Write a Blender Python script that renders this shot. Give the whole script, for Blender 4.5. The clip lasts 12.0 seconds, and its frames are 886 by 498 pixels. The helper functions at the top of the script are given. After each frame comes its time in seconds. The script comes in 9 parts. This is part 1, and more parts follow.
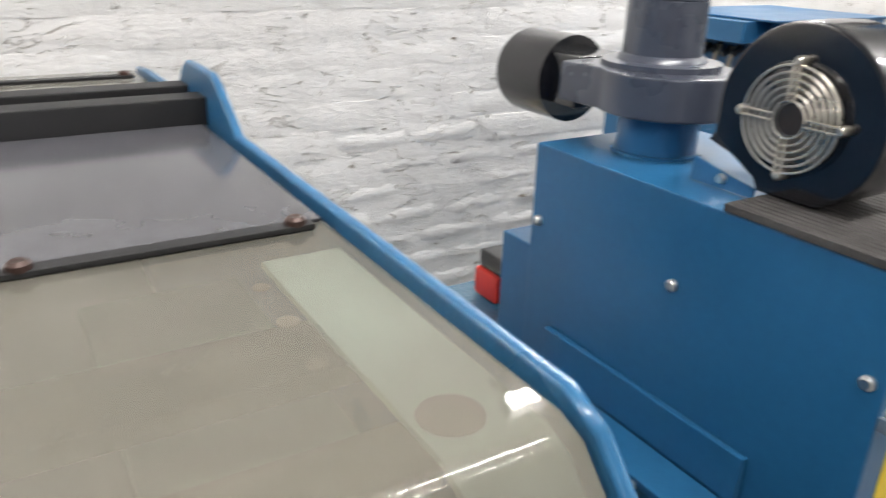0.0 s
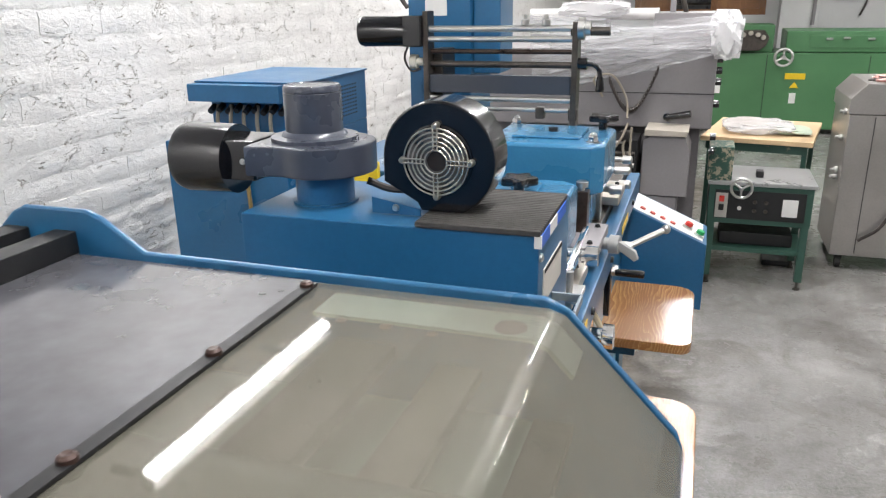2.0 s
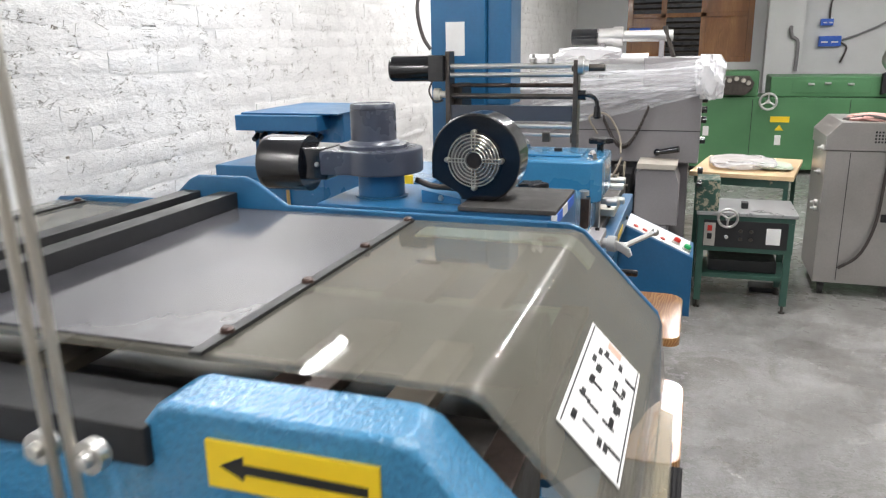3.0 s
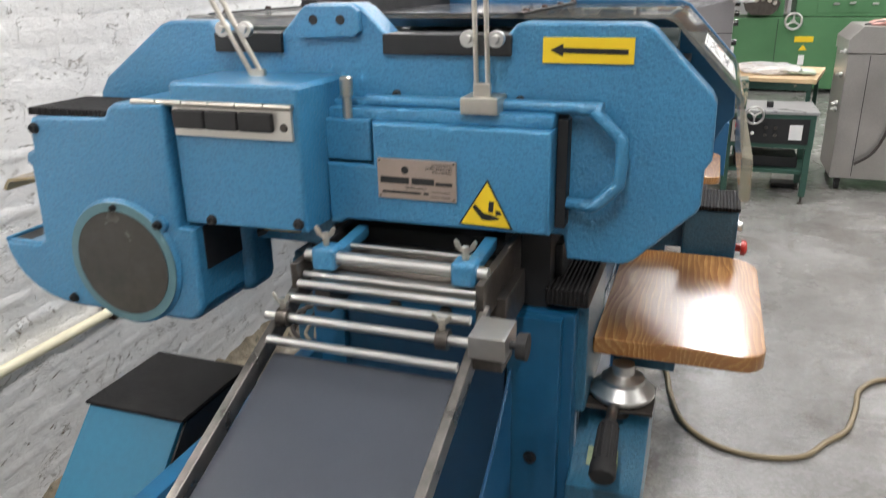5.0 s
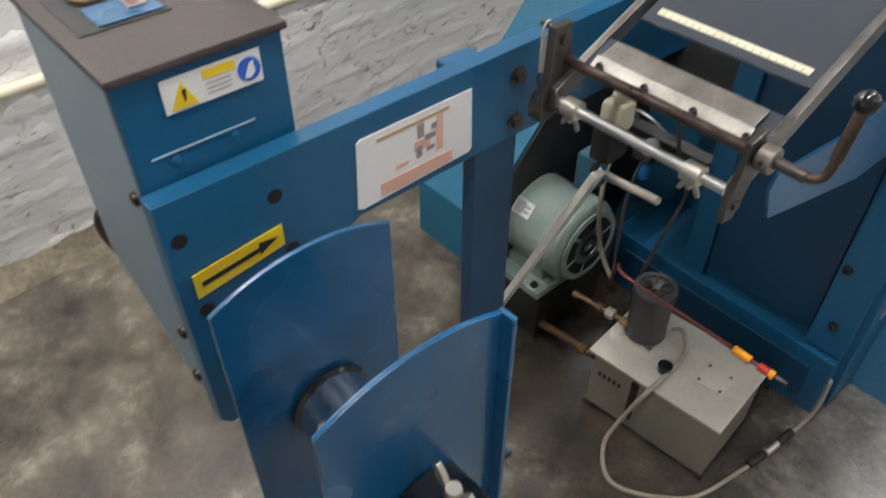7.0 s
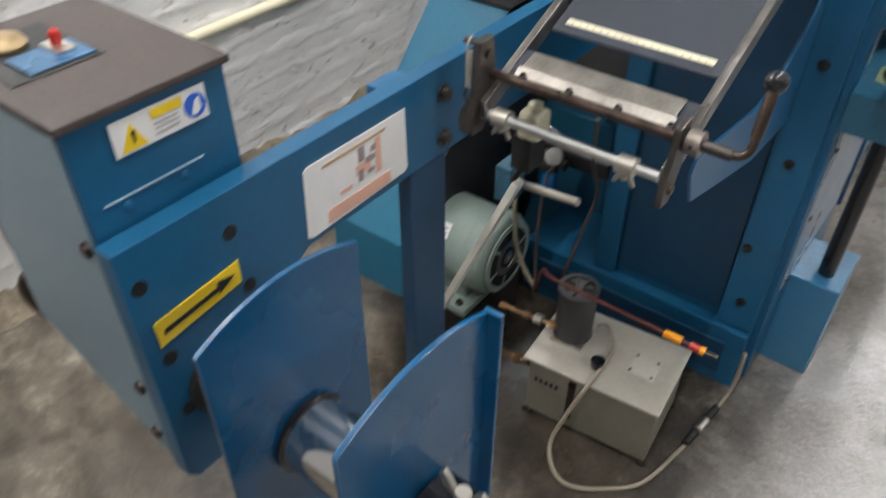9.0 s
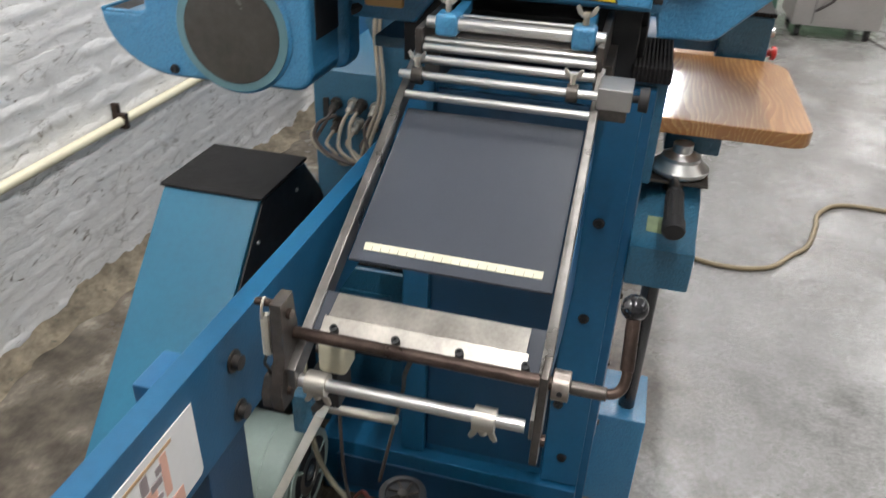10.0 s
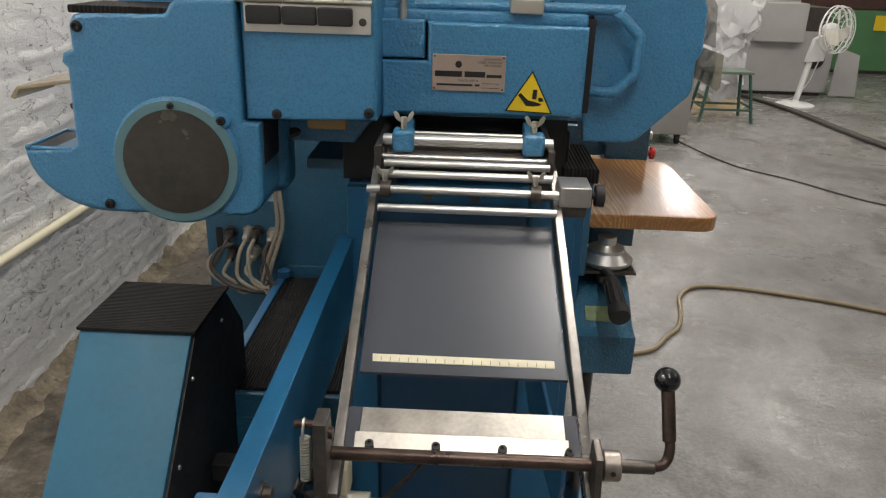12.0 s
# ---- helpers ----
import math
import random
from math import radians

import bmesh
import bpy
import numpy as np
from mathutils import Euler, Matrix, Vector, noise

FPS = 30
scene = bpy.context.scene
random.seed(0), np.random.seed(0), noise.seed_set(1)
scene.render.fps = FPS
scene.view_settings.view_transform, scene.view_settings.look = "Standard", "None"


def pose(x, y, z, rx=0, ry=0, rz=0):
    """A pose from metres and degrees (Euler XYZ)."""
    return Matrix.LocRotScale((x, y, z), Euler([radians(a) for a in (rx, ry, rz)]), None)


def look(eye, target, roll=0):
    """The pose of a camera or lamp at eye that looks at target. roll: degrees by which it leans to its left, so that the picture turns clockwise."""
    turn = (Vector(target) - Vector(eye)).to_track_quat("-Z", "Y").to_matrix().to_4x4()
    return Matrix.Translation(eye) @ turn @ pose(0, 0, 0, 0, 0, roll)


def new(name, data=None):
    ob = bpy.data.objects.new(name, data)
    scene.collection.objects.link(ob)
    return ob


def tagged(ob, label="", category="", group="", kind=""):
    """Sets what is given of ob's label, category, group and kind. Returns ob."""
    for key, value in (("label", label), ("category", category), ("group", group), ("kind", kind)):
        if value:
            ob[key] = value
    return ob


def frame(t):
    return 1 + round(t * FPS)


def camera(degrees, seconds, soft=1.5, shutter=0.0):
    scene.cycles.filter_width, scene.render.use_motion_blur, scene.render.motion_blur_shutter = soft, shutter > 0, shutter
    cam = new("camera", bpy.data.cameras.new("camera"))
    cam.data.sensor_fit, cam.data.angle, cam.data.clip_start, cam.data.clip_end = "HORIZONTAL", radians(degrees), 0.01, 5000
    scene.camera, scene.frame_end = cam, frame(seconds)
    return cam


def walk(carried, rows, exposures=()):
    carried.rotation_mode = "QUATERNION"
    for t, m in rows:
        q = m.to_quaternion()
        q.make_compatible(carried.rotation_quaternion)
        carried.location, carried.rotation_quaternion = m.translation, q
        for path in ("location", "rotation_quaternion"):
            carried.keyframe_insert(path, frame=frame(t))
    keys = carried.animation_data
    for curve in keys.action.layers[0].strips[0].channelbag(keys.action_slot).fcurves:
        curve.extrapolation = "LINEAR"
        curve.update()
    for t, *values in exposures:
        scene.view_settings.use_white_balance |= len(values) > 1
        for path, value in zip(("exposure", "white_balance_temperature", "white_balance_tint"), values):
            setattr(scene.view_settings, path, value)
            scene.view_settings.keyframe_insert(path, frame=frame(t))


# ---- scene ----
cam = camera(60.8, 12.0, soft=1.2, shutter=0.3)
PATH = [
    (0, (0.035, -0.046, 1.571), (-1.544, 0.921, 0.815), 1.7),
    (0.5, (0.022, -0.068, 1.596), (-1.219, 1.317, 0.861), 1.9),
    (1, (0.034, -0.14, 1.623), (-0.971, 1.43, 0.897), 0.5),
    (1.5, (0.032, -0.236, 1.642), (-0.808, 1.441, 0.947), 0.8),
    (2, (-0.026, -0.412, 1.652), (-0.641, 1.381, 1.014), -1.0),
    (2.5, (-0.021, -0.526, 1.648), (-0.624, 1.288, 1.058), -1.2),
    (2.7, (0.004, -0.607, 1.647), (-0.608, 1.214, 1.091), -1.1),
    (4.3, (-0.01, -1.122, 1.517), (-0.611, 0.723, 1.033), -1.0),
    (4.5, (-0.016, -1.182, 1.507), (-0.636, 0.65, 0.998), -1.1),
    (5, (-0.057, -1.353, 1.482), (-0.687, 0.421, 0.806), -1.0),
    (5.5, (-0.059, -1.461, 1.455), (-0.703, 0.222, 0.588), 0.4),
    (6, (-0.038, -1.534, 1.432), (-0.856, -0.042, 0.38), 1.4),
    (6.5, (-0.021, -1.612, 1.413), (-1.064, -0.392, 0.219), 0.6),
    (7, (-0.007, -1.663, 1.388), (-1.124, -0.697, 0.04), -0.2),
    (7.2, (-0.005, -1.682, 1.373), (-1.111, -0.772, -0.024), -0.3),
    (8.8, (-0.02, -1.748, 1.376), (-1.026, -0.68, 0.02), -1.0),
    (9, (-0.048, -1.738, 1.379), (-0.988, -0.52, 0.102), 0.1),
    (9.5, (-0.15, -1.631, 1.405), (-0.853, -0.156, 0.251), -0.1),
    (10, (-0.244, -1.567, 1.41), (-0.659, 0.102, 0.39), 2.3),
    (10.5, (-0.334, -1.556, 1.411), (-0.548, 0.236, 0.548), 2.2),
    (11, (-0.392, -1.577, 1.403), (-0.475, 0.272, 0.644), 2.3),
    (11.5, (-0.414, -1.611, 1.399), (-0.444, 0.249, 0.665), 2.4),
    (12, (-0.418, -1.618, 1.396), (-0.461, 0.246, 0.672), 1.8),
]
EXPOSURES = [(0.0, 0.15, 6400, 10), (1.0, 0.08, 6350, 10), (2.5, 0.05, 6200, 10), (4.5, 0.1, 6250, 10), (6.0, 0.2, 6300, 10), (7.2, 0.02, 6250, 10), (8.8, 0.08, 6250, 10), (9.5, 0.15, 6250, 10), (10.3, 0.22, 6200, 10), (11.5, 0.12, 6350, 10), (11.8, -0.22, 6550, 10), (12.0, -0.42, 6650, 10)]
walk(cam, [(t, look(eye, target, roll)) for t, eye, target, roll in PATH], EXPOSURES)

# ---- light ----
world = bpy.data.worlds.new("workshop_air")
scene.world = world
world.use_nodes = True
world.node_tree.nodes["Background"].inputs["Color"].default_value = (0.75, 0.83, 1.0, 1)
world.node_tree.nodes["Background"].inputs["Strength"].default_value = 0.05

TUBE_POWER = 34.0


def tube_lamp(x, y, z, power=TUBE_POWER, side=0.0):
    """The light of one 1.2 m tube, thrown downwards (side: degrees by which it is turned about its length)."""
    data = bpy.data.lights.new("tube_light", "AREA")
    data.shape, data.size, data.size_y = "RECTANGLE", 0.04, 1.2
    data.energy, data.color = power, (1.0, 0.965, 0.93)
    ob = new("tube_light", data)
    ob.matrix_world = pose(x, y, z, 0, side, 0)
    return ob


# ---- building blocks ----
def box(bm, a, b, bev=0.0, seg=2):
    """An upright block from corner a to corner b with rounded edges."""
    vs = [bm.verts.new((x, y, z)) for x in (a[0], b[0]) for y in (a[1], b[1]) for z in (a[2], b[2])]
    fs = [bm.faces.new([vs[i] for i in q]) for q in ((0, 1, 3, 2), (4, 6, 7, 5), (0, 4, 5, 1), (2, 3, 7, 6), (0, 2, 6, 4), (1, 5, 7, 3))]
    if bev > 0:
        es = {e for f in fs for e in f.edges}
        bmesh.ops.bevel(bm, geom=list(es), offset=bev, segments=seg, profile=0.5, affect="EDGES")


def prism(bm, pts, axis, lo, hi, bev=0.0, seg=2):
    """A plate cut to an outline: axis 'y' takes (x, z) points, 'x' takes (y, z), 'z' takes (x, y)."""
    def at(p, d):
        return {"y": (p[0], d, p[1]), "x": (d, p[0], p[1]), "z": (p[0], p[1], d)}[axis]
    low, high = [bm.verts.new(at(p, lo)) for p in pts], [bm.verts.new(at(p, hi)) for p in pts]
    n = len(pts)
    fs = [bm.faces.new(low), bm.faces.new(high[::-1])]
    fs += [bm.faces.new((low[i], high[i], high[(i + 1) % n], low[(i + 1) % n])) for i in range(n)]
    bmesh.ops.recalc_face_normals(bm, faces=fs)
    if bev > 0:
        bmesh.ops.bevel(bm, geom=list({e for f in fs[:2] for e in f.edges}), offset=bev, segments=seg, profile=0.5, affect="EDGES")


def basis(way):
    w = Vector(way).normalized()
    u = w.orthogonal().normalized()
    return u, w.cross(u), w


def lathe(bm, p, way, prof, seg=20):
    """A turned piece: prof holds (distance along way from p, radius)."""
    u, v, w = basis(way)
    rings = []
    for d, r in prof:
        c = Vector(p) + w * d
        rings.append([bm.verts.new(c + (u * math.cos(6.28318 * k / seg) + v * math.sin(6.28318 * k / seg)) * max(r, 1e-5)) for k in range(seg)])
    for a, b in zip(rings, rings[1:]):
        for k in range(seg):
            bm.faces.new((a[k], a[(k + 1) % seg], b[(k + 1) % seg], b[k]))
    bm.faces.new(rings[0][::-1])
    bm.faces.new(rings[-1])


def rod(bm, p, q, r, r2=None, seg=16, round_=0.0):
    d = (Vector(q) - Vector(p)).length
    r2 = r if r2 is None else r2
    prof = [(0, r), (d, r2)] if not round_ else [(0, r - round_), (round_, r), (d - round_, r2), (d, r2 - round_)]
    lathe(bm, p, Vector(q) - Vector(p), prof, seg)


def sweep(bm, pts, r, seg=8, fine=6):
    """A round cable or bent rod through points."""
    P = [Vector(p) for p in pts]
    if fine > 1:
        Q = [P[0] * 2 - P[1]] + P + [P[-1] * 2 - P[-2]]
        out = []
        for i in range(1, len(Q) - 2):
            a, b, c, d = Q[i - 1 : i + 3]
            for k in range(fine):
                t = k / fine
                out.append(0.5 * ((2 * b) + (c - a) * t + (2 * a - 5 * b + 4 * c - d) * t * t + (3 * b - a - 3 * c + d) * t ** 3))
        P = out + [P[-1]]
    up, rings = None, []
    for i, p in enumerate(P):
        w = (P[min(i + 1, len(P) - 1)] - P[max(i - 1, 0)]).normalized()
        u = (w.orthogonal() if up is None else up - w * up.dot(w)).normalized()
        up = u
        v = w.cross(u)
        rings.append([bm.verts.new(p + (u * math.cos(6.28318 * k / seg) + v * math.sin(6.28318 * k / seg)) * r) for k in range(seg)])
    for a, b in zip(rings, rings[1:]):
        for k in range(seg):
            bm.faces.new((a[k], a[(k + 1) % seg], b[(k + 1) % seg], b[k]))
    bm.faces.new(rings[0][::-1])
    bm.faces.new(rings[-1])


def ball(bm, c, r, seg=16):
    n = seg // 2
    lathe(bm, (c[0], c[1], c[2] - r), (0, 0, 1), [(r - r * math.cos(math.pi * k / n), max(1e-4, r * math.sin(math.pi * k / n))) for k in range(n + 1)], seg)


def shifted(bm, m):
    bmesh.ops.transform(bm, matrix=m, verts=bm.verts)
    return bm


def finish(name, bm, material, smooth=38):
    bmesh.ops.recalc_face_normals(bm, faces=bm.faces)
    me = bpy.data.meshes.new(name)
    bm.to_mesh(me)
    bm.free()
    me.materials.append(material)
    me.polygons.foreach_set("use_smooth", [True] * len(me.polygons))
    me.set_sharp_from_angle(angle=radians(smooth))
    ob = new(name, me)
    even = ob.modifiers.new("even_normals", "WEIGHTED_NORMAL")
    even.keep_sharp, even.weight = True, 80
    return ob


def part(name, bm, material, parent, label=""):
    ob = finish(name, bm, material)
    ob.parent = parent
    inv = Matrix.Identity(4) if parent.parent else parent.matrix_basis.inverted()
    ob.matrix_parent_inverse = inv
    return tagged(ob, label) if label else ob


def thing(name, base, label, category, group=""):
    ob = new(name)
    ob.empty_display_size = 0.05
    ob.matrix_basis = Matrix.Translation(base)
    return tagged(ob, label, category, group)


def solid(name, bm, material, label, category, group="", kind=""):
    return tagged(finish(name, bm, material), label, category, group, kind)


# ---- materials ----
def nodes_of(name):
    m = bpy.data.materials.new(name)
    m.use_nodes = True
    nt = m.node_tree
    return m, nt, nt.nodes["Principled BSDF"]


def node(nt, kind, **values):
    n = nt.nodes.new(kind)
    for k, v in values.items():
        n.inputs[k.replace("_", " ")].default_value = v
    return n


def ramp(nt, src, stops):
    r = nt.nodes.new("ShaderNodeValToRGB")
    el = r.color_ramp.elements
    while len(el) < len(stops):
        el.new(0.5)
    for e, (p, c) in zip(el, stops):
        e.position, e.color = p, (*c, 1) if len(c) == 3 else c
    nt.links.new(src, r.inputs["Fac"])
    return r.outputs["Color"]


def grey(v):
    return (v, v, v)


def surface(name, col, rough=0.5, metal=0.0, var=0.12, scale=6.0, grain=90.0, bump=0.0, bscale=250.0, wear=0.0, worn=(0.3, 0.3, 0.3), rvar=0.1, coat=0.0, flat=0.0):
    """Paint or bare material with two scales of variation, fine relief and worn patches."""
    m, nt, bsdf = nodes_of(name)
    co = nt.nodes.new("ShaderNodeTexCoord").outputs["Object"]
    big = node(nt, "ShaderNodeTexNoise", Scale=scale, Detail=4.0, Roughness=0.6)
    fine = node(nt, "ShaderNodeTexNoise", Scale=grain, Detail=3.0, Roughness=0.6)
    for n in (big, fine):
        nt.links.new(co, n.inputs["Vector"])
    add = node(nt, "ShaderNodeMath")
    add.operation = "MULTIPLY_ADD"
    nt.links.new(fine.outputs["Fac"], add.inputs[0])
    add.inputs[1].default_value = 0.45
    nt.links.new(big.outputs["Fac"], add.inputs[2])
    lo, hi = tuple(max(0, c * (1 - var)) for c in col), tuple(min(1, c * (1 + var)) for c in col)
    colour = ramp(nt, add.outputs[0], [(0.45, lo), (1.0, hi)])
    if wear > 0:
        spots = node(nt, "ShaderNodeTexNoise", Scale=scale * 3.1, Detail=8.0, Roughness=0.7)
        nt.links.new(co, spots.inputs["Vector"])
        mask = ramp(nt, spots.outputs["Fac"], [(0.72 - wear, grey(0)), (0.76 - wear, grey(1))])
        mix = nt.nodes.new("ShaderNodeMix")
        mix.data_type = "RGBA"
        nt.links.new(mask, mix.inputs["Factor"])
        nt.links.new(colour, mix.inputs["A"])
        mix.inputs["B"].default_value = (*worn, 1)
        colour = mix.outputs["Result"]
    nt.links.new(colour, bsdf.inputs["Base Color"])
    rr = ramp(nt, big.outputs["Fac"], [(0.3, grey(max(0.02, rough - rvar))), (0.7, grey(min(1, rough + rvar)))])
    nt.links.new(rr, bsdf.inputs["Roughness"])
    bsdf.inputs["Metallic"].default_value = metal
    bsdf.inputs["Coat Weight"].default_value = coat
    bsdf.inputs["Coat Roughness"].default_value = 0.12
    if bump > 0:
        rel = node(nt, "ShaderNodeTexNoise", Scale=bscale, Detail=1.5, Roughness=0.5)
        nt.links.new(co, rel.inputs["Vector"])
        b = node(nt, "ShaderNodeBump", Strength=1.0, Distance=bump)
        nt.links.new(rel.outputs["Fac"], b.inputs["Height"])
        nt.links.new(b.outputs["Normal"], bsdf.inputs["Normal"])
    return m


def hammertone(name, col, rough=0.28):
    """Cast iron under hammered enamel: dimples with paler rims."""
    m, nt, bsdf = nodes_of(name)
    co = nt.nodes.new("ShaderNodeTexCoord").outputs["Object"]
    warp = node(nt, "ShaderNodeTexNoise", Scale=265.0, Detail=1.0, Roughness=0.4, Distortion=0.9)
    big = node(nt, "ShaderNodeTexNoise", Scale=5.0, Detail=4.0, Roughness=0.6)
    cells = node(nt, "ShaderNodeTexVoronoi", Scale=215.0)
    cells.feature = "SMOOTH_F1"
    for n in (warp, big, cells):
        nt.links.new(co, n.inputs["Vector"])
    add = node(nt, "ShaderNodeMath")
    nt.links.new(warp.outputs["Fac"], add.inputs[0])
    nt.links.new(cells.outputs["Distance"], add.inputs[1])
    mul = node(nt, "ShaderNodeMath")
    mul.operation = "MULTIPLY_ADD"
    nt.links.new(add.outputs[0], mul.inputs[0])
    mul.inputs[1].default_value = 0.55
    nt.links.new(big.outputs["Fac"], mul.inputs[2])
    c = ramp(nt, mul.outputs[0], [(0.55, tuple(v * 0.94 for v in col)), (1.0, tuple(min(1, v * 1.06) for v in col))])
    worm = ramp(nt, warp.outputs["Fac"], [(0.40, grey(0.87)), (0.47, grey(0.99)), (0.60, grey(1.03))])
    tone = nt.nodes.new("ShaderNodeMix")
    tone.data_type, tone.blend_type = "RGBA", "MULTIPLY"
    tone.inputs["Factor"].default_value = 1.0
    nt.links.new(c, tone.inputs["A"])
    nt.links.new(worm, tone.inputs["B"])
    nt.links.new(tone.outputs["Result"], bsdf.inputs["Base Color"])
    bsdf.inputs["Roughness"].default_value = rough
    bsdf.inputs["Coat Weight"].default_value = 0.6
    bsdf.inputs["Coat Roughness"].default_value = 0.10
    b = node(nt, "ShaderNodeBump", Strength=0.8, Distance=0.0012)
    nt.links.new(add.outputs[0], b.inputs["Height"])
    nt.links.new(b.outputs["Normal"], bsdf.inputs["Normal"])
    nt.links.new(b.outputs["Normal"], bsdf.inputs["Coat Normal"])
    return m


def ribbed(name, col, pitch=0.0055, axis=0, rough=0.75):
    """Black ribbed rubber matting."""
    m, nt, bsdf = nodes_of(name)
    co = nt.nodes.new("ShaderNodeTexCoord").outputs["Object"]
    sep = nt.nodes.new("ShaderNodeSeparateXYZ")
    nt.links.new(co, sep.inputs[0])
    k = node(nt, "ShaderNodeMath")
    k.operation = "MULTIPLY"
    nt.links.new(sep.outputs[axis], k.inputs[0])
    k.inputs[1].default_value = 6.28318 / pitch
    s = node(nt, "ShaderNodeMath")
    s.operation = "SINE"
    nt.links.new(k.outputs[0], s.inputs[0])
    dust = node(nt, "ShaderNodeTexNoise", Scale=14.0, Detail=6.0, Roughness=0.7)
    nt.links.new(co, dust.inputs["Vector"])
    c = ramp(nt, dust.outputs["Fac"], [(0.35, col), (0.75, tuple(v * 1.9 + 0.008 for v in col))])
    nt.links.new(c, bsdf.inputs["Base Color"])
    bsdf.inputs["Roughness"].default_value = rough
    bsdf.inputs["Specular IOR Level"].default_value = 0.22
    b = node(nt, "ShaderNodeBump", Strength=0.9, Distance=0.0016)
    nt.links.new(s.outputs[0], b.inputs["Height"])
    nt.links.new(b.outputs["Normal"], bsdf.inputs["Normal"])
    return m


def oak(name, light, dark, along=1, rough=0.3):
    """Varnished wood with cathedral grain under a rippled coat."""
    m, nt, bsdf = nodes_of(name)
    co = nt.nodes.new("ShaderNodeTexCoord").outputs["Object"]
    mp = nt.nodes.new("ShaderNodeMapping")
    sc = [1.0, 1.0, 1.0]
    sc[along] = 0.22
    mp.inputs["Scale"].default_value = sc
    nt.links.new(co, mp.inputs["Vector"])
    wave = node(nt, "ShaderNodeTexWave", Scale=34.0, Distortion=34.0, Detail=2.0, Detail_Scale=0.34, Detail_Roughness=0.5)
    wave.wave_type, wave.bands_direction, wave.wave_profile = "BANDS", "X", "SAW"
    pore_map = nt.nodes.new("ShaderNodeMapping")
    ps = [160.0, 160.0, 160.0]
    ps[along] = 9.0
    pore_map.inputs["Scale"].default_value = ps
    nt.links.new(co, pore_map.inputs["Vector"])
    pores = node(nt, "ShaderNodeTexNoise", Scale=1.6, Detail=4.0, Roughness=0.65)
    wide = node(nt, "ShaderNodeTexNoise", Scale=5.0, Detail=3.0, Roughness=0.6)
    nt.links.new(mp.outputs[0], wave.inputs["Vector"])
    nt.links.new(pore_map.outputs[0], pores.inputs["Vector"])
    nt.links.new(mp.outputs[0], wide.inputs["Vector"])
    add = node(nt, "ShaderNodeMath")
    add.operation = "MULTIPLY_ADD"
    nt.links.new(pores.outputs["Fac"], add.inputs[0])
    add.inputs[1].default_value = 0.55
    half = node(nt, "ShaderNodeMath")
    half.operation = "MULTIPLY_ADD"
    nt.links.new(wave.outputs["Fac"], half.inputs[0])
    half.inputs[1].default_value = 0.30
    nt.links.new(wide.outputs["Fac"], half.inputs[2])
    nt.links.new(half.outputs[0], add.inputs[2])
    c = ramp(nt, add.outputs[0], [(0.62, light), (1.12, dark)])
    nt.links.new(c, bsdf.inputs["Base Color"])
    drops = node(nt, "ShaderNodeTexNoise", Scale=210.0, Detail=2.5, Roughness=0.55)
    nt.links.new(co, drops.inputs["Vector"])
    bsdf.inputs["Roughness"].default_value = rough
    bsdf.inputs["Specular IOR Level"].default_value = 0.1
    bsdf.inputs["Coat Weight"].default_value = 1.0
    bsdf.inputs["Coat Roughness"].default_value = 0.04
    bsdf.inputs["Coat IOR"].default_value = 1.8
    b = node(nt, "ShaderNodeBump", Strength=0.5, Distance=0.0006)
    nt.links.new(drops.outputs["Fac"], b.inputs["Height"])
    nt.links.new(b.outputs["Normal"], bsdf.inputs["Coat Normal"])
    return m


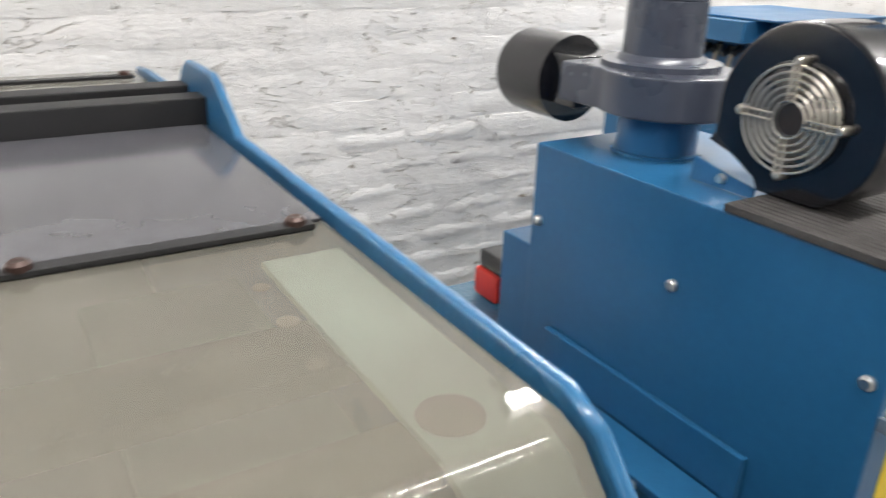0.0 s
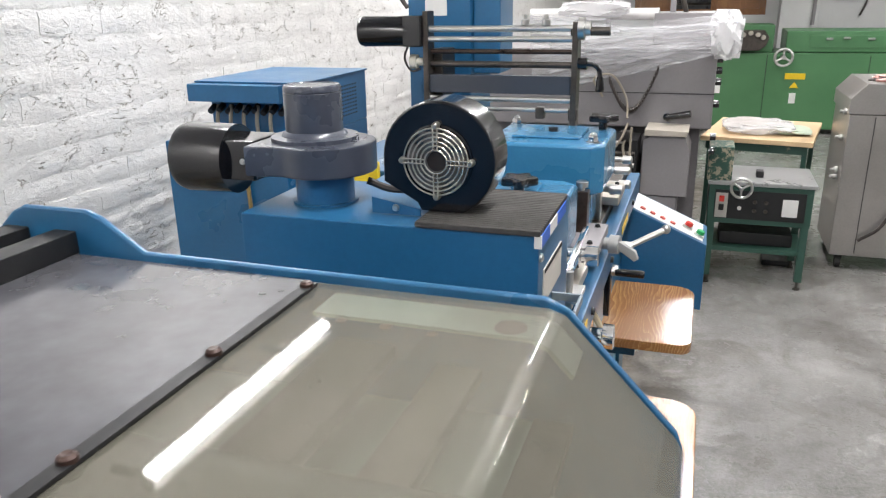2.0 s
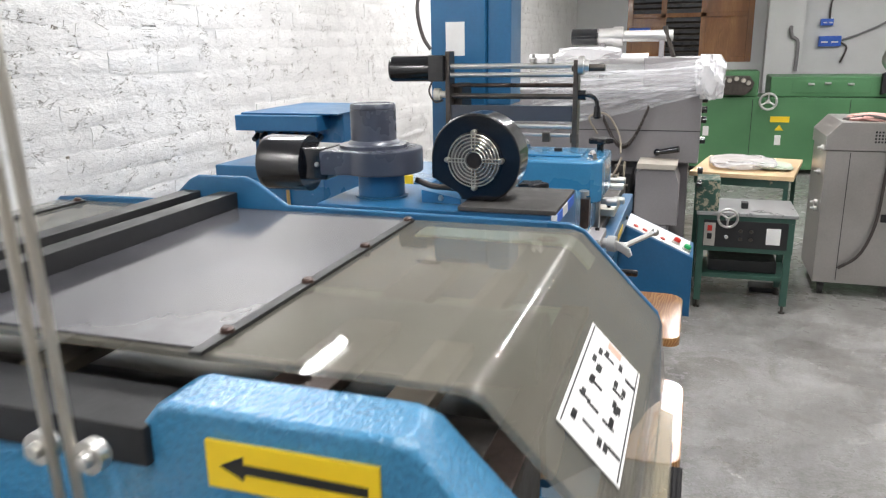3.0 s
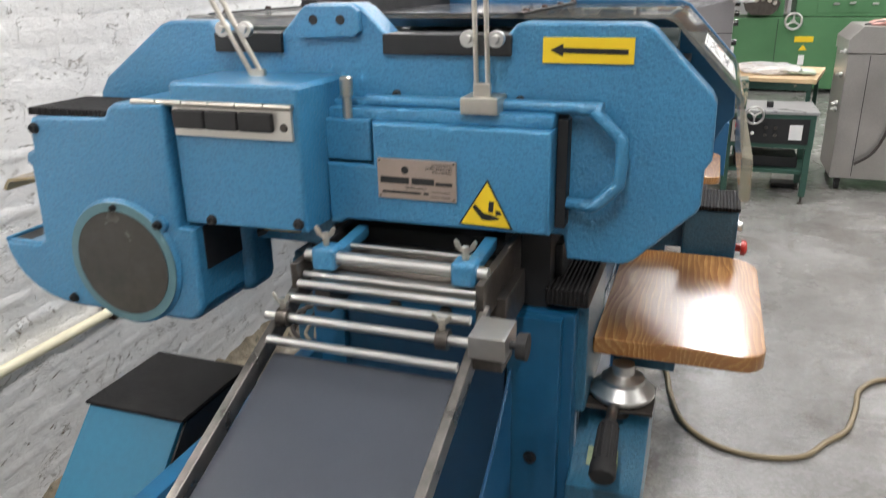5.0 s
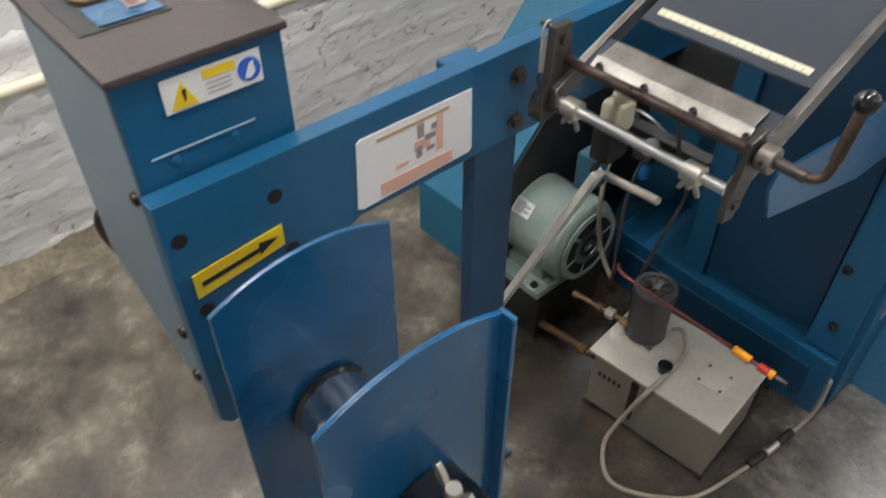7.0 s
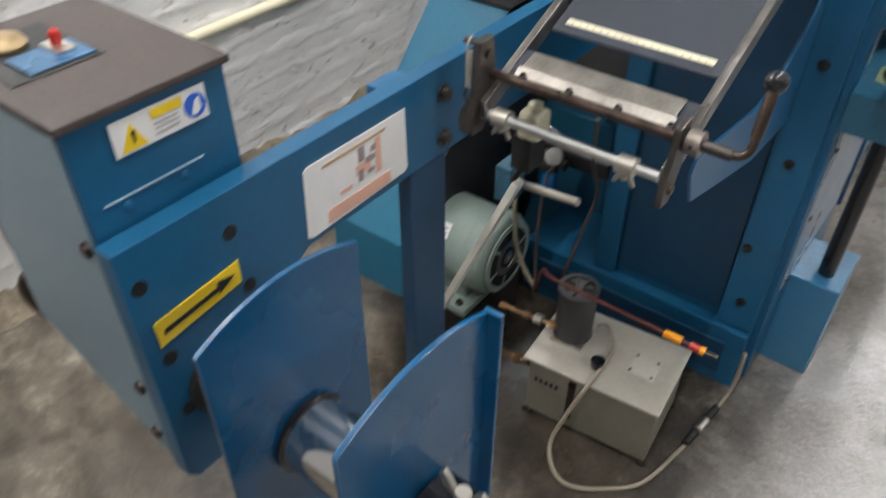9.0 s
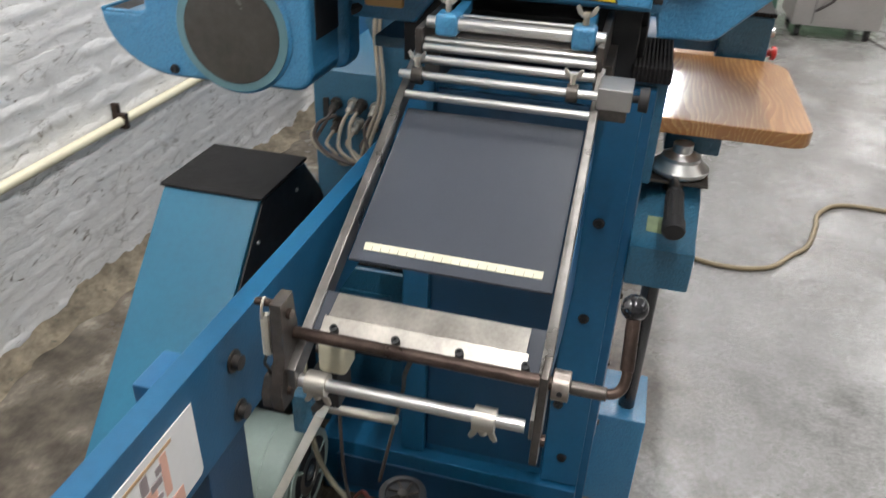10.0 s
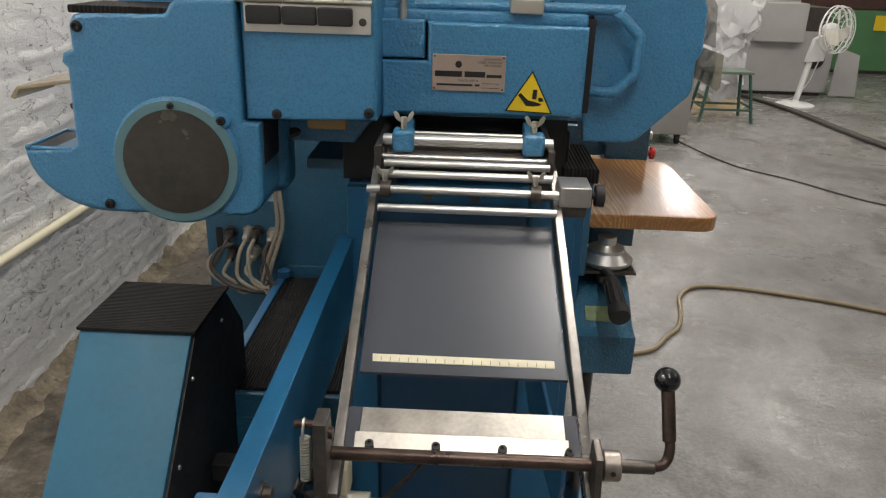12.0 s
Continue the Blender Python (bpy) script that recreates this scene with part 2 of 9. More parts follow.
def concrete():
    m, nt, bsdf = nodes_of("worn_concrete")
    co = nt.nodes.new("ShaderNodeTexCoord").outputs["Object"]
    big = node(nt, "ShaderNodeTexNoise", Scale=0.9, Detail=8.0, Roughness=0.62, Distortion=0.4)
    mid = node(nt, "ShaderNodeTexNoise", Scale=5.5, Detail=8.0, Roughness=0.7)
    fine = node(nt, "ShaderNodeTexNoise", Scale=70.0, Detail=4.0, Roughness=0.7)
    spots = node(nt, "ShaderNodeTexVoronoi", Scale=17.0)
    for n in (big, mid, fine, spots):
        nt.links.new(co, n.inputs["Vector"])
    a = node(nt, "ShaderNodeMath")
    a.operation = "MULTIPLY_ADD"
    nt.links.new(mid.outputs["Fac"], a.inputs[0])
    a.inputs[1].default_value = 0.6
    nt.links.new(big.outputs["Fac"], a.inputs[2])
    a2 = node(nt, "ShaderNodeMath")
    a2.operation = "MULTIPLY_ADD"
    nt.links.new(fine.outputs["Fac"], a2.inputs[0])
    a2.inputs[1].default_value = 0.46
    nt.links.new(a.outputs[0], a2.inputs[2])
    halve = node(nt, "ShaderNodeMath")
    halve.operation = "MULTIPLY"
    nt.links.new(a2.outputs[0], halve.inputs[0])
    halve.inputs[1].default_value = 0.5
    c = ramp(nt, halve.outputs[0], [(0.30, (0.052, 0.048, 0.044)), (0.41, (0.122, 0.116, 0.108)), (0.475, (0.194, 0.187, 0.177)), (0.53, (0.256, 0.249, 0.238)), (0.60, (0.360, 0.352, 0.340))])
    chips = ramp(nt, spots.outputs["Distance"], [(0.03, grey(1)), (0.055, grey(0))])
    mix = nt.nodes.new("ShaderNodeMix")
    mix.data_type = "RGBA"
    gate = node(nt, "ShaderNodeMath")
    gate.operation = "MULTIPLY"
    nt.links.new(chips, gate.inputs[0])
    nt.links.new(ramp(nt, mid.outputs["Fac"], [(0.46, grey(0)), (0.53, grey(0.75))]), gate.inputs[1])
    nt.links.new(gate.outputs[0], mix.inputs["Factor"])
    nt.links.new(c, mix.inputs["A"])
    mix.inputs["B"].default_value = (0.045, 0.042, 0.038, 1)
    # oily dirt along the wall side, reaching under the machine as painted shade
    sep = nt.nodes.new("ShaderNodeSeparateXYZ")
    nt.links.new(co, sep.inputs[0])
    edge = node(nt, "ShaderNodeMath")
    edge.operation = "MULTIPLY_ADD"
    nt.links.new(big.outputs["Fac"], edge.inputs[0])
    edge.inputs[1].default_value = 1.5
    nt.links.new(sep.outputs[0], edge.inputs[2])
    dirt_shade = ramp(nt, edge.outputs[0], [(0.35, grey(0.88)), (0.85, grey(0))])
    grime_shade = nt.nodes.new("ShaderNodeMix")
    grime_shade.data_type = "RGBA"
    nt.links.new(dirt_shade, grime_shade.inputs["Factor"])
    nt.links.new(mix.outputs["Result"], grime_shade.inputs["A"])
    nt.links.new(ramp(nt, mid.outputs["Fac"], [(0.36, (0.030, 0.024, 0.017)), (0.48, (0.098, 0.079, 0.055)), (0.57, (0.165, 0.138, 0.103)), (0.64, (0.31, 0.275, 0.215))]), grime_shade.inputs["B"])
    # darker worn patches with scuffs
    worn_ = node(nt, "ShaderNodeTexNoise", Scale=2.6, Detail=9.0, Roughness=0.72, Distortion=0.9)
    nt.links.new(co, worn_.inputs["Vector"])
    scuff = nt.nodes.new("ShaderNodeMix")
    scuff.data_type, scuff.blend_type = "RGBA", "MULTIPLY"
    nt.links.new(ramp(nt, worn_.outputs["Fac"], [(0.50, grey(0)), (0.575, grey(0.5)), (0.66, grey(0.85))]), scuff.inputs["Factor"])
    nt.links.new(grime_shade.outputs["Result"], scuff.inputs["A"])
    scuff.inputs["B"].default_value = (0.54, 0.51, 0.47, 1)
    # oil leaked from the motor and the tank, with shade under them painted in
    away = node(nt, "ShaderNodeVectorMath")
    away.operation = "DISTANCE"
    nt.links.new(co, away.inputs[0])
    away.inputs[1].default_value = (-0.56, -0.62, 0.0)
    spill_shade = node(nt, "ShaderNodeMath")
    spill_shade.operation = "MULTIPLY_ADD"
    nt.links.new(mid.outputs["Fac"], spill_shade.inputs[0])
    spill_shade.inputs[1].default_value = 0.55
    nt.links.new(away.outputs["Value"], spill_shade.inputs[2])
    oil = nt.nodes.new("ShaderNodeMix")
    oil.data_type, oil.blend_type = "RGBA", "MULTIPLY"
    nt.links.new(ramp(nt, spill_shade.outputs[0], [(0.60, grey(0.8)), (0.66, grey(0.45)), (0.80, grey(0))]), oil.inputs["Factor"])
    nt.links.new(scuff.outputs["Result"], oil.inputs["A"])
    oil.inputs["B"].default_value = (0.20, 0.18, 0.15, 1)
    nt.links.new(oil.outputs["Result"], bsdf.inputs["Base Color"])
    nt.links.new(ramp(nt, a.outputs[0], [(0.60, grey(0.50)), (0.88, grey(0.14))]), bsdf.inputs["Roughness"])
    b = node(nt, "ShaderNodeBump", Strength=0.6, Distance=0.005)
    nt.links.new(a2.outputs[0], b.inputs["Height"])
    nt.links.new(b.outputs["Normal"], bsdf.inputs["Normal"])
    return m


def whitewash(name, col, stain=(0.33, 0.27, 0.2)):
    """Thick lime paint on rough masonry, with pits, cracks and a few stains."""
    m, nt, bsdf = nodes_of(name)
    co = nt.nodes.new("ShaderNodeTexCoord").outputs["Object"]
    geo = nt.nodes.new("ShaderNodeNewGeometry").outputs["Position"]
    lumps = node(nt, "ShaderNodeTexNoise", Scale=17.0, Detail=9.0, Roughness=0.6, Distortion=0.5)
    pits = node(nt, "ShaderNodeTexNoise", Scale=24.0, Detail=6.0, Roughness=0.66, Distortion=1.6)
    wide = node(nt, "ShaderNodeTexNoise", Scale=2.2, Detail=6.0, Roughness=0.6)
    flatter = nt.nodes.new("ShaderNodeMapping")
    flatter.inputs["Scale"].default_value = (1.0, 0.6, 1.4)
    nt.links.new(geo, flatter.inputs["Vector"])
    nt.links.new(flatter.outputs[0], pits.inputs["Vector"])
    for n in (lumps, wide):
        nt.links.new(geo, n.inputs["Vector"])
    hole = ramp(nt, pits.outputs["Fac"], [(0.315, grey(1)), (0.355, grey(0))])
    seam = node(nt, "ShaderNodeTexNoise", Scale=13.0, Detail=5.0, Roughness=0.62, Distortion=0.8)
    gate = node(nt, "ShaderNodeTexNoise", Scale=10.0, Detail=3.0, Roughness=0.6)
    nt.links.new(flatter.outputs[0], seam.inputs["Vector"])
    nt.links.new(geo, gate.inputs["Vector"])
    line = ramp(nt, seam.outputs["Fac"], [(0.488, grey(0)), (0.498, grey(1)), (0.502, grey(1)), (0.512, grey(0))])
    cut = node(nt, "ShaderNodeMath")
    cut.operation = "MULTIPLY"
    nt.links.new(line, cut.inputs[0])
    nt.links.new(ramp(nt, gate.outputs["Fac"], [(0.53, grey(0)), (0.60, grey(0.8))]), cut.inputs[1])
    both = node(nt, "ShaderNodeMath")
    both.operation = "MAXIMUM"
    nt.links.new(hole, both.inputs[0])
    nt.links.new(cut.outputs[0], both.inputs[1])
    hole = both.outputs[0]
    base = ramp(nt, wide.outputs["Fac"], [(0.32, tuple(v * 0.9 for v in col)), (0.62, col)])
    mix = nt.nodes.new("ShaderNodeMix")
    mix.data_type = "RGBA"
    nt.links.new(hole, mix.inputs["Factor"])
    nt.links.new(base, mix.inputs["A"])
    mix.inputs["B"].default_value = (*stain, 1)
    nt.links.new(mix.outputs["Result"], bsdf.inputs["Base Color"])
    bsdf.inputs["Roughness"].default_value = 0.8
    grit = node(nt, "ShaderNodeTexNoise", Scale=62.0, Detail=5.0, Roughness=0.62, Distortion=0.7)
    nt.links.new(flatter.outputs[0], grit.inputs["Vector"])
    rough_ = node(nt, "ShaderNodeMath")
    rough_.operation = "MULTIPLY_ADD"
    nt.links.new(grit.outputs["Fac"], rough_.inputs[0])
    rough_.inputs[1].default_value = 0.55
    nt.links.new(lumps.outputs["Fac"], rough_.inputs[2])
    hsum = node(nt, "ShaderNodeMath")
    hsum.operation = "MULTIPLY_ADD"
    nt.links.new(hole, hsum.inputs[0])
    hsum.inputs[1].default_value = -0.6
    nt.links.new(rough_.outputs[0], hsum.inputs[2])
    b = node(nt, "ShaderNodeBump", Strength=1.0, Distance=0.0055)
    nt.links.new(hsum.outputs[0], b.inputs["Height"])
    nt.links.new(b.outputs["Normal"], bsdf.inputs["Normal"])
    return m


def clear_sheet(name, tint, opacity, rough=0.04, streak=(1.0, 1.0, 1.0), ior=1.5):
    """Thin plastic: lets part of the light straight through and mirrors the rest."""
    m, nt, bsdf = nodes_of(name)
    co = nt.nodes.new("ShaderNodeTexCoord").outputs["Object"]
    haze = node(nt, "ShaderNodeTexNoise", Scale=4.0, Detail=7.0, Roughness=0.65)
    pull = nt.nodes.new("ShaderNodeMapping")
    pull.inputs["Scale"].default_value = streak
    nt.links.new(co, pull.inputs["Vector"])
    nt.links.new(pull.outputs[0], haze.inputs["Vector"])
    span = 0.1 if streak[0] == 1.0 else 0.2
    nt.links.new(ramp(nt, haze.outputs["Fac"], [(0.35, grey(max(0, opacity - span))), (0.7, grey(min(1, opacity + span)))]), bsdf.inputs["Alpha"])
    bsdf.inputs["Base Color"].default_value = (*tint, 1)
    bsdf.inputs["Roughness"].default_value = rough
    bsdf.inputs["IOR"].default_value = ior
    return m


def glow(name, col, strength):
    m, nt, bsdf = nodes_of(name)
    bsdf.inputs["Base Color"].default_value = (*col, 1)
    bsdf.inputs["Emission Color"].default_value = (*col, 1)
    bsdf.inputs["Emission Strength"].default_value = strength
    return m


CAST = hammertone("hammered_blue_enamel", (0.043, 0.198, 0.362), 0.30)
INKCAST = surface("smooth_blue_enamel", (0.036, 0.175, 0.330), 0.26, var=0.12, scale=5.0, bump=0.0004, bscale=180, coat=0.3)
CAST2 = hammertone("hammered_teal_enamel", (0.020, 0.110, 0.188), 0.35)
SHEET = surface("blue_sheet_paint", (0.017, 0.108, 0.235), 0.34, var=0.15, scale=3.0, bump=0.0002, bscale=300, coat=0.1)
TEAL = surface("teal_blue_sheet_paint", (0.012, 0.135, 0.230), 0.58, var=0.15, scale=3.0, bump=0.0002, bscale=300, coat=0.05)
BEAM = surface("blue_stand_paint", (0.009, 0.092, 0.195), 0.38, var=0.15, scale=3.0, bump=0.0002, bscale=300, coat=0.05)
# sheet blue with shade put into the colour, for parts below and inside the press
SHADED_BLUE = surface("shaded_blue_sheet_paint", (0.008, 0.048, 0.108), 0.40, var=0.16, scale=3.5, bump=0.0003, bscale=260)
REEL = surface("dark_blue_gloss_paint", (0.004, 0.076, 0.185), 0.24, var=0.12, scale=4.0, coat=0.25)
STEEL = surface("bright_steel", (0.66, 0.65, 0.63), 0.33, metal=1.0, var=0.04, scale=8, grain=300, rvar=0.03)
SATIN = surface("satin_nickel_plate", (0.60, 0.565, 0.50), 0.4, metal=1.0, var=0.08, scale=12, bump=0.0001, rvar=0.1)
CHROME = surface("chrome", (0.75, 0.75, 0.75), 0.1, metal=1.0, var=0.05, rvar=0.04)
IRON = surface("oily_dark_iron", (0.10, 0.088, 0.078), 0.38, metal=0.8, var=0.35, scale=25, grain=160, bump=0.0002)
RUSTY = surface("browned_iron", (0.075, 0.052, 0.042), 0.34, metal=0.75, var=0.4, scale=40, grain=200, bump=0.0003)
BLACK = surface("black_enamel", (0.008, 0.008, 0.010), 0.13, var=0.3, scale=6, coat=0.4, rvar=0.04)
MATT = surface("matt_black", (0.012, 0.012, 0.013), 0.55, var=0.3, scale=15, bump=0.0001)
RUBBER = surface("black_rubber", (0.018, 0.017, 0.017), 0.7, var=0.3, scale=20)
RIBX = ribbed("ribbed_rubber_mat", (0.011, 0.010, 0.010), 0.0062, 0)
RIBY = ribbed("ribbed_rubber_mat_crosswise", (0.011, 0.010, 0.010), 0.0062, 1)
MATX = ribbed("worn_rubber_pad", (0.045, 0.042, 0.040), 0.009, 1)
SLATE = surface("slate_grey_plastic", (0.055, 0.062, 0.085), 0.28, var=0.12, scale=8, coat=0.4)
MACHINE_GREY = surface("machine_grey_paint", (0.24, 0.225, 0.23), 0.42, var=0.1, scale=2.5, wear=0.02, worn=(0.12, 0.11, 0.1))
STAINLESS = surface("brushed_stainless", (0.46, 0.44, 0.42), 0.38, metal=0.85, var=0.12, scale=3, rvar=0.08)
GREEN = surface("machine_green_paint", (0.075, 0.20, 0.085), 0.45, var=0.12, scale=2.5)
DARKGREEN = surface("dark_green_paint", (0.030, 0.085, 0.062), 0.45, var=0.15, scale=6, wear=0.06, worn=(0.30, 0.27, 0.20))
MOTOR = surface("grey_green_motor_paint", (0.24, 0.30, 0.27), 0.5, var=0.1, scale=10, bump=0.0003, bscale=160)
TRAY = surface("slate_coated_steel", (0.050, 0.056, 0.070), 0.27, var=0.05, scale=3, grain=220, rvar=0.0, coat=0.3)
IVORY = surface("ivory_pipe_plastic", (0.72, 0.66, 0.48), 0.45, var=0.08, scale=8)
TAN = clear_sheet("amber_acrylic", (0.42, 0.32, 0.17), 0.8, 0.12)
COVER = clear_sheet("smoked_acrylic", (0.225, 0.212, 0.172), 0.48, 0.03, ior=1.70)
CLEARFLAP = clear_sheet("yellowed_clear_acrylic", (0.34, 0.30, 0.21), 0.55, 0.1)
FILM = clear_sheet("crumpled_clear_film", (0.80, 0.80, 0.82), 0.33, 0.10, (0.35, 6.0, 6.0))
WOOD = oak("varnished_oak", (0.64, 0.365, 0.130), (0.29, 0.125, 0.034), 1)
PLY = surface("plywood", (0.62, 0.45, 0.26), 0.5, var=0.15, scale=9)
DOORWOOD = oak("brown_window_wood", (0.42, 0.19, 0.055), (0.22, 0.085, 0.022), 2, 0.4)
YELLOW = surface("yellow_label", (0.80, 0.56, 0.015), 0.4, var=0.05)
INK = surface("black_print", (0.012, 0.012, 0.012), 0.5, var=0.1)
PAPER = surface("white_label", (0.78, 0.77, 0.75), 0.45, var=0.05, scale=15)
PEACH = surface("peach_print", (0.72, 0.42, 0.32), 0.5, var=0.1)
PINKRED = surface("red_print", (0.60, 0.10, 0.08), 0.5, var=0.1)
RED = surface("red_plastic", (0.55, 0.03, 0.02), 0.28, var=0.1)
GREENBTN = surface("green_plastic", (0.03, 0.40, 0.12), 0.3, var=0.1)
BLUEPRINT = surface("blue_print", (0.03, 0.12, 0.55), 0.45, var=0.1)
ORANGE = surface("orange_tape", (0.98, 0.36, 0.01), 0.4, var=0.1)
CABLE = surface("grey_beige_cable", (0.30, 0.26, 0.20), 0.5, var=0.15, scale=20)
DARKCABLE = surface("dark_cable", (0.05, 0.04, 0.035), 0.5, var=0.2, scale=20)
NAMEPLATE = surface("etched_nameplate", (0.52, 0.41, 0.34), 0.42, metal=0.7, var=0.08, scale=30, grain=300, rvar=0.06)
SMOKED = surface("dusty_smoked_glass", (0.045, 0.041, 0.035), 0.22, var=0.35, scale=9, grain=60, rvar=0.1)
GREYRING = surface("grey_blue_ring", (0.095, 0.19, 0.215), 0.42, var=0.08)
PLASTER = surface("white_plaster", (0.62, 0.62, 0.61), 0.8, var=0.06, scale=2, bump=0.001, bscale=30, wear=0.015, worn=(0.42, 0.40, 0.37))
BRICK = whitewash("whitewashed_brick", (0.80, 0.785, 0.765), (0.30, 0.26, 0.21))
JOINT = whitewash("whitewashed_mortar", (0.78, 0.765, 0.745), (0.26, 0.22, 0.17))
CRUMBLE = surface("crumbled_dirty_render", (0.36, 0.305, 0.225), 0.9, var=0.6, scale=12, grain=70, bump=0.008, bscale=45, wear=0.12, worn=(0.20, 0.195, 0.145))
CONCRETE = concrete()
TUBE = glow("lit_fluorescent_tube", (1.0, 0.97, 0.92), 14.0)
WHITEPLASTIC = surface("white_plastic", (0.74, 0.74, 0.72), 0.4, var=0.05)
CREAM = surface("cream_fan_blade", (0.72, 0.68, 0.58), 0.4, var=0.06)
PAPERTAPE = surface("yellowed_ruler_tape", (0.74, 0.69, 0.51), 0.5, var=0.16, scale=30)


# ---- structure ----
WX = -1.81
bm = bmesh.new()
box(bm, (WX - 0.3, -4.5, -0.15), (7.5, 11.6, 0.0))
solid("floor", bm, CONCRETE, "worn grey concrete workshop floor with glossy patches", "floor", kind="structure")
bm = bmesh.new()
box(bm, (WX - 0.24, -4.5, 0.0), (WX - 0.0024, 11.3, 3.6))
wall_west = solid("wall_west", bm, JOINT, "whitewashed rough brick wall beside the press", "wall", kind="structure")
bm = bmesh.new()
box(bm, (WX - 0.24, 11.32, 0.0), (-1.06, 11.56, 3.6))
box(bm, (-1.06, 11.32, 0.0), (0.70, 11.56, 1.32))
box(bm, (-1.06, 11.32, 2.62), (0.70, 11.56, 3.6))
box(bm, (0.70, 11.32, 0.0), (7.2, 11.56, 3.6))
solid("wall_north", bm, PLASTER, "white plastered end wall with a window opening", "wall", kind="structure")
# side wall, rear wall and ceiling are unseen, added to bounce the light
bm = bmesh.new()
box(bm, (7.2, -4.5, 0.0), (7.44, 11.56, 3.6))
solid("wall_east", bm, PLASTER, "unseen white plastered side wall, added to close the room", "wall", kind="structure")
bm = bmesh.new()
box(bm, (WX - 0.24, -4.74, 0.0), (7.44, -4.5, 3.6))
solid("wall_south", bm, PLASTER, "unseen white plastered wall behind, added to close the room", "wall", kind="structure")
bm = bmesh.new()
box(bm, (WX - 0.24, -4.74, 3.6), (7.44, 11.56, 3.8))
solid("ceiling", bm, PLASTER, "unseen plain white ceiling, added to close the room", "ceiling", kind="structure")
bm = bmesh.new()
box(bm, (0.86, 10.95, 0.0), (1.32, 11.318, 3.598), 0.006)
solid("pillar", bm, PLASTER, "white plastered wall pier beside the window", "pillar", kind="structure")

# fluorescent battens
def batten(x, y, z, label, power=TUBE_POWER, side=0.0, up=0.0):
    root = thing("fluorescent_batten", (x, y, z), label, "ceiling light", "fluorescent battens")
    bm = bmesh.new()
    box(bm, (x - 0.03, y - 0.63, z), (x + 0.03, y + 0.63, z + 0.05), 0.004)
    part("housing", bm, WHITEPLASTIC, root)
    bm = bmesh.new()
    rod(bm, (x, y - 0.6, z - 0.028), (x, y + 0.6, z - 0.028), 0.014)
    part("tube", bm, TUBE, root, "lit white glass tube")
    for s in (-0.615, 0.6):
        bm = bmesh.new()
        box(bm, (x - 0.018, y + s, z - 0.05), (x + 0.018, y + s + 0.015, z), 0.002)
        part("lamp_holder", bm, MATT, root)
    tube_lamp(x, y, z - 0.05, power, side)
    # added upward fill that brightens the ceiling; no second tube behind it
    if up > 0:
        tube_lamp(x, y, z + 0.07, up, 180)
        for s in (-0.5, 0.5):
            bm = bmesh.new()
            rod(bm, (x, y + s, z + 0.05), (x, y + s, 3.602), 0.003, seg=6)
            part("hanger", bm, IRON, root)
    return root


# batten at 1.78 known by its reflection; other two added to light the wall
for cy, pw, sd in ((-1.5, 80, 62), (1.78, 21, -18), (4.6, 24, -10)):
    b0 = batten(-1.55, cy, 2.66, "lit fluorescent batten on iron brackets by the brick wall, out of view", pw, sd)
    for yy in (cy - 0.48, cy + 0.48):
        bm = bmesh.new()
        box(bm, (WX - 0.01, yy - 0.012, 2.712), (-1.53, yy + 0.012, 2.73))
        part("bracket", bm, IRON, b0)
# unseen hanging battens: layout assumed from sheen, powers set for brightness
for x, y, pw, up in ((0.15, 0.5, 34, 10), (0.15, 3.4, 36, 42), (0.05, 6.3, 38, 42), (2.6, -0.8, 36, 10), (2.6, 4.6, 45, 42), (2.6, 8.6, 46, 42), (5.2, 5.0, 44, 30), (-0.2, -1.9, 28, 10)):
    batten(x, y, 3.05, "unseen fluorescent batten added below the workshop ceiling, place assumed", pw, 0.0, up)

# conduit along the brick wall
bm = bmesh.new()
rod(bm, (-1.785, -3.2, 0.505), (-1.785, 3.2, 0.505), 0.016, seg=12)
pipe = solid("conduit_pipe", bm, IVORY, "ivory plastic conduit pipe clipped along the brick wall", "pipe")
for yy in (-2.0, -0.8, 0.36, 1.5, 2.6):
    bm = bmesh.new()
    box(bm, (WX - 0.005, yy - 0.01, 0.48), (-1.766, yy + 0.01, 0.53), 0.003)
    box(bm, (WX - 0.005, yy - 0.008, 0.53), (-1.79, yy + 0.008, 0.56), 0.002)
    part("pipe_clip", bm, RUSTY, pipe, "rusty iron pipe clip")


# ---- printing head (near unit) ----
head = thing("printing_press", (-0.45, -0.2, 0.0), "blue hammered label press head on a tall pedestal", "printing press")
PLATE = [(-0.974, 1.10), (-0.974, 1.320), (-0.957, 1.344), (-0.842, 1.424), (-0.825, 1.429), (-0.757, 1.429), (-0.740, 1.410), (-0.640, 1.410), (-0.603, 1.446), (-0.590, 1.452),
         (-0.522, 1.452), (-0.510, 1.446), (-0.476, 1.412), (-0.312, 1.409), (-0.298, 1.425), (-0.288, 1.428), (-0.142, 1.427), (-0.128, 1.421), (-0.054, 1.345), (-0.048, 1.333),
         (-0.047, 1.264), (-0.055, 1.252), (-0.055, 1.206), (-0.060, 1.195), (-0.134, 1.122), (-0.147, 1.116), (-0.222, 1.116), (-0.228, 1.150), (-0.56, 1.150), (-0.60, 1.10)]
bm = bmesh.new()
prism(bm, PLATE, "y", -0.385, -0.335, 0.005, 3)
end_plate = part("end_plate", bm, CAST, head)
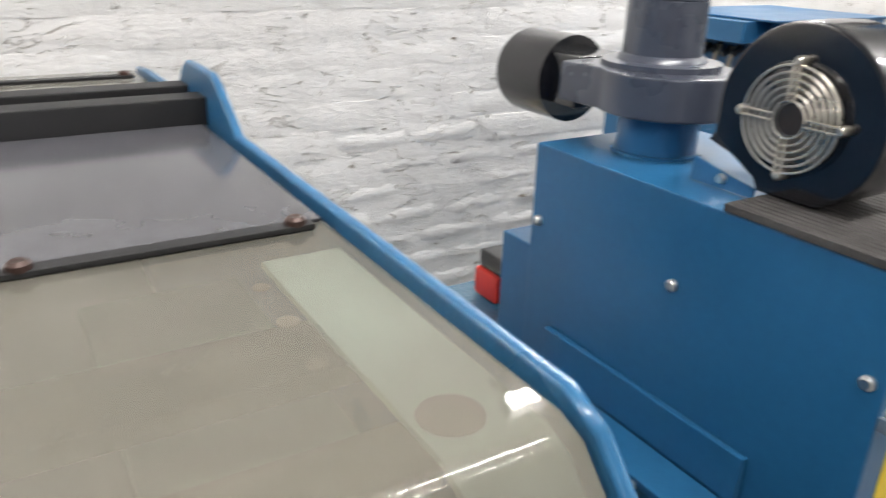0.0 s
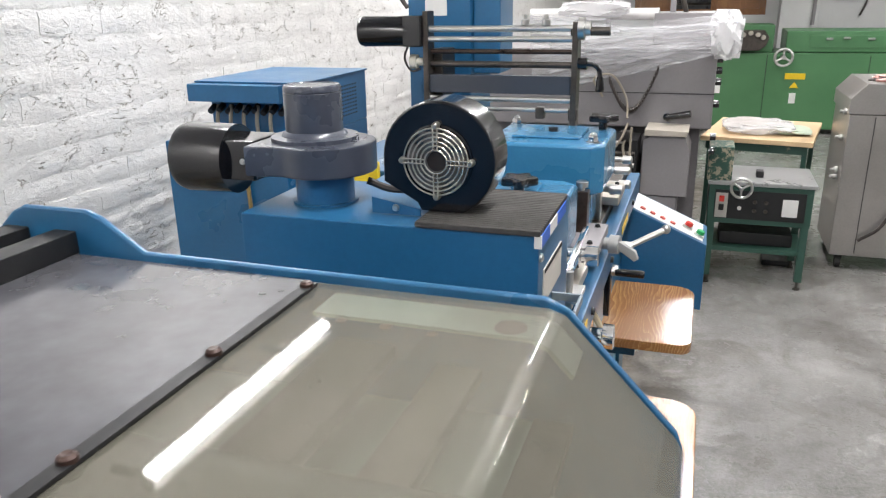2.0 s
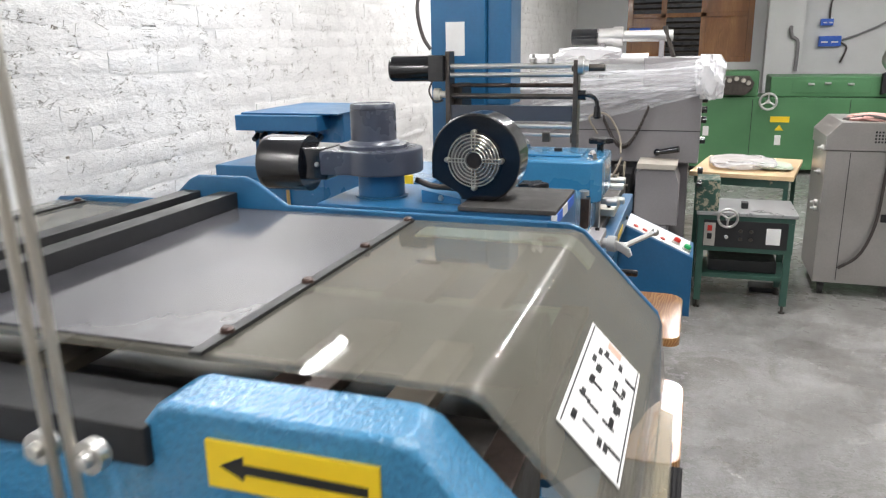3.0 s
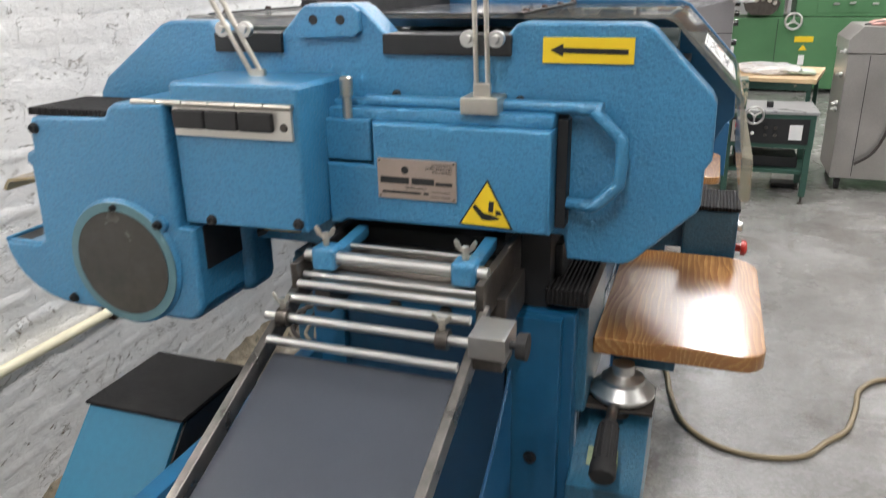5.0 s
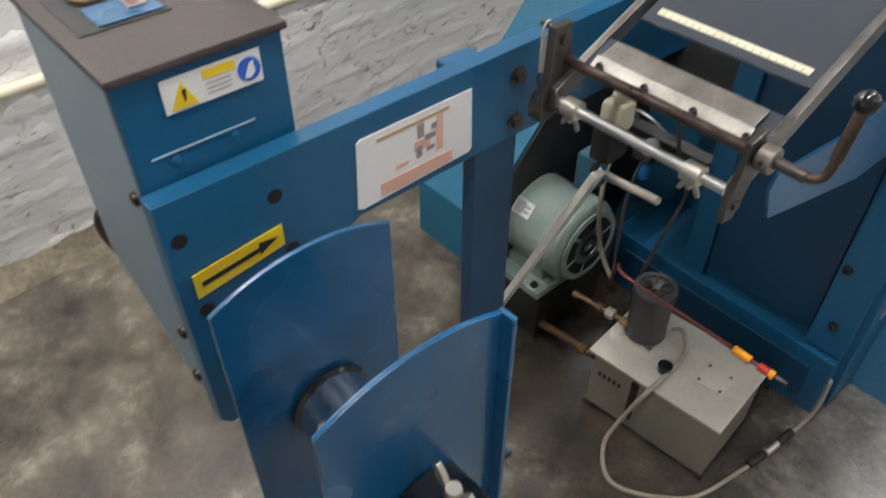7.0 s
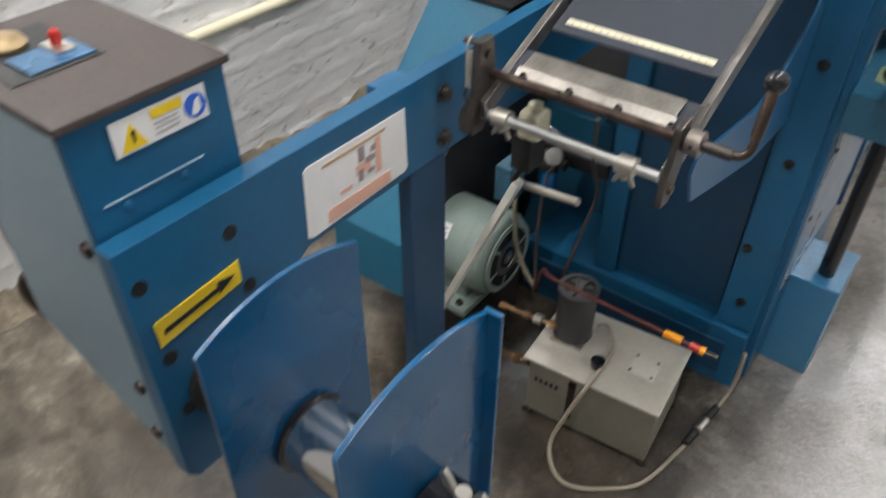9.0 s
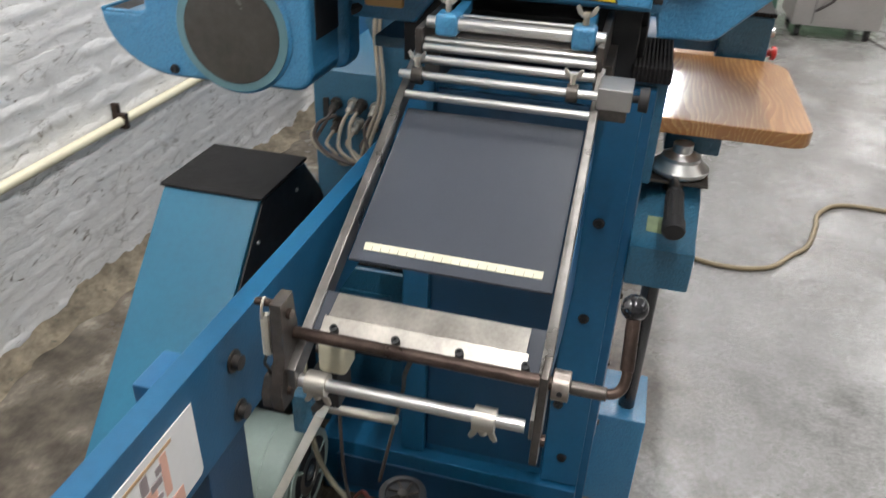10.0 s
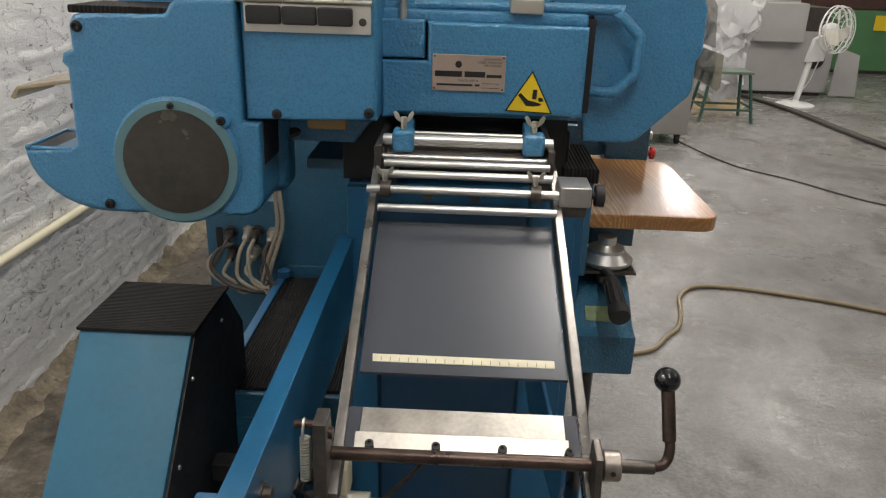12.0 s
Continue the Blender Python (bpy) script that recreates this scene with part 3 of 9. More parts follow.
BACK = [(-0.93, 1.05), (-0.93, 1.36), (-0.84, 1.437), (-0.79, 1.441), (-0.652, 1.442), (-0.620, 1.470), (-0.606, 1.476), (-0.535, 1.476), (-0.520, 1.470), (-0.478, 1.442),
        (-0.122, 1.440), (-0.104, 1.432), (-0.022, 1.344), (-0.017, 1.330), (-0.013, 1.238), (-0.026, 1.225), (-0.06, 1.16), (-0.14, 1.10), (-0.22, 1.10), (-0.60, 1.05)]
bm = bmesh.new()
prism(bm, BACK, "y", 0.0965, 0.1035, 0.0025, 3)
part("rear_end_plate", bm, SHEET, head)
# raised boss and lug on the front plate
bm = bmesh.new()
prism(bm, [(-0.607, 1.412), (-0.603, 1.440), (-0.592, 1.450), (-0.522, 1.450), (-0.512, 1.442), (-0.510, 1.416), (-0.520, 1.408), (-0.596, 1.406)], "y", -0.396, -0.384, 0.003)
part("lifting_lug", bm, CAST, head)
for x in (-0.579, -0.538):
    bm = bmesh.new()
    rod(bm, (x, -0.3975, 1.431), (x, -0.390, 1.431), 0.0065)
    part("lug_hole", bm, MATT, head)
for x0, x1 in ((-0.745, -0.635), (-0.480, -0.302)):
    bm = bmesh.new()
    box(bm, (x0, -0.392, 1.386), (x1, -0.336, 1.413), 0.002)
    part("cover_rest", bm, MATT, head, "matt black cover rest block")
# front box with nameplate
bm = bmesh.new()
prism(bm, [(-0.548, 1.246), (-0.478, 1.246), (-0.478, 1.304), (-0.236, 1.302), (-0.236, 1.167), (-0.520, 1.165), (-0.532, 1.158), (-0.548, 1.158)], "y", -0.445, -0.380, 0.006, 3)
front_box = part("front_box", bm, CAST, head)
bm = bmesh.new()
prism(bm, [(-0.549, 1.249), (-0.482, 1.249), (-0.482, 1.306), (-0.549, 1.306)], "y", -0.441, -0.380, 0.005, 3)
part("corner_cover", bm, CAST, head)
bm = bmesh.new()
box(bm, (-0.55, -0.43, 1.300), (-0.236, -0.382, 1.320), 0.006)
part("top_ledge", bm, CAST, head)
# nameplate
bm = bmesh.new()
box(bm, (-0.4700, -0.4485, 1.203), (-0.3585, -0.4425, 1.2575), 0.0012)
np_ = part("nameplate", bm, NAMEPLATE, head, "pinkish etched metal maker's nameplate")


def lettering(text, x, z, size, y, material, parent, align="CENTER", name="lettering", bold=0.0, stretch=1.0):
    cu = bpy.data.curves.new(name, "FONT")
    cu.body, cu.size, cu.align_x, cu.align_y, cu.extrude, cu.offset = text, size, align, "CENTER", 0.0002, bold
    ob = bpy.data.objects.new(name, cu)
    scene.collection.objects.link(ob)
    dg = bpy.context.evaluated_depsgraph_get()
    me = bpy.data.meshes.new_from_object(ob.evaluated_get(dg))
    bpy.data.objects.remove(ob)
    me.transform(pose(x, y, z, 90, 0, 0) @ Matrix.Diagonal((stretch, 1, 1, 1)))
    me.materials.clear()
    me.materials.append(material)
    out = new(name, me)
    out.parent = parent
    out.matrix_parent_inverse = Matrix.Identity(4) if parent.parent else parent.matrix_basis.inverted()
    return out


# the maker's name is drawn as plain bars, the trade words are lettered
for x0, x1, z1 in ((-0.4655, -0.4245, 1.2330), (-0.4205, -0.3890, 1.2330), (-0.3870, -0.3640, 1.2290)):
    bm = bmesh.new()
    box(bm, (x0, -0.4493, 1.2245), (x1, -0.4480, z1))
    part("name_bar", bm, INK, np_)
for i, t in enumerate(("AUTOMATIC", "LABEL PRINTING", "MACHINERY")):
    lettering(t, -0.3640, 1.2515 - i * 0.0046, 0.0049, -0.4488, INK, np_, "RIGHT")
lettering("OSAKA, JAPAN", -0.4150, 1.2192, 0.0046, -0.4488, INK, np_)
for x0, x1, z0, z1 in ((-0.4630, -0.4080, 1.2110, 1.2140), (-0.4040, -0.3970, 1.2110, 1.2140), (-0.3940, -0.3670, 1.2085, 1.2092), (-0.3940, -0.3670, 1.2150, 1.2157)):
    bm = bmesh.new()
    box(bm, (x0, -0.4493, z0), (x1, -0.4480, z1))
    part("serial_bar", bm, INK, np_)
bm = bmesh.new()
lathe(bm, (-0.4300, -0.4480, 1.2430), (0, -1, 0), [(0, 0.0052), (0.0012, 0.0052)])
part("emblem", bm, INK, np_)
for x, z in ((-0.4665, 1.2545), (-0.3620, 1.2545), (-0.4665, 1.2065), (-0.3620, 1.2065)):
    bm = bmesh.new()
    lathe(bm, (x, -0.448, z), (0, -1, 0), [(0, 0.0018), (0.001, 0.0014)], 8)
    part("rivet", bm, IRON, np_)
# pinch warning triangle
bm = bmesh.new()
prism(bm, [(-0.317, 1.2375), (-0.3565, 1.1745), (-0.2825, 1.1720)], "y", -0.4463, -0.4445)
tri = part("warning_sticker", bm, INK, head, "yellow triangular hand-pinch warning sticker")
bm = bmesh.new()
prism(bm, [(-0.3172, 1.2335), (-0.3527, 1.1763), (-0.2860, 1.1740)], "y", -0.4470, -0.4460)
part("sticker_face", bm, YELLOW, tri)
bm = bmesh.new()
prism(bm, [(-0.337, 1.1995), (-0.3335, 1.2035), (-0.3215, 1.1925), (-0.3120, 1.1905), (-0.3000, 1.1870), (-0.3030, 1.1845), (-0.3150, 1.1830), (-0.3240, 1.1835)], "y", -0.4476, -0.4468)
prism(bm, [(-0.3145, 1.2090), (-0.3080, 1.2085), (-0.3090, 1.1940), (-0.3155, 1.1945)], "y", -0.4476, -0.4468)
prism(bm, [(-0.306, 1.197), (-0.300, 1.1965), (-0.297, 1.1915), (-0.305, 1.1905)], "y", -0.4476, -0.4468)
part("pictogram", bm, INK, tri)
# yellow arrow sticker
bm = bmesh.new()
box(bm, (-0.2620, -0.3875, 1.3785), (-0.1490, -0.3845, 1.4100), 0.0006)
arrow = part("arrow_sticker", bm, YELLOW, head, "yellow sticker with a black arrow")
bm = bmesh.new()
prism(bm, [(-0.2520, 1.3945), (-0.2360, 1.4025), (-0.2360, 1.3975), (-0.1560, 1.3965), (-0.1560, 1.3905), (-0.2360, 1.3912), (-0.2360, 1.3868)], "y", -0.3884, -0.3872)
part("arrow", bm, INK, arrow)
# black strips on the plate paint the shade of gaps round the front box
bm = bmesh.new()
box(bm, (-0.2355, -0.410, 1.168), (-0.2215, -0.3835, 1.312), 0.002)
part("gap_shade", bm, MATT, head, "black strip painting the shade of a gap beside the front box")
bm = bmesh.new()
box(bm, (-0.300, -0.4005, 1.3085), (-0.224, -0.3838, 1.3165), 0.002)
part("gap_shade", bm, MATT, head)
# hexagonal cast handle
bm = bmesh.new()
sweep(bm, [(-0.50, -0.405, 1.326), (-0.205, -0.405, 1.326), (-0.190, -0.410, 1.322), (-0.158, -0.412, 1.292), (-0.154, -0.412, 1.282), (-0.155, -0.412, 1.238), (-0.160, -0.412, 1.228), (-0.182, -0.412, 1.206), (-0.192, -0.410, 1.202), (-0.225, -0.400, 1.202)], 0.0085, 10, 3)
part("cast_handle", bm, CAST, head)
# hinge box
HINGE = surface("pale_nickel_plate", (0.74, 0.71, 0.65), 0.42, metal=0.7, var=0.06, scale=12)
bm = bmesh.new()
prism(bm, [(-0.742, 1.160), (-0.548, 1.164), (-0.546, 1.352), (-0.552, 1.358), (-0.738, 1.358), (-0.742, 1.352)], "y", -0.512, -0.380, 0.006, 3)
hinge_box = part("hinge_box", bm, CAST, head)
bm = bmesh.new()
prism(bm, [(-0.735, 1.288), (-0.555, 1.288), (-0.555, 1.327), (-0.735, 1.327)], "y", -0.5165, -0.511, 0.001)
hp = part("hinge_plate", bm, HINGE, head, "nickel-plated piano hinge with a black insert")
bm = bmesh.new()
box(bm, (-0.7305, -0.526, 1.299), (-0.6815, -0.515, 1.324), 0.003)
part("hinge_insert", bm, RUBBER, hp)
for x0, x1 in ((-0.6795, -0.6310), (-0.6290, -0.5800)):
    bm = bmesh.new()
    box(bm, (x0, -0.526, 1.299), (x1, -0.515, 1.324), 0.003)
    part("hinge_insert", bm, RUBBER, hp)
for i in range(6):
    bm = bmesh.new()
    rod(bm, (-0.80 + i * 0.0415, -0.516, 1.331), (-0.80 + i * 0.0415 + 0.0400, -0.516, 1.331), 0.0042, seg=10)
    part("hinge_knuckle", bm, SATIN, hp)
bm = bmesh.new()
box(bm, (-0.80, -0.514, 1.327), (-0.555, -0.498, 1.3325), 0.001)
part("hinge_leaf", bm, SATIN, hp)
bm = bmesh.new()
lathe(bm, (-0.5665, -0.516, 1.305), (0, -1, 0), [(0, 0.0058), (0.002, 0.0052), (0.0025, 0.002)], 12)
part("hinge_screw", bm, IRON, hp)


def bolt(x, y, z, parent, r=0.0062, way=(0, -1, 0), mat_=None):
    bm = bmesh.new()
    lathe(bm, (x, y, z), way, [(-0.002, r * 1.25), (0.0005, r * 1.25), (0.001, r), (0.0055, r), (0.006, r * 0.55), (0.0035, r * 0.5)], 12)
    return part("socket_bolt", bm, mat_ or MATT, parent)


for x, z in ((-0.696, 1.170), (-0.559, 1.176)):
    bolt(x, -0.512, z, hinge_box)
# left casting with round window
ARC = [(-0.955 - 0.125 * math.sin(radians(a)), 1.106 - 0.096 * math.cos(radians(a))) for a in range(0, 91, 9)]
CORNER = [(-0.752 + 0.032 * math.cos(radians(a)), 1.044 - 0.032 * math.sin(radians(a))) for a in range(0, 91, 15)]
LC = [(-0.985, 1.292), (-0.978, 1.303), (-0.966, 1.306), (-0.846, 1.309), (-0.838, 1.322), (-0.828, 1.328), (-0.745, 1.330), (-0.745, 1.158), (-0.720, 1.156)] + CORNER + ARC + [
      (-1.010, 1.110), (-1.000, 1.116), (-0.996, 1.228), (-1.004, 1.236), (-1.000, 1.250), (-0.986, 1.256)]
bm = bmesh.new()
prism(bm, LC, "y", -0.525, -0.400, 0.008, 3)
casting = part("side_casting", bm, CAST, head)
bm = bmesh.new()
box(bm, (-0.80, -0.42, 1.016), (-0.706, -0.34, 1.15), 0.022, 4)
part("gear_case", bm, CAST, head)
# black strip on the case paints the shade of its slot
bm = bmesh.new()
box(bm, (-0.7215, -0.505, 1.090), (-0.7185, -0.345, 1.156), 0.001)
part("slot_shade", bm, MATT, head, "black strip painting the shade of a slot in the gear case")
bm = bmesh.new()
lathe(bm, (-0.846, -0.520, 1.096), (0, -1, 0), [(0, 0.098), (0.007, 0.097), (0.010, 0.093), (0.012, 0.091)], 48)
ring = part("window_ring", bm, CAST, casting)
bm = bmesh.new()
lathe(bm, (-0.846, -0.531, 1.096), (0, -1, 0), [(0, 0.0925), (0.0022, 0.0925)], 48)
part("ring_face", bm, GREYRING, casting)
bm = bmesh.new()
lathe(bm, (-0.846, -0.5325, 1.096), (0, -1, 0), [(0, 0.0795), (0.0018, 0.0793)], 48)
part("window_disc", bm, SMOKED, casting, "round dusty smoked window")
bm = bmesh.new()
lathe(bm, (-0.774, -0.523, 1.161), (0, -1, 0), [(0, 0.014), (0.008, 0.0125)], 16)
part("ring_lug", bm, CAST, casting)
for x, y, z, r in ((-0.846, -0.534, 1.181, 0.004), (-0.774, -0.532, 1.161, 0.0055), (-0.972, -0.526, 1.288, 0.0065), (-0.958, -0.526, 1.025, 0.0062)):
    bolt(x, y, z, casting, r)
bm = bmesh.new()
box(bm, (-0.985, -0.520, 1.3055), (-0.848, -0.405, 1.3165), 0.002)
part("ribbed_pad", bm, RIBX, casting, "black ribbed rubber pad")
# flat black sheet on the casting paints the shade inside the pocket
for a, b in (((-1.070, -0.515, 1.1045), (-1.008, -0.415, 1.1085)),):
    bm = bmesh.new()
    box(bm, a, b, 0.001)
    part("pocket", bm, MATT, casting, "flat black sheet painting the shade inside a pocket")
for a, b in (((-1.079, -0.524, 1.104), (-1.071, -0.402, 1.112)), ((-1.071, -0.524, 1.104), (-1.006, -0.517, 1.111)), ((-1.071, -0.410, 1.104), (-1.006, -0.402, 1.112))):
    bm = bmesh.new()
    box(bm, a, b, 0.003)
    part("pocket_rim", bm, CAST, casting)
bm = bmesh.new()
prism(bm, [(-1.108, 1.172), (-1.098, 1.187), (-0.992, 1.203), (-0.992, 1.208), (-1.101, 1.192), (-1.114, 1.175)], "y", -0.48, -0.36, 0.001)
part("amber_flap", bm, TAN, casting, "bent amber acrylic flap")
bm = bmesh.new()
sweep(bm, [(-1.005, -0.46, 1.110), (-1.012, -0.46, 1.135), (-1.018, -0.46, 1.160)], 0.004, 8, 2)
rod(bm, (-1.030, -0.46, 1.160), (-1.004, -0.46, 1.166), 0.005)
part("latch_lever", bm, IRON, casting)
bm = bmesh.new()
box(bm, (-0.668, -0.435, 1.132), (-0.604, -0.425, 1.152), 0.005)
part("tan_tag", bm, surface("tan_tag_card", (0.50, 0.32, 0.12), 0.5), casting)
# slotted arms
for (x0, z0), (x1, z1) in (((-0.330, 1.345), (-0.345, 1.86)), ((-0.655, 1.355), (-0.925, 1.86))):
    way = Vector((x1 - x0, 0, z1 - z0)).normalized()
    side = Vector((way.z, 0, -way.x))
    bm = bmesh.new()
    p0, p1 = Vector((x0, -0.425, z0)), Vector((x1, -0.425, z1))
    for s in (-1, 1):
        c0, c1 = p0 + side * 0.0075 * s, p1 + side * 0.0075 * s
        rod(bm, c0, c1, 0.0034, seg=8)
    for p in (p0, p1):
        box(bm, (p.x - 0.012, -0.429, p.z - 0.012), (p.x + 0.012, -0.421, p.z + 0.012), 0.003)
    arm = part("slotted_arm", bm, SATIN, head, "slotted steel tension arm")
    q = p0 + way * (0.065 / way.z)
    for dx in (-0.017, 0.019):
        bm = bmesh.new()
        lathe(bm, (q.x + dx, -0.418, q.z), (0, -1, 0), [(0, 0.0105), (0.008, 0.0105), (0.0081, 0.0055), (0.013, 0.0045)], 18)
        part("washer", bm, STEEL, arm)
bm = bmesh.new()
box(bm, (-0.356, -0.44, 1.318), (-0.306, -0.392, 1.340), 0.003)
part("arm_foot", bm, SATIN, head)
bm = bmesh.new()
lathe(bm, (-0.517, -0.432, 1.304), (0, 0, 1), [(0, 0.0065), (0.030, 0.0065), (0.032, 0.0088), (0.055, 0.0088), (0.057, 0.0065)], 18)
part("knurled_pin", bm, SATIN, head, "knurled nickel locking pin")
bm = bmesh.new()
prism(bm, [(-0.545, 1.314), (-0.50, 1.316), (-0.485, 1.321), (-0.485, 1.328), (-0.55, 1.328)], "y", -0.412, -0.384, 0.004)
part("cast_rib", bm, CAST, head)
for x, z in ((-0.463, 1.334), (-0.290, 1.331)):
    bolt(x, -0.388, z, end_plate, 0.0045)
SCREWBROWN = surface("dark_brown_screw", (0.055, 0.030, 0.024), 0.4, metal=0.4, var=0.3, scale=60)
# smoked acrylic cover over the head
bm = bmesh.new()
prism(bm, [(-0.93, 1.352), (-0.835, 1.434), (-0.118, 1.434), (-0.106, 1.430), (-0.022, 1.342), (-0.016, 1.332), (-0.010, 1.268), (-0.014, 1.268), (-0.021, 1.331), (-0.108, 1.424), (-0.120, 1.429), (-0.833, 1.429), (-0.927, 1.348)], "y", -0.325, 0.093)
cover = part("cover_sheet", bm, COVER, head, "smoked acrylic cover bent over the head")
for x0, x1, z0, z1 in ((-0.312, -0.302, 1.4345, 1.4375), (-0.794, -0.782, 1.4345, 1.4375)):
    bm = bmesh.new()
    box(bm, (x0, -0.330, z0), (x1, 0.085, z1), 0.0006)
    strap = part("cover_strap", bm, MATT, head, "dark steel strap screwed along the cover")
    for yy in (-0.291, -0.169, -0.047, 0.076):
        bm = bmesh.new()
        lathe(bm, ((x0 + x1) / 2, yy, z1 - 0.0005), (0, 0, 1), [(0, 0.0056), (0.0028, 0.0053), (0.0044, 0.0034), (0.0040, 0.001)], 12)
        part("cover_screw", bm, SCREWBROWN, strap)
for x in (-0.617, -0.562):
    bm = bmesh.new()
    box(bm, (x - 0.013, -0.335, 1.4345), (x + 0.013, 0.098, 1.456), 0.0015)
    part("cover_rail", bm, MATT, head, "dark steel rail across the cover")
bm = bmesh.new()
box(bm, (-0.548, -0.32, 1.4342), (-0.3125, 0.092, 1.4362), 0.0006)
part("smoked_panel", bm, surface("grey_film", (0.072, 0.072, 0.080), 0.13, var=0.45, scale=5.0, grain=30, rvar=0.04), head, "dark grey film panel under the strap")
# pale green strip with brown discs just below the cover sheet
MARGIN = surface("pale_green_strip", (0.50, 0.64, 0.55), 0.45, var=0.12, scale=12)
bm = bmesh.new()
prism(bm, [(-0.290, 1.4275), (-0.122, 1.4275), (-0.110, 1.4225), (-0.092, 1.403), (-0.094, 1.400), (-0.112, 1.4195), (-0.123, 1.4245), (-0.290, 1.4245)], "y", 0.052, 0.092)
lining = part("green_edge_strip", bm, MARGIN, head, "pale green strip under the rear edge of the cover")
for x, y, r in ((-0.140, 0.066, 0.012), (-0.226, 0.042, 0.005), (-0.190, 0.040, 0.004), (-0.262, 0.043, 0.004)):
    bm = bmesh.new()
    lathe(bm, (x, y, 1.4277), (0, 0, 1), [(0, r), (0.0006, r * 0.97)], 20)
    part("brown_disc", bm, surface("dull_brown_disc", (0.20, 0.15, 0.11), 0.5, var=0.3, scale=40), lining)
bm = bmesh.new()
prism(bm, [(-0.012, 1.262), (0.002, 1.258), (0.004, 1.205), (-0.002, 1.200), (-0.010, 1.206)], "y", -0.34, 0.03, 0.002)
part("flap", bm, CLEARFLAP, head, "yellowed clear acrylic flap")
# square sticker on the slope of the cover
sl = Vector((0.0840, 0, -0.0885)).normalized()
nrm = Vector((0.725, 0, 0.689))
SO = Vector((-0.0965, 0, 1.4205)) + nrm * 0.0005


def slope_patch(bm, y0, y1, s0, s1, h0, h1):
    q = [SO + Vector((0, y, 0)) + sl * d for y, d in ((y0, s0), (y1, s0), (y1, s1), (y0, s1))]
    vs = [bm.verts.new(p + nrm * h0) for p in q] + [bm.verts.new(p + nrm * h1) for p in q]
    for k in ((0, 1, 2, 3), (7, 6, 5, 4), (0, 4, 5, 1), (1, 5, 6, 2), (2, 6, 7, 3), (3, 7, 4, 0)):
        bm.faces.new([vs[i] for i in k])


bm = bmesh.new()
slope_patch(bm, -0.275, -0.090, 0.036, 0.098, 0.0005, 0.0012)
st = part("paper_sticker", bm, PAPER, head, "oblong white sticker with dark brush marks on the cover")
bm = bmesh.new()
for y0, y1, s0, s1 in ((-0.272, -0.093, 0.0385, 0.0395), (-0.272, -0.093, 0.0945, 0.0955)):
    slope_patch(bm, y0, y1, s0, s1, 0.0013, 0.0016)
part("sticker_border", bm, INK, st)
rs = random.Random(4)
for i in range(5):
    for j in range(2):
        y0, s0 = -0.258 + i * 0.031, 0.044 + j * 0.026
        for k in range(3):
            bm = bmesh.new()
            a, b = rs.uniform(0, 0.012), rs.uniform(0, 0.014)
            wide_ = rs.random() < 0.5
            slope_patch(bm, y0 + a, y0 + a + (0.012 if wide_ else 0.004), s0 + b, s0 + b + (0.004 if wide_ else 0.012), 0.0013, 0.0016)
            part("brush_mark", bm, INK, st)
bm = bmesh.new()
slope_patch(bm, -0.106, -0.094, 0.058, 0.074, 0.0013, 0.0016)
part("red_seal", bm, PEACH, st)
DULLBAND = surface("dull_brown_band", (0.17, 0.14, 0.10), 0.5, var=0.2, scale=10)
# works under the cover: cylinders and dark bed; straps are added for reflected bands
for x0, x1, y0, y1, z, mt in ((-0.285, -0.235, -0.30, 0.08, 1.395, "brown"), (-0.20, -0.165, -0.32, 0.08, 1.385, "cream"), (-0.125, -0.095, -0.30, 0.08, 1.350, "brown"), (-0.50, -0.46, -0.30, 0.08, 1.395, "cream"), (-0.72, -0.66, -0.30, 0.08, 1.395, "brown")):
    bm = bmesh.new()
    box(bm, (x0, y0, z - 0.012), (x1, y1, z), 0.002)
    part("cover_band", bm, DULLBAND if mt == "cream" else RUSTY, head)
bm = bmesh.new()
box(bm, (-0.46, -0.02, 1.330), (-0.10, 0.085, 1.345), 0.003)
part("ink_tray", bm, surface("pale_green_tray", (0.30, 0.42, 0.34), 0.4, var=0.15), head)
# black bed: the shade of the throat is put into its colour
bm = bmesh.new()
box(bm, (-0.60, -0.335, 1.04), (-0.235, 0.095, 1.12), 0.004)
part("bed", bm, MATT, head)
for y, z, r, mt in ((-0.20, 1.25, 0.085, IRON), (-0.02, 1.27, 0.07, STEEL), (-0.11, 1.37, 0.035, surface("grey_green_roller", (0.07, 0.10, 0.09), 0.35))):
    bm = bmesh.new()
    rod(bm, (-0.86, y, z), (-0.11, y, z), r, seg=28)
    part("cylinder", bm, mt, head)
bm = bmesh.new()
box(bm, (-0.92, -0.334, 1.12), (-0.90, 0.094, 1.35), 0.002)
part("inner_side", bm, SHADED_BLUE, head)
# throat under the front box
for x0, x1 in ((-0.622, -0.546), (-0.312, -0.246)):
    bm = bmesh.new()
    box(bm, (x0, -0.372, 1.034), (x1, -0.25, 1.160), 0.002)
    part("throat_cheek", bm, MATT, head, "matt black side plate")
# throat back painted black for the shade in the opening
bm = bmesh.new()
box(bm, (-0.55, -0.26, 1.034), (-0.31, -0.24, 1.15), 0.001)
part("throat_back", bm, MATT, head)

# ---- pedestal ----
bm = bmesh.new()
box(bm, (-0.612, -0.385, 0.02), (-0.205, 0.12, 1.034), 0.004)
ped = part("pedestal", bm, BEAM, head, "blue painted sheet-steel pedestal")
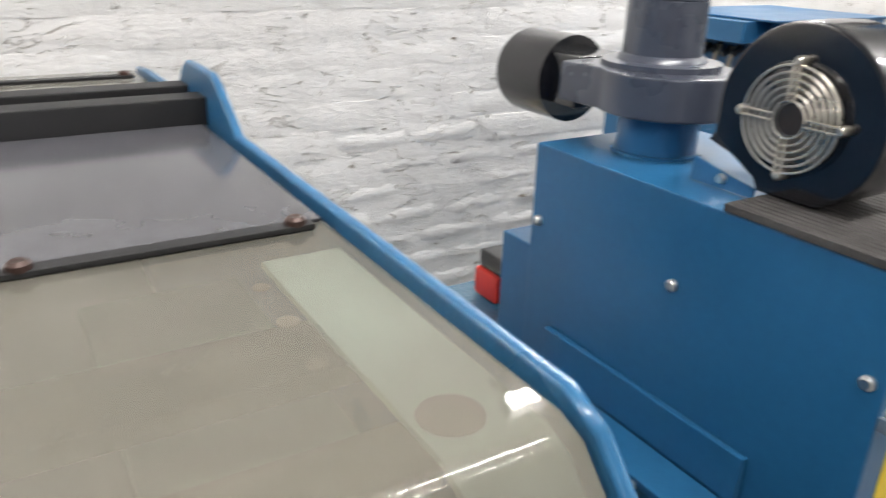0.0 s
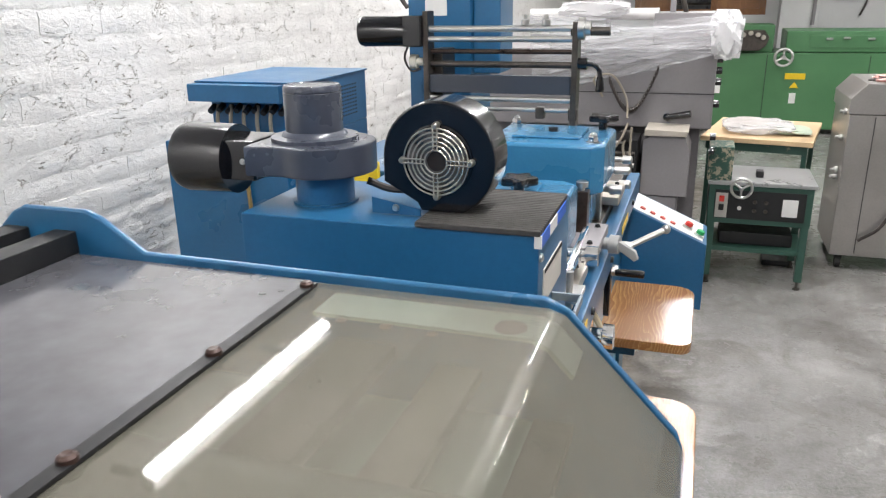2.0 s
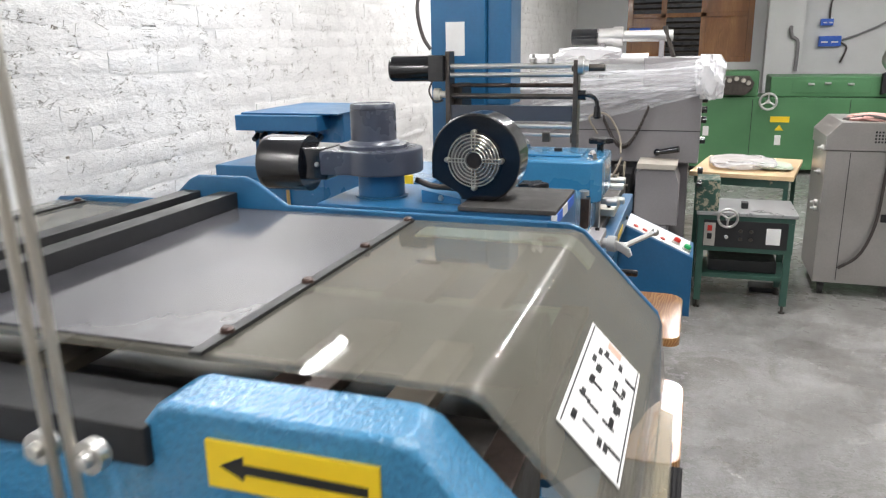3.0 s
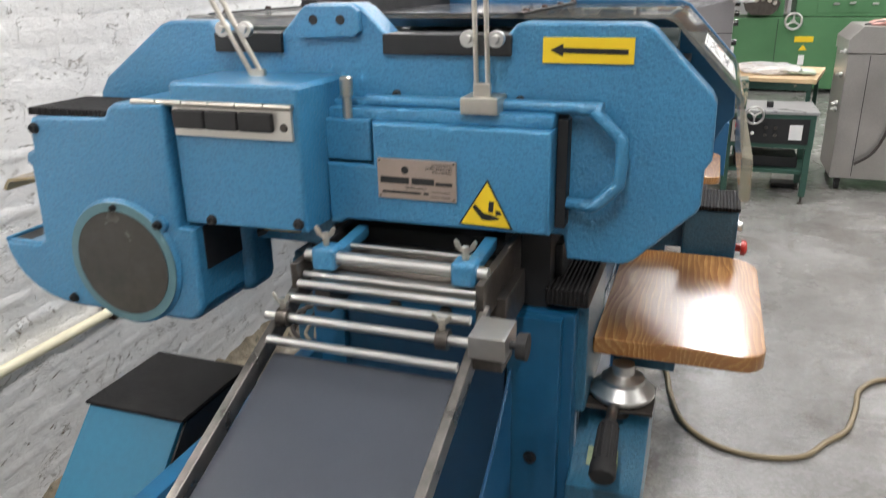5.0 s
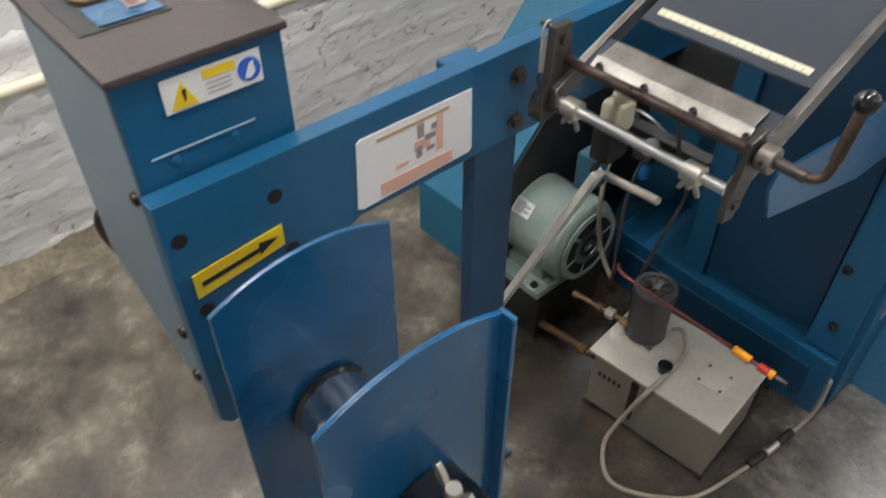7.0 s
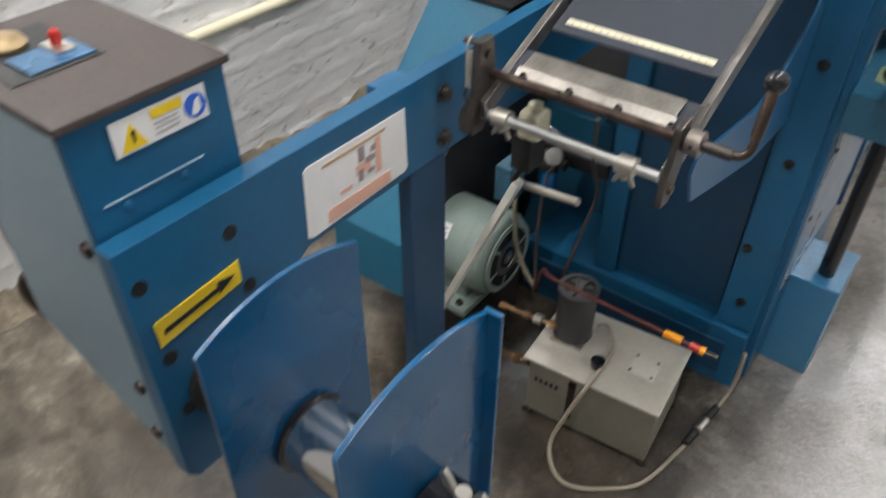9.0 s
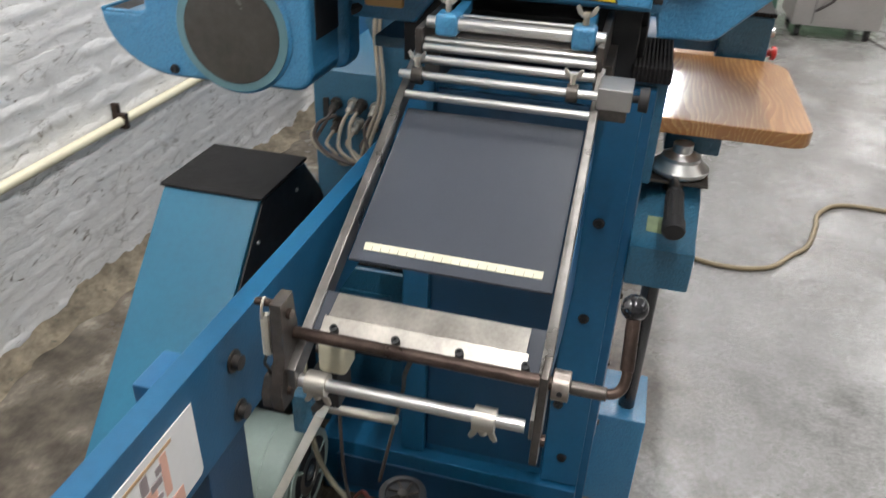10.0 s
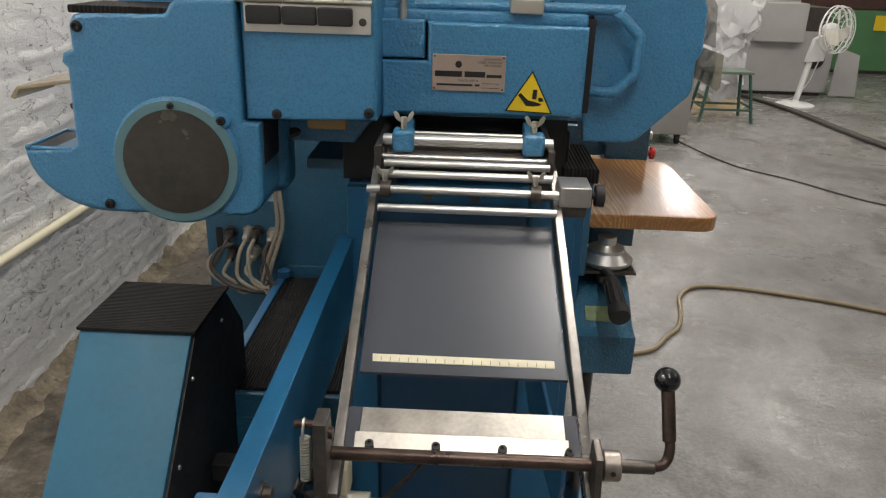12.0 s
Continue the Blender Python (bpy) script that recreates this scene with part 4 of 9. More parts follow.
for x0, x1 in ((-0.612, -0.560), (-0.300, -0.222)):
    bm = bmesh.new()
    box(bm, (x0, -0.402, 0.17), (x1, -0.383, 1.030), 0.003)
    part("corner_post", bm, BEAM, ped)
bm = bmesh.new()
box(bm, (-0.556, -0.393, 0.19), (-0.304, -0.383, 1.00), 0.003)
part("front_panel", bm, SHADED_BLUE, ped)
bm = bmesh.new()
box(bm, (-0.80, -0.415, 0.0), (-0.222, 0.13, 0.165), 0.005)
part("plinth", bm, BEAM, ped)
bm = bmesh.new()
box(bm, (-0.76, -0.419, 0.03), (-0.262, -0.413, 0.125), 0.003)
part("plinth_panel", bm, SHADED_BLUE, ped)
for x, z in ((-0.262, 0.80), (-0.262, 0.60), (-0.285, 0.385), (-0.262, 0.245)):
    bolt(x, -0.402, z, ped, 0.0085)
for x in (-0.475, -0.395):
    bm = bmesh.new()
    lathe(bm, (x, -0.393, 1.018), (0, -1, 0), [(0, 0.010), (0.006, 0.009)], 12)
    part("throat_bolt", bm, IRON, ped)
bm = bmesh.new()
box(bm, (-0.243, -0.36, 0.865), (-0.190, -0.18, 1.045), 0.004)
part("side_column", bm, CAST2, ped)
bm = bmesh.new()
box(bm, (-0.250, -0.385, 1.045), (-0.188, -0.20, 1.070), 0.003)
part("ribbed_step", bm, RIBX, ped, "black ribbed rubber on the side column")
# side face made paler than the pedestal: reflected light painted into its colour
bm = bmesh.new()
box(bm, (-0.2060, -0.350, 0.275), (-0.2025, 0.100, 0.935), 0.001)
panel = part("side_panel", bm, surface("lit_side_lavender", (0.30, 0.36, 0.44), 0.3, metal=0.3, var=0.08, scale=4), ped, "grey-blue side panel, its reflected light put into the colour")
for y in (-0.335, 0.085):
    for z in (0.30, 0.46, 0.62, 0.78, 0.91):
        bm = bmesh.new()
        lathe(bm, (-0.2025, y, z), (1, 0, 0), [(0, 0.006), (0.004, 0.006), (0.0045, 0.003)], 10)
        part("panel_screw", bm, IRON, panel)
bm = bmesh.new()
box(bm, (-0.2050, 0.102, 0.24), (-0.1950, 0.114, 0.95), 0.002)
part("panel_edge", bm, SHEET, panel)
# blue blade guard beside the tray
bm = bmesh.new()
prism(bm, [(-0.42, 0.955), (-0.445, 0.93), (-0.50, 0.885), (-0.565, 0.845), (-0.66, 0.825), (-0.90, 0.855), (-0.91, 0.835), (-0.885, 0.78), (-0.80, 0.755), (-0.60, 0.70), (-0.42, 0.69)], "x", -0.292, -0.287, 0.001)
blade = part("side_guard", bm, SHEET, ped, "blue sheet guard beside the tray")
# table shelf with bracket box
def corner_board(x0, x1, y0, y1, z, label):
    pts = []
    for cx, cy, a0, r in ((x1, y0, -90, 0.035), (x1, y1, 0, 0.06), (x0, y1, 90, 0.004), (x0, y0, 180, 0.004)):
        ox, oy = cx - r if cx == x1 else cx + r, cy + r if cy == y0 else cy - r
        for k in range(5):
            a = radians(a0 + 22.5 * k)
            pts.append((ox + r * math.cos(a), oy + r * math.sin(a)))
    bm = bmesh.new()
    prism(bm, pts, "z", z - 0.028, z, 0.004)
    root = thing("wooden_shelf", ((x0 + x1) / 2, (y0 + y1) / 2, z), label, "shelf", "wooden side shelves")
    part("board", bm, WOOD, root)
    bm = bmesh.new()
    box(bm, (x0 + 0.02, y0 + 0.12, z - 0.105), (x0 + 0.12, y0 + 0.26, z - 0.028), 0.003)
    part("bracket", bm, CAST2, root)
    return root


corner_board(-0.190, 0.056, -0.305, 0.118, 0.966, "varnished oak shelf bolted to the press head")
corner_board(-0.262, 0.004, 1.42, 1.845, 0.800, "varnished oak shelf below the control panel")
corner_board(-0.262, 0.022, 0.72, 1.140, 0.800, "varnished oak shelf beside the drying unit")
# small control box above the shelf
ctl = thing("control_box", (-0.03, 0.25, 0.938), "teal control box with a red stop button", "control box")
bm = bmesh.new()
box(bm, (-0.084, 0.19, 0.938), (0.017, 0.32, 1.040), 0.004)
part("box_body", bm, CAST2, ctl)
bm = bmesh.new()
box(bm, (-0.086, 0.187, 1.040), (0.019, 0.322, 1.049), 0.002)
part("ribbed_top", bm, RIBX, ctl, "black ribbed rubber top")
bm = bmesh.new()
lathe(bm, (0.017, 0.215, 0.962), (1, 0, 0), [(0, 0.008), (0.010, 0.008), (0.0105, 0.015), (0.018, 0.015), (0.022, 0.010)], 18)
part("stop_button", bm, RED, ctl, "red mushroom stop button")
bm = bmesh.new()
lathe(bm, (0.017, 0.215, 1.005), (1, 0, 0), [(0, 0.010), (0.008, 0.010), (0.010, 0.007)], 16)
part("push_button", bm, STEEL, ctl)
bm = bmesh.new()
box(bm, (-0.24, 0.22, 0.95), (-0.080, 0.24, 1.02), 0.002)
box(bm, (-0.26, 0.11, 0.95), (-0.235, 0.24, 1.02), 0.002)
part("mounting_bar", bm, CAST2, ctl)
ctl.matrix_basis = Matrix.Translation((0, -0.055, 0.010)) @ ctl.matrix_basis
# handwheel bracket with crank
jack = thing("web_tension_stand", (-0.16, -0.2, 0.0), "blue jack stand with a crank and a steel cone wheel", "jack stand")
bm = bmesh.new()
box(bm, (-0.228, -0.268, 0.0), (-0.098, -0.10, 0.262), 0.004)
part("base_box", bm, CAST, jack)
bm = bmesh.new()
rod(bm, (-0.143, -0.215, 0.26), (-0.143, -0.215, 0.71), 0.018)
part("screw_post", bm, BLACK, jack, "black greased post")
bm = bmesh.new()
prism(bm, [(-0.412, 0.698), (-0.412, 0.772), (-0.375, 0.780), (-0.310, 0.826), (-0.26, 0.840), (-0.22, 0.830), (-0.18, 0.790), (-0.18, 0.698)], "x", -0.206, -0.097, 0.004)
part("bracket", bm, CAST2, jack)
bm = bmesh.new()
lathe(bm, (-0.143, -0.29, 0.868), (0, 0, 1), [(0, 0.046), (0.005, 0.050), (0.010, 0.050), (0.024, 0.034), (0.030, 0.033), (0.036, 0.022), (0.037, 0.017), (0.052, 0.017), (0.053, 0.010)], 32)
part("cone_wheel", bm, STEEL, jack, "stepped bright steel cone wheel")
bm = bmesh.new()
prism(bm, [(-0.20, -0.335), (-0.093, -0.335), (-0.093, -0.25), (-0.20, -0.25)], "z", 0.860, 0.866, 0.001)
rod(bm, (-0.145, -0.29, 0.83), (-0.145, -0.29, 0.862), 0.016)
part("wheel_plate", bm, IRON, jack)
bm = bmesh.new()
sweep(bm, [(-0.148, -0.29, 0.845), (-0.150, -0.33, 0.862), (-0.149, -0.365, 0.874), (-0.149, -0.392, 0.872)], 0.0085, 10, 3)
part("crank_arm", bm, IRON, jack)
bm = bmesh.new()
lathe(bm, (-0.149, -0.388, 0.872), (0.003, -0.092, -0.028), [(0, 0.0125), (0.008, 0.0150), (0.010, 0.0135), (0.072, 0.0150), (0.074, 0.0180), (0.092, 0.0185), (0.096, 0.0165), (0.097, 0.006)], 24)
grip = part("crank_grip", bm, RUBBER, jack, "black ribbed crank grip")
for k in range(10):
    a = 6.28318 * k / 10
    bm = bmesh.new()
    rod(bm, (-0.149 + 0.0132 * math.cos(a), -0.399, 0.8687 + 0.0132 * math.sin(a)), (-0.147 + 0.0146 * math.cos(a), -0.458, 0.8505 + 0.0146 * math.sin(a)), 0.0022, seg=6)
    part("grip_rib", bm, RUBBER, grip)
bm = bmesh.new()
prism(bm, [(-0.182, -0.370), (-0.135, -0.372), (-0.137, -0.340), (-0.182, -0.340)], "z", 0.7000, 0.7008)
shifted(bm, Matrix.Translation((0, -0.3745, 0.7805)) @ pose(0, 0, 0, 37, 0, 0) @ Matrix.Translation((0, 0.3745, -0.700)))
part("paper_tag", bm, surface("greenish_tag", (0.20, 0.26, 0.13), 0.5, var=0.3, scale=60), jack, "worn green label")


# ---- infeed tray in front of the head ----
SLOPE = 0.358


def tz(y):
    """Height of the tray's plane at a distance along the press."""
    return 1.098 + SLOPE * (y + 0.495)


tray = thing("infeed_tray", (-0.415, -0.75, 0.0), "sloping steel infeed tray with guide rods and a crank", "infeed tray")
for (xa, xb), w in (((-0.542, -0.531), 0.011), ((-0.287, -0.281), 0.011)):
    bm = bmesh.new()
    y0, y1 = -0.55, -1.032
    vs = []
    for x, y in ((xa, y0), (xb, y1)):
        for dx in (-w / 2, w / 2):
            for dz in (-0.018, 0.008):
                vs.append(bm.verts.new((x + dx, y, tz(y) + dz + (0.012 if y == y0 else 0))))
    for q in ((0, 1, 3, 2), (4, 6, 7, 5), (0, 4, 5, 1), (2, 3, 7, 6), (0, 2, 6, 4), (1, 5, 7, 3)):
        bm.faces.new([vs[i] for i in q])
    bmesh.ops.bevel(bm, geom=list(bm.edges), offset=0.001, segments=1, affect="EDGES")
    part("side_bar", bm, surface("scratched_bar_steel", (0.24, 0.225, 0.21), 0.32, metal=0.9, var=0.3, scale=15), tray, "scratched steel side bar")


def sloped(bm, x0a, x1a, ya, x0b, x1b, yb, dz0, dz1):
    vs = []
    for x0, x1, y in ((x0a, x1a, ya), (x0b, x1b, yb)):
        for x in (x0, x1):
            for dz in (dz0, dz1):
                vs.append(bm.verts.new((x, y, tz(y) + dz)))
    for q in ((0, 1, 3, 2), (4, 6, 7, 5), (0, 4, 5, 1), (2, 3, 7, 6), (0, 2, 6, 4), (1, 5, 7, 3)):
        bm.faces.new([vs[i] for i in q])


bm = bmesh.new()
sloped(bm, -0.530, -0.294, -0.638, -0.524, -0.291, -0.882, -0.006, -0.003)
part("tray_plate", bm, TRAY, tray, "dark slate-coated tray plate with scuffs")
bm = bmesh.new()
sloped(bm, -0.512, -0.305, -0.858, -0.511, -0.305, -0.868, -0.0028, -0.0021)
tape = part("ruler_tape", bm, PAPERTAPE, tray, "yellowed paper ruler tape")
bm = bmesh.new()
for i in range(1, 20):
    x = -0.512 + i * 0.01035
    sloped(bm, x - 0.0003, x + 0.0003, -0.8625, x - 0.0003, x + 0.0003, -0.8675, -0.0021, -0.0018)
part("ruler_marks", bm, INK, tape)


def cross_rod(y, z, x0, x1, r, mt=STEEL, name="guide_rod"):
    bm = bmesh.new()
    rod(bm, (x0, y, z), (x1, y, z), r, seg=14, round_=0.001)
    return part(name, bm, mt, tray)


cross_rod(-0.650, 1.068, -0.530, -0.290, 0.0055)
cross_rod(-0.620, 1.084, -0.548, -0.262, 0.0058)
cross_rod(-0.594, 1.098, -0.532, -0.292, 0.0058)
cross_rod(-0.568, 1.106, -0.530, -0.294, 0.0055)
cross_rod(-0.543, 1.108, -0.535, -0.29, 0.0052)
cross_rod(-0.480, 1.128, -0.51, -0.31, 0.0035)
cross_rod(-0.528, 1.100, -0.53, -0.30, 0.009, SATIN)
main = cross_rod(-0.532, 1.131, -0.535, -0.288, 0.0085)
for y in (-0.47, -0.40):
    bm = bmesh.new()
    rod(bm, (-0.54, y, 1.085), (-0.31, y, 1.085), 0.016)
    part("inner_roller", bm, IRON, tray)
for x in (-0.540, -0.292):
    bm = bmesh.new()
    box(bm, (x - 0.005, -0.56, 1.075), (x + 0.005, -0.37, 1.128), 0.002)
    part("cheek_plate", bm, IRON, tray)


def wing_nut(x, y, z, parent, s=1.0):
    bm = bmesh.new()
    lathe(bm, (x, y, z), (0, 0, 1), [(0, 0.0035 * s), (0.010 * s, 0.0035 * s), (0.011 * s, 0.0055 * s), (0.017 * s, 0.0045 * s)], 10)
    for a in (-1, 1):
        prism(bm, [(x + a * 0.003 * s, z + 0.012 * s), (x + a * 0.008 * s, z + 0.022 * s), (x + a * 0.012 * s, z + 0.026 * s), (x + a * 0.015 * s, z + 0.023 * s), (x + a * 0.012 * s, z + 0.015 * s), (x + a * 0.006 * s, z + 0.010 * s)], "y", y - 0.0018 * s, y + 0.0018 * s, 0.0008)
    for k in range(4):
        lathe(bm, (x, y, z + 0.001 + k * 0.0024 * s), (0, 0, 1), [(0, 0.0046 * s), (0.0012, 0.0046 * s)], 10)
    return part("wing_nut", bm, SATIN, parent)


for x in (-0.505, -0.317):
    bm = bmesh.new()
    box(bm, (x - 0.016, -0.548, 1.115), (x + 0.016, -0.516, 1.147), 0.006, 3)
    blk = part("clamp_block", bm, CAST, tray, "blue hammered clamp block")
    bm = bmesh.new()
    prism(bm, [(-0.520, 1.118), (-0.520, 1.132), (-0.42, 1.136), (-0.42, 1.120)], "x", x - 0.009, x + 0.009, 0.003)
    part("clamp_arm", bm, CAST, tray)
    wing_nut(x, -0.532, 1.147, blk)
for x, zz in ((-0.523, 0), (-0.318, 0)):
    bm = bmesh.new()
    rod(bm, (x - 0.006, -0.620, 1.084), (x + 0.008, -0.620, 1.084), 0.012)
    cl = part("stop_collar", bm, IRON, tray)
    wing_nut(x, -0.620, 1.095, cl, 0.85)
bm = bmesh.new()
box(bm, (-0.285, -0.630, 1.070), (-0.242, -0.576, 1.098), 0.002)
part("side_block", bm, STAINLESS, tray, "bright steel side block")
bm = bmesh.new()
box(bm, (-0.287, -0.626, 1.054), (-0.246, -0.580, 1.071), 0.002)
part("block_base", bm, IRON, tray)
bm = bmesh.new()
lathe(bm, (-0.242, -0.606, 1.081), (1, 0, 0), [(0, 0.005), (0.008, 0.005), (0.0085, 0.015), (0.020, 0.016), (0.021, 0.012)], 20)
part("side_knob", bm, RUBBER, tray, "black knurled knob")
# stripper plate and crank bar
STRIP = surface("scuffed_nickel_plate", (0.40, 0.375, 0.335), 0.38, metal=1.0, var=0.3, scale=20, grain=200, rvar=0.08)
bm = bmesh.new()
prism(bm, [(-0.942, 0.951), (-0.972, 0.943), (-0.972, 0.9412), (-0.942, 0.9492)], "x", -0.512, -0.303, 0.0004)
part("stripper_plate", bm, STRIP, tray, "bent nickel stripper plate")
bm = bmesh.new()
prism(bm, [(-0.9725, 0.9430), (-0.993, 0.9285), (-0.993, 0.9265), (-0.9725, 0.9412)], "x", -0.516, -0.300, 0.0004)
part("stripper_lip", bm, STRIP, tray)
bm = bmesh.new()
sloped(bm, -0.531, -0.288, -0.935, -0.528, -0.285, -0.985, 0.001, 0.006)
part("backing_plate", bm, TRAY, tray)
for i in range(4):
    bm = bmesh.new()
    x = -0.500 + i * 0.0665
    lathe(bm, (x, -0.985, 0.934), (0, -0.45, 1), [(0, 0.0045), (0.0085, 0.0045), (0.0087, 0.0022), (0.006, 0.002)], 12)
    part("cap_screw", bm, MATT, tray)
bm = bmesh.new()
YB, ZB = -1.006, 0.941
sweep(bm, [(-0.545, YB, ZB), (-0.40, YB, ZB), (-0.262, YB, ZB)], 0.0068, 14, 2)
bar = part("crank_bar", bm, RUSTY, tray, "browned iron crank bar")
bm = bmesh.new()
rod(bm, (-0.255, YB, ZB), (-0.221, YB, ZB), 0.0068, seg=14, round_=0.001)
part("crank_stub", bm, IRON, bar)
bm = bmesh.new()
sweep(bm, [(-0.224, YB, ZB), (-0.214, YB + 0.002, ZB + 0.001), (-0.208, YB + 0.006, ZB + 0.006), (-0.206, YB + 0.010, ZB + 0.016), (-0.2065, YB + 0.014, ZB + 0.024)], 0.0050, 10, 4)
part("crank_elbow", bm, RUSTY, bar)
bm = bmesh.new()
rod(bm, (-0.2065, YB + 0.013, ZB + 0.021), (-0.2085, YB + 0.038, ZB + 0.066), 0.0066, seg=16, round_=0.001)
part("crank_sleeve", bm, RUSTY, bar)
bm = bmesh.new()
ball(bm, (-0.2090, YB + 0.042, ZB + 0.073), 0.0128, 24)
part("ball_knob", bm, BLACK, bar, "black ball knob")
bm = bmesh.new()
lathe(bm, (-0.2635, YB - 0.0150, ZB + 0.002), (0, -1, 0.15), [(0, 0.0026), (0.0012, 0.0026)], 12)
part("collar_hole", bm, MATT, bar)
bm = bmesh.new()
rod(bm, (-0.272, YB, ZB), (-0.255, YB, ZB), 0.0150, seg=18, round_=0.001)
part("collar", bm, surface("worn_collar_steel", (0.30, 0.26, 0.23), 0.4, metal=0.85, var=0.3, scale=60), bar)
bm = bmesh.new()
rod(bm, (-0.536, -1.022, 0.893), (-0.292, -1.016, 0.889), 0.0068)
low = part("lower_rod", bm, STEEL, tray)
for x in (-0.508, -0.332):
    bm = bmesh.new()
    rod(bm, (x - 0.010, -1.0205, 0.892), (x + 0.012, -1.0205, 0.892), 0.0125)
    c = part("rod_collar", bm, SATIN, low)
    wn = wing_nut(x, -1.0205, 0.0, c, 1.0)
    wn.data.transform(pose(0, -1.0205, 0, 0, 0, 0) @ pose(0, 0, 0.885, 180, 0, 0) @ pose(0, 1.0205, -0.004, 0, 0, 0))
for x, w_, pts in ((-0.541, 0.0065, [(-1.030, 0.990), (-1.002, 0.990), (-0.996, 0.930), (-1.006, 0.898), (-1.022, 0.866), (-1.046, 0.868), (-1.048, 0.890), (-1.034, 0.925)]), (-0.2785, 0.004, [(-1.026, 0.962), (-0.998, 0.966), (-0.992, 0.930), (-1.004, 0.895), (-1.020, 0.862), (-1.042, 0.866), (-1.042, 0.890), (-1.030, 0.930)])):
    bm = bmesh.new()
    prism(bm, pts, "x", x - w_, x + w_, 0.0015)
    br = part("end_bracket", bm, IRON, tray)
    for yy, zz in ((-1.016, 0.972), (-1.030, 0.885)) if x < -0.5 else ((-1.026, 0.885),):
        bm = bmesh.new()
        lathe(bm, (x + w_ - 0.001, yy, zz), (1, 0, 0), [(0, 0.006), (0.005, 0.006), (0.0052, 0.003)], 12)
        part("bracket_screw", bm, RUSTY, br)
bm = bmesh.new()
rod(bm, (-0.566, -1.020, 0.984), (-0.545, -1.020, 0.984), 0.0042, seg=12)
part("spring_pin", bm, RUSTY, tray)
bm = bmesh.new()
sweep(bm, [(-0.5565 + 0.0048 * math.cos(k * 0.785) + 0.000012 * k, -1.024 + 0.0048 * math.sin(k * 0.785), 0.922 + k * 0.00042) for k in range(121)], 0.0013, 6, 1)
part("coil_spring", bm, SATIN, tray)
bm = bmesh.new()
sweep(bm, [(-0.5565, -1.029, 0.970), (-0.5565, -1.028, 0.981), (-0.5565, -1.021, 0.9895), (-0.5565, -1.015, 0.984)], 0.0016, 6, 4)
part("spring_hook", bm, SATIN, tray)
bm = bmesh.new()
sweep(bm, [(-0.5565, -1.029, 0.924), (-0.559, -1.030, 0.914), (-0.554, -1.031, 0.907), (-0.5535, -1.031, 0.898), (-0.556, -1.028, 0.890)], 0.0018, 6, 4)
part("spring_hook", bm, IRON, tray)
bm = bmesh.new()
prism(bm, [(-1.016, 0.902), (-1.016, 0.870), (-1.030, 0.862), (-1.045, 0.868), (-1.046, 0.886), (-1.036, 0.902)], "x", -0.5585, -0.5480, 0.001)
part("spring_lug", bm, IRON, tray)
for x in (-0.536, -0.287):
    bm = bmesh.new()
    box(bm, (x - 0.012, -0.50, 1.032), (x + 0.012, -0.395, 1.085), 0.002)
    part("tray_mount", bm, IRON, tray)
# the tray hangs on the crank bar and stands swung up a little
tray.matrix_basis = pose(0, -1.0, 0.91, 1.75, 0, 0) @ Matrix.Translation((0, 1.0, -0.91)) @ tray.matrix_basis

# ---- rewind stand: beam, leg, console, reels ----
stand = thing("rewind_stand", (-0.62, -1.05, 0.0), "blue rewind stand with a long beam on one leg", "rewind stand")
bm = bmesh.new()
prism(bm, [(-1.512, 0.937), (-0.385, 0.937), (-0.385, 0.80), (-1.075, 0.803), (-1.28, 0.803), (-1.335, 0.77), (-1.335, 0.585), (-1.500, 0.585), (-1.512, 0.60)], "x", -0.628, -0.602, 0.002)
beam = part("beam", bm, BEAM, stand)
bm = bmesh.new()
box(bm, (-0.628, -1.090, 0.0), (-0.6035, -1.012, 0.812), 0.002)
part("leg", bm, SHADED_BLUE, stand)
bm = bmesh.new()
box(bm, (-0.70, -1.13, 0.0), (-0.58, -0.98, 0.012), 0.002)
part("foot_plate", bm, SHADED_BLUE, stand)
bm = bmesh.new()
box(bm, (-0.648, -1.120, 0.912), (-0.627, -1.065, 0.936), 0.003)
part("side_tab", bm, SHEET, stand)
for y, z in ((-1.020, 0.897), (-1.020, 0.829)):
    bm = bmesh.new()
    lathe(bm, (-0.602, y, z), (1, 0, 0), [(0, 0.013), (0.002, 0.013), (0.0021, 0.0085), (0.010, 0.0085), (0.0102, 0.004)], 14)
    part("hex_bolt", bm, IRON, beam)
for y, z in ((-1.495, 0.888), (-1.385, 0.888), (-1.375, 0.807), (-1.488, 0.785), (-1.485, 0.70), (-1.36, 0.66)):
    bm = bmesh.new()
    lathe(bm, (-0.6022, y, z), (1, 0, 0), [(0, 0.009), (0.0008, 0.009)], 14)
    part("bolt_hole", bm, MATT, beam)
# picture sign on the beam
bm = bmesh.new()
prism(bm, [(-1.283, 0.816), (-1.278, 0.906), (-1.272, 0.910), (-1.102, 0.910), (-1.100, 0.822), (-1.105, 0.817), (-1.275, 0.812)], "x", -0.6015, -0.6000, 0.0003)
sign = part("picture_sign", bm, PAPER, beam, "faded white instruction sign with pink print")
bm = bmesh.new()
box(bm, (-0.6002, -1.248, 0.818), (-0.5992, -1.135, 0.836))
part("pink_band", bm, PEACH, sign)
bm = bmesh.new()
box(bm, (-0.6002, -1.225, 0.846), (-0.5994, -1.205, 0.852))
box(bm, (-0.6002, -1.195, 0.858), (-0.5994, -1.170, 0.872))
box(bm, (-0.6002, -1.160, 0.845), (-0.5994, -1.150, 0.895))
part("pink_print", bm, PEACH, sign)
bm = bmesh.new()
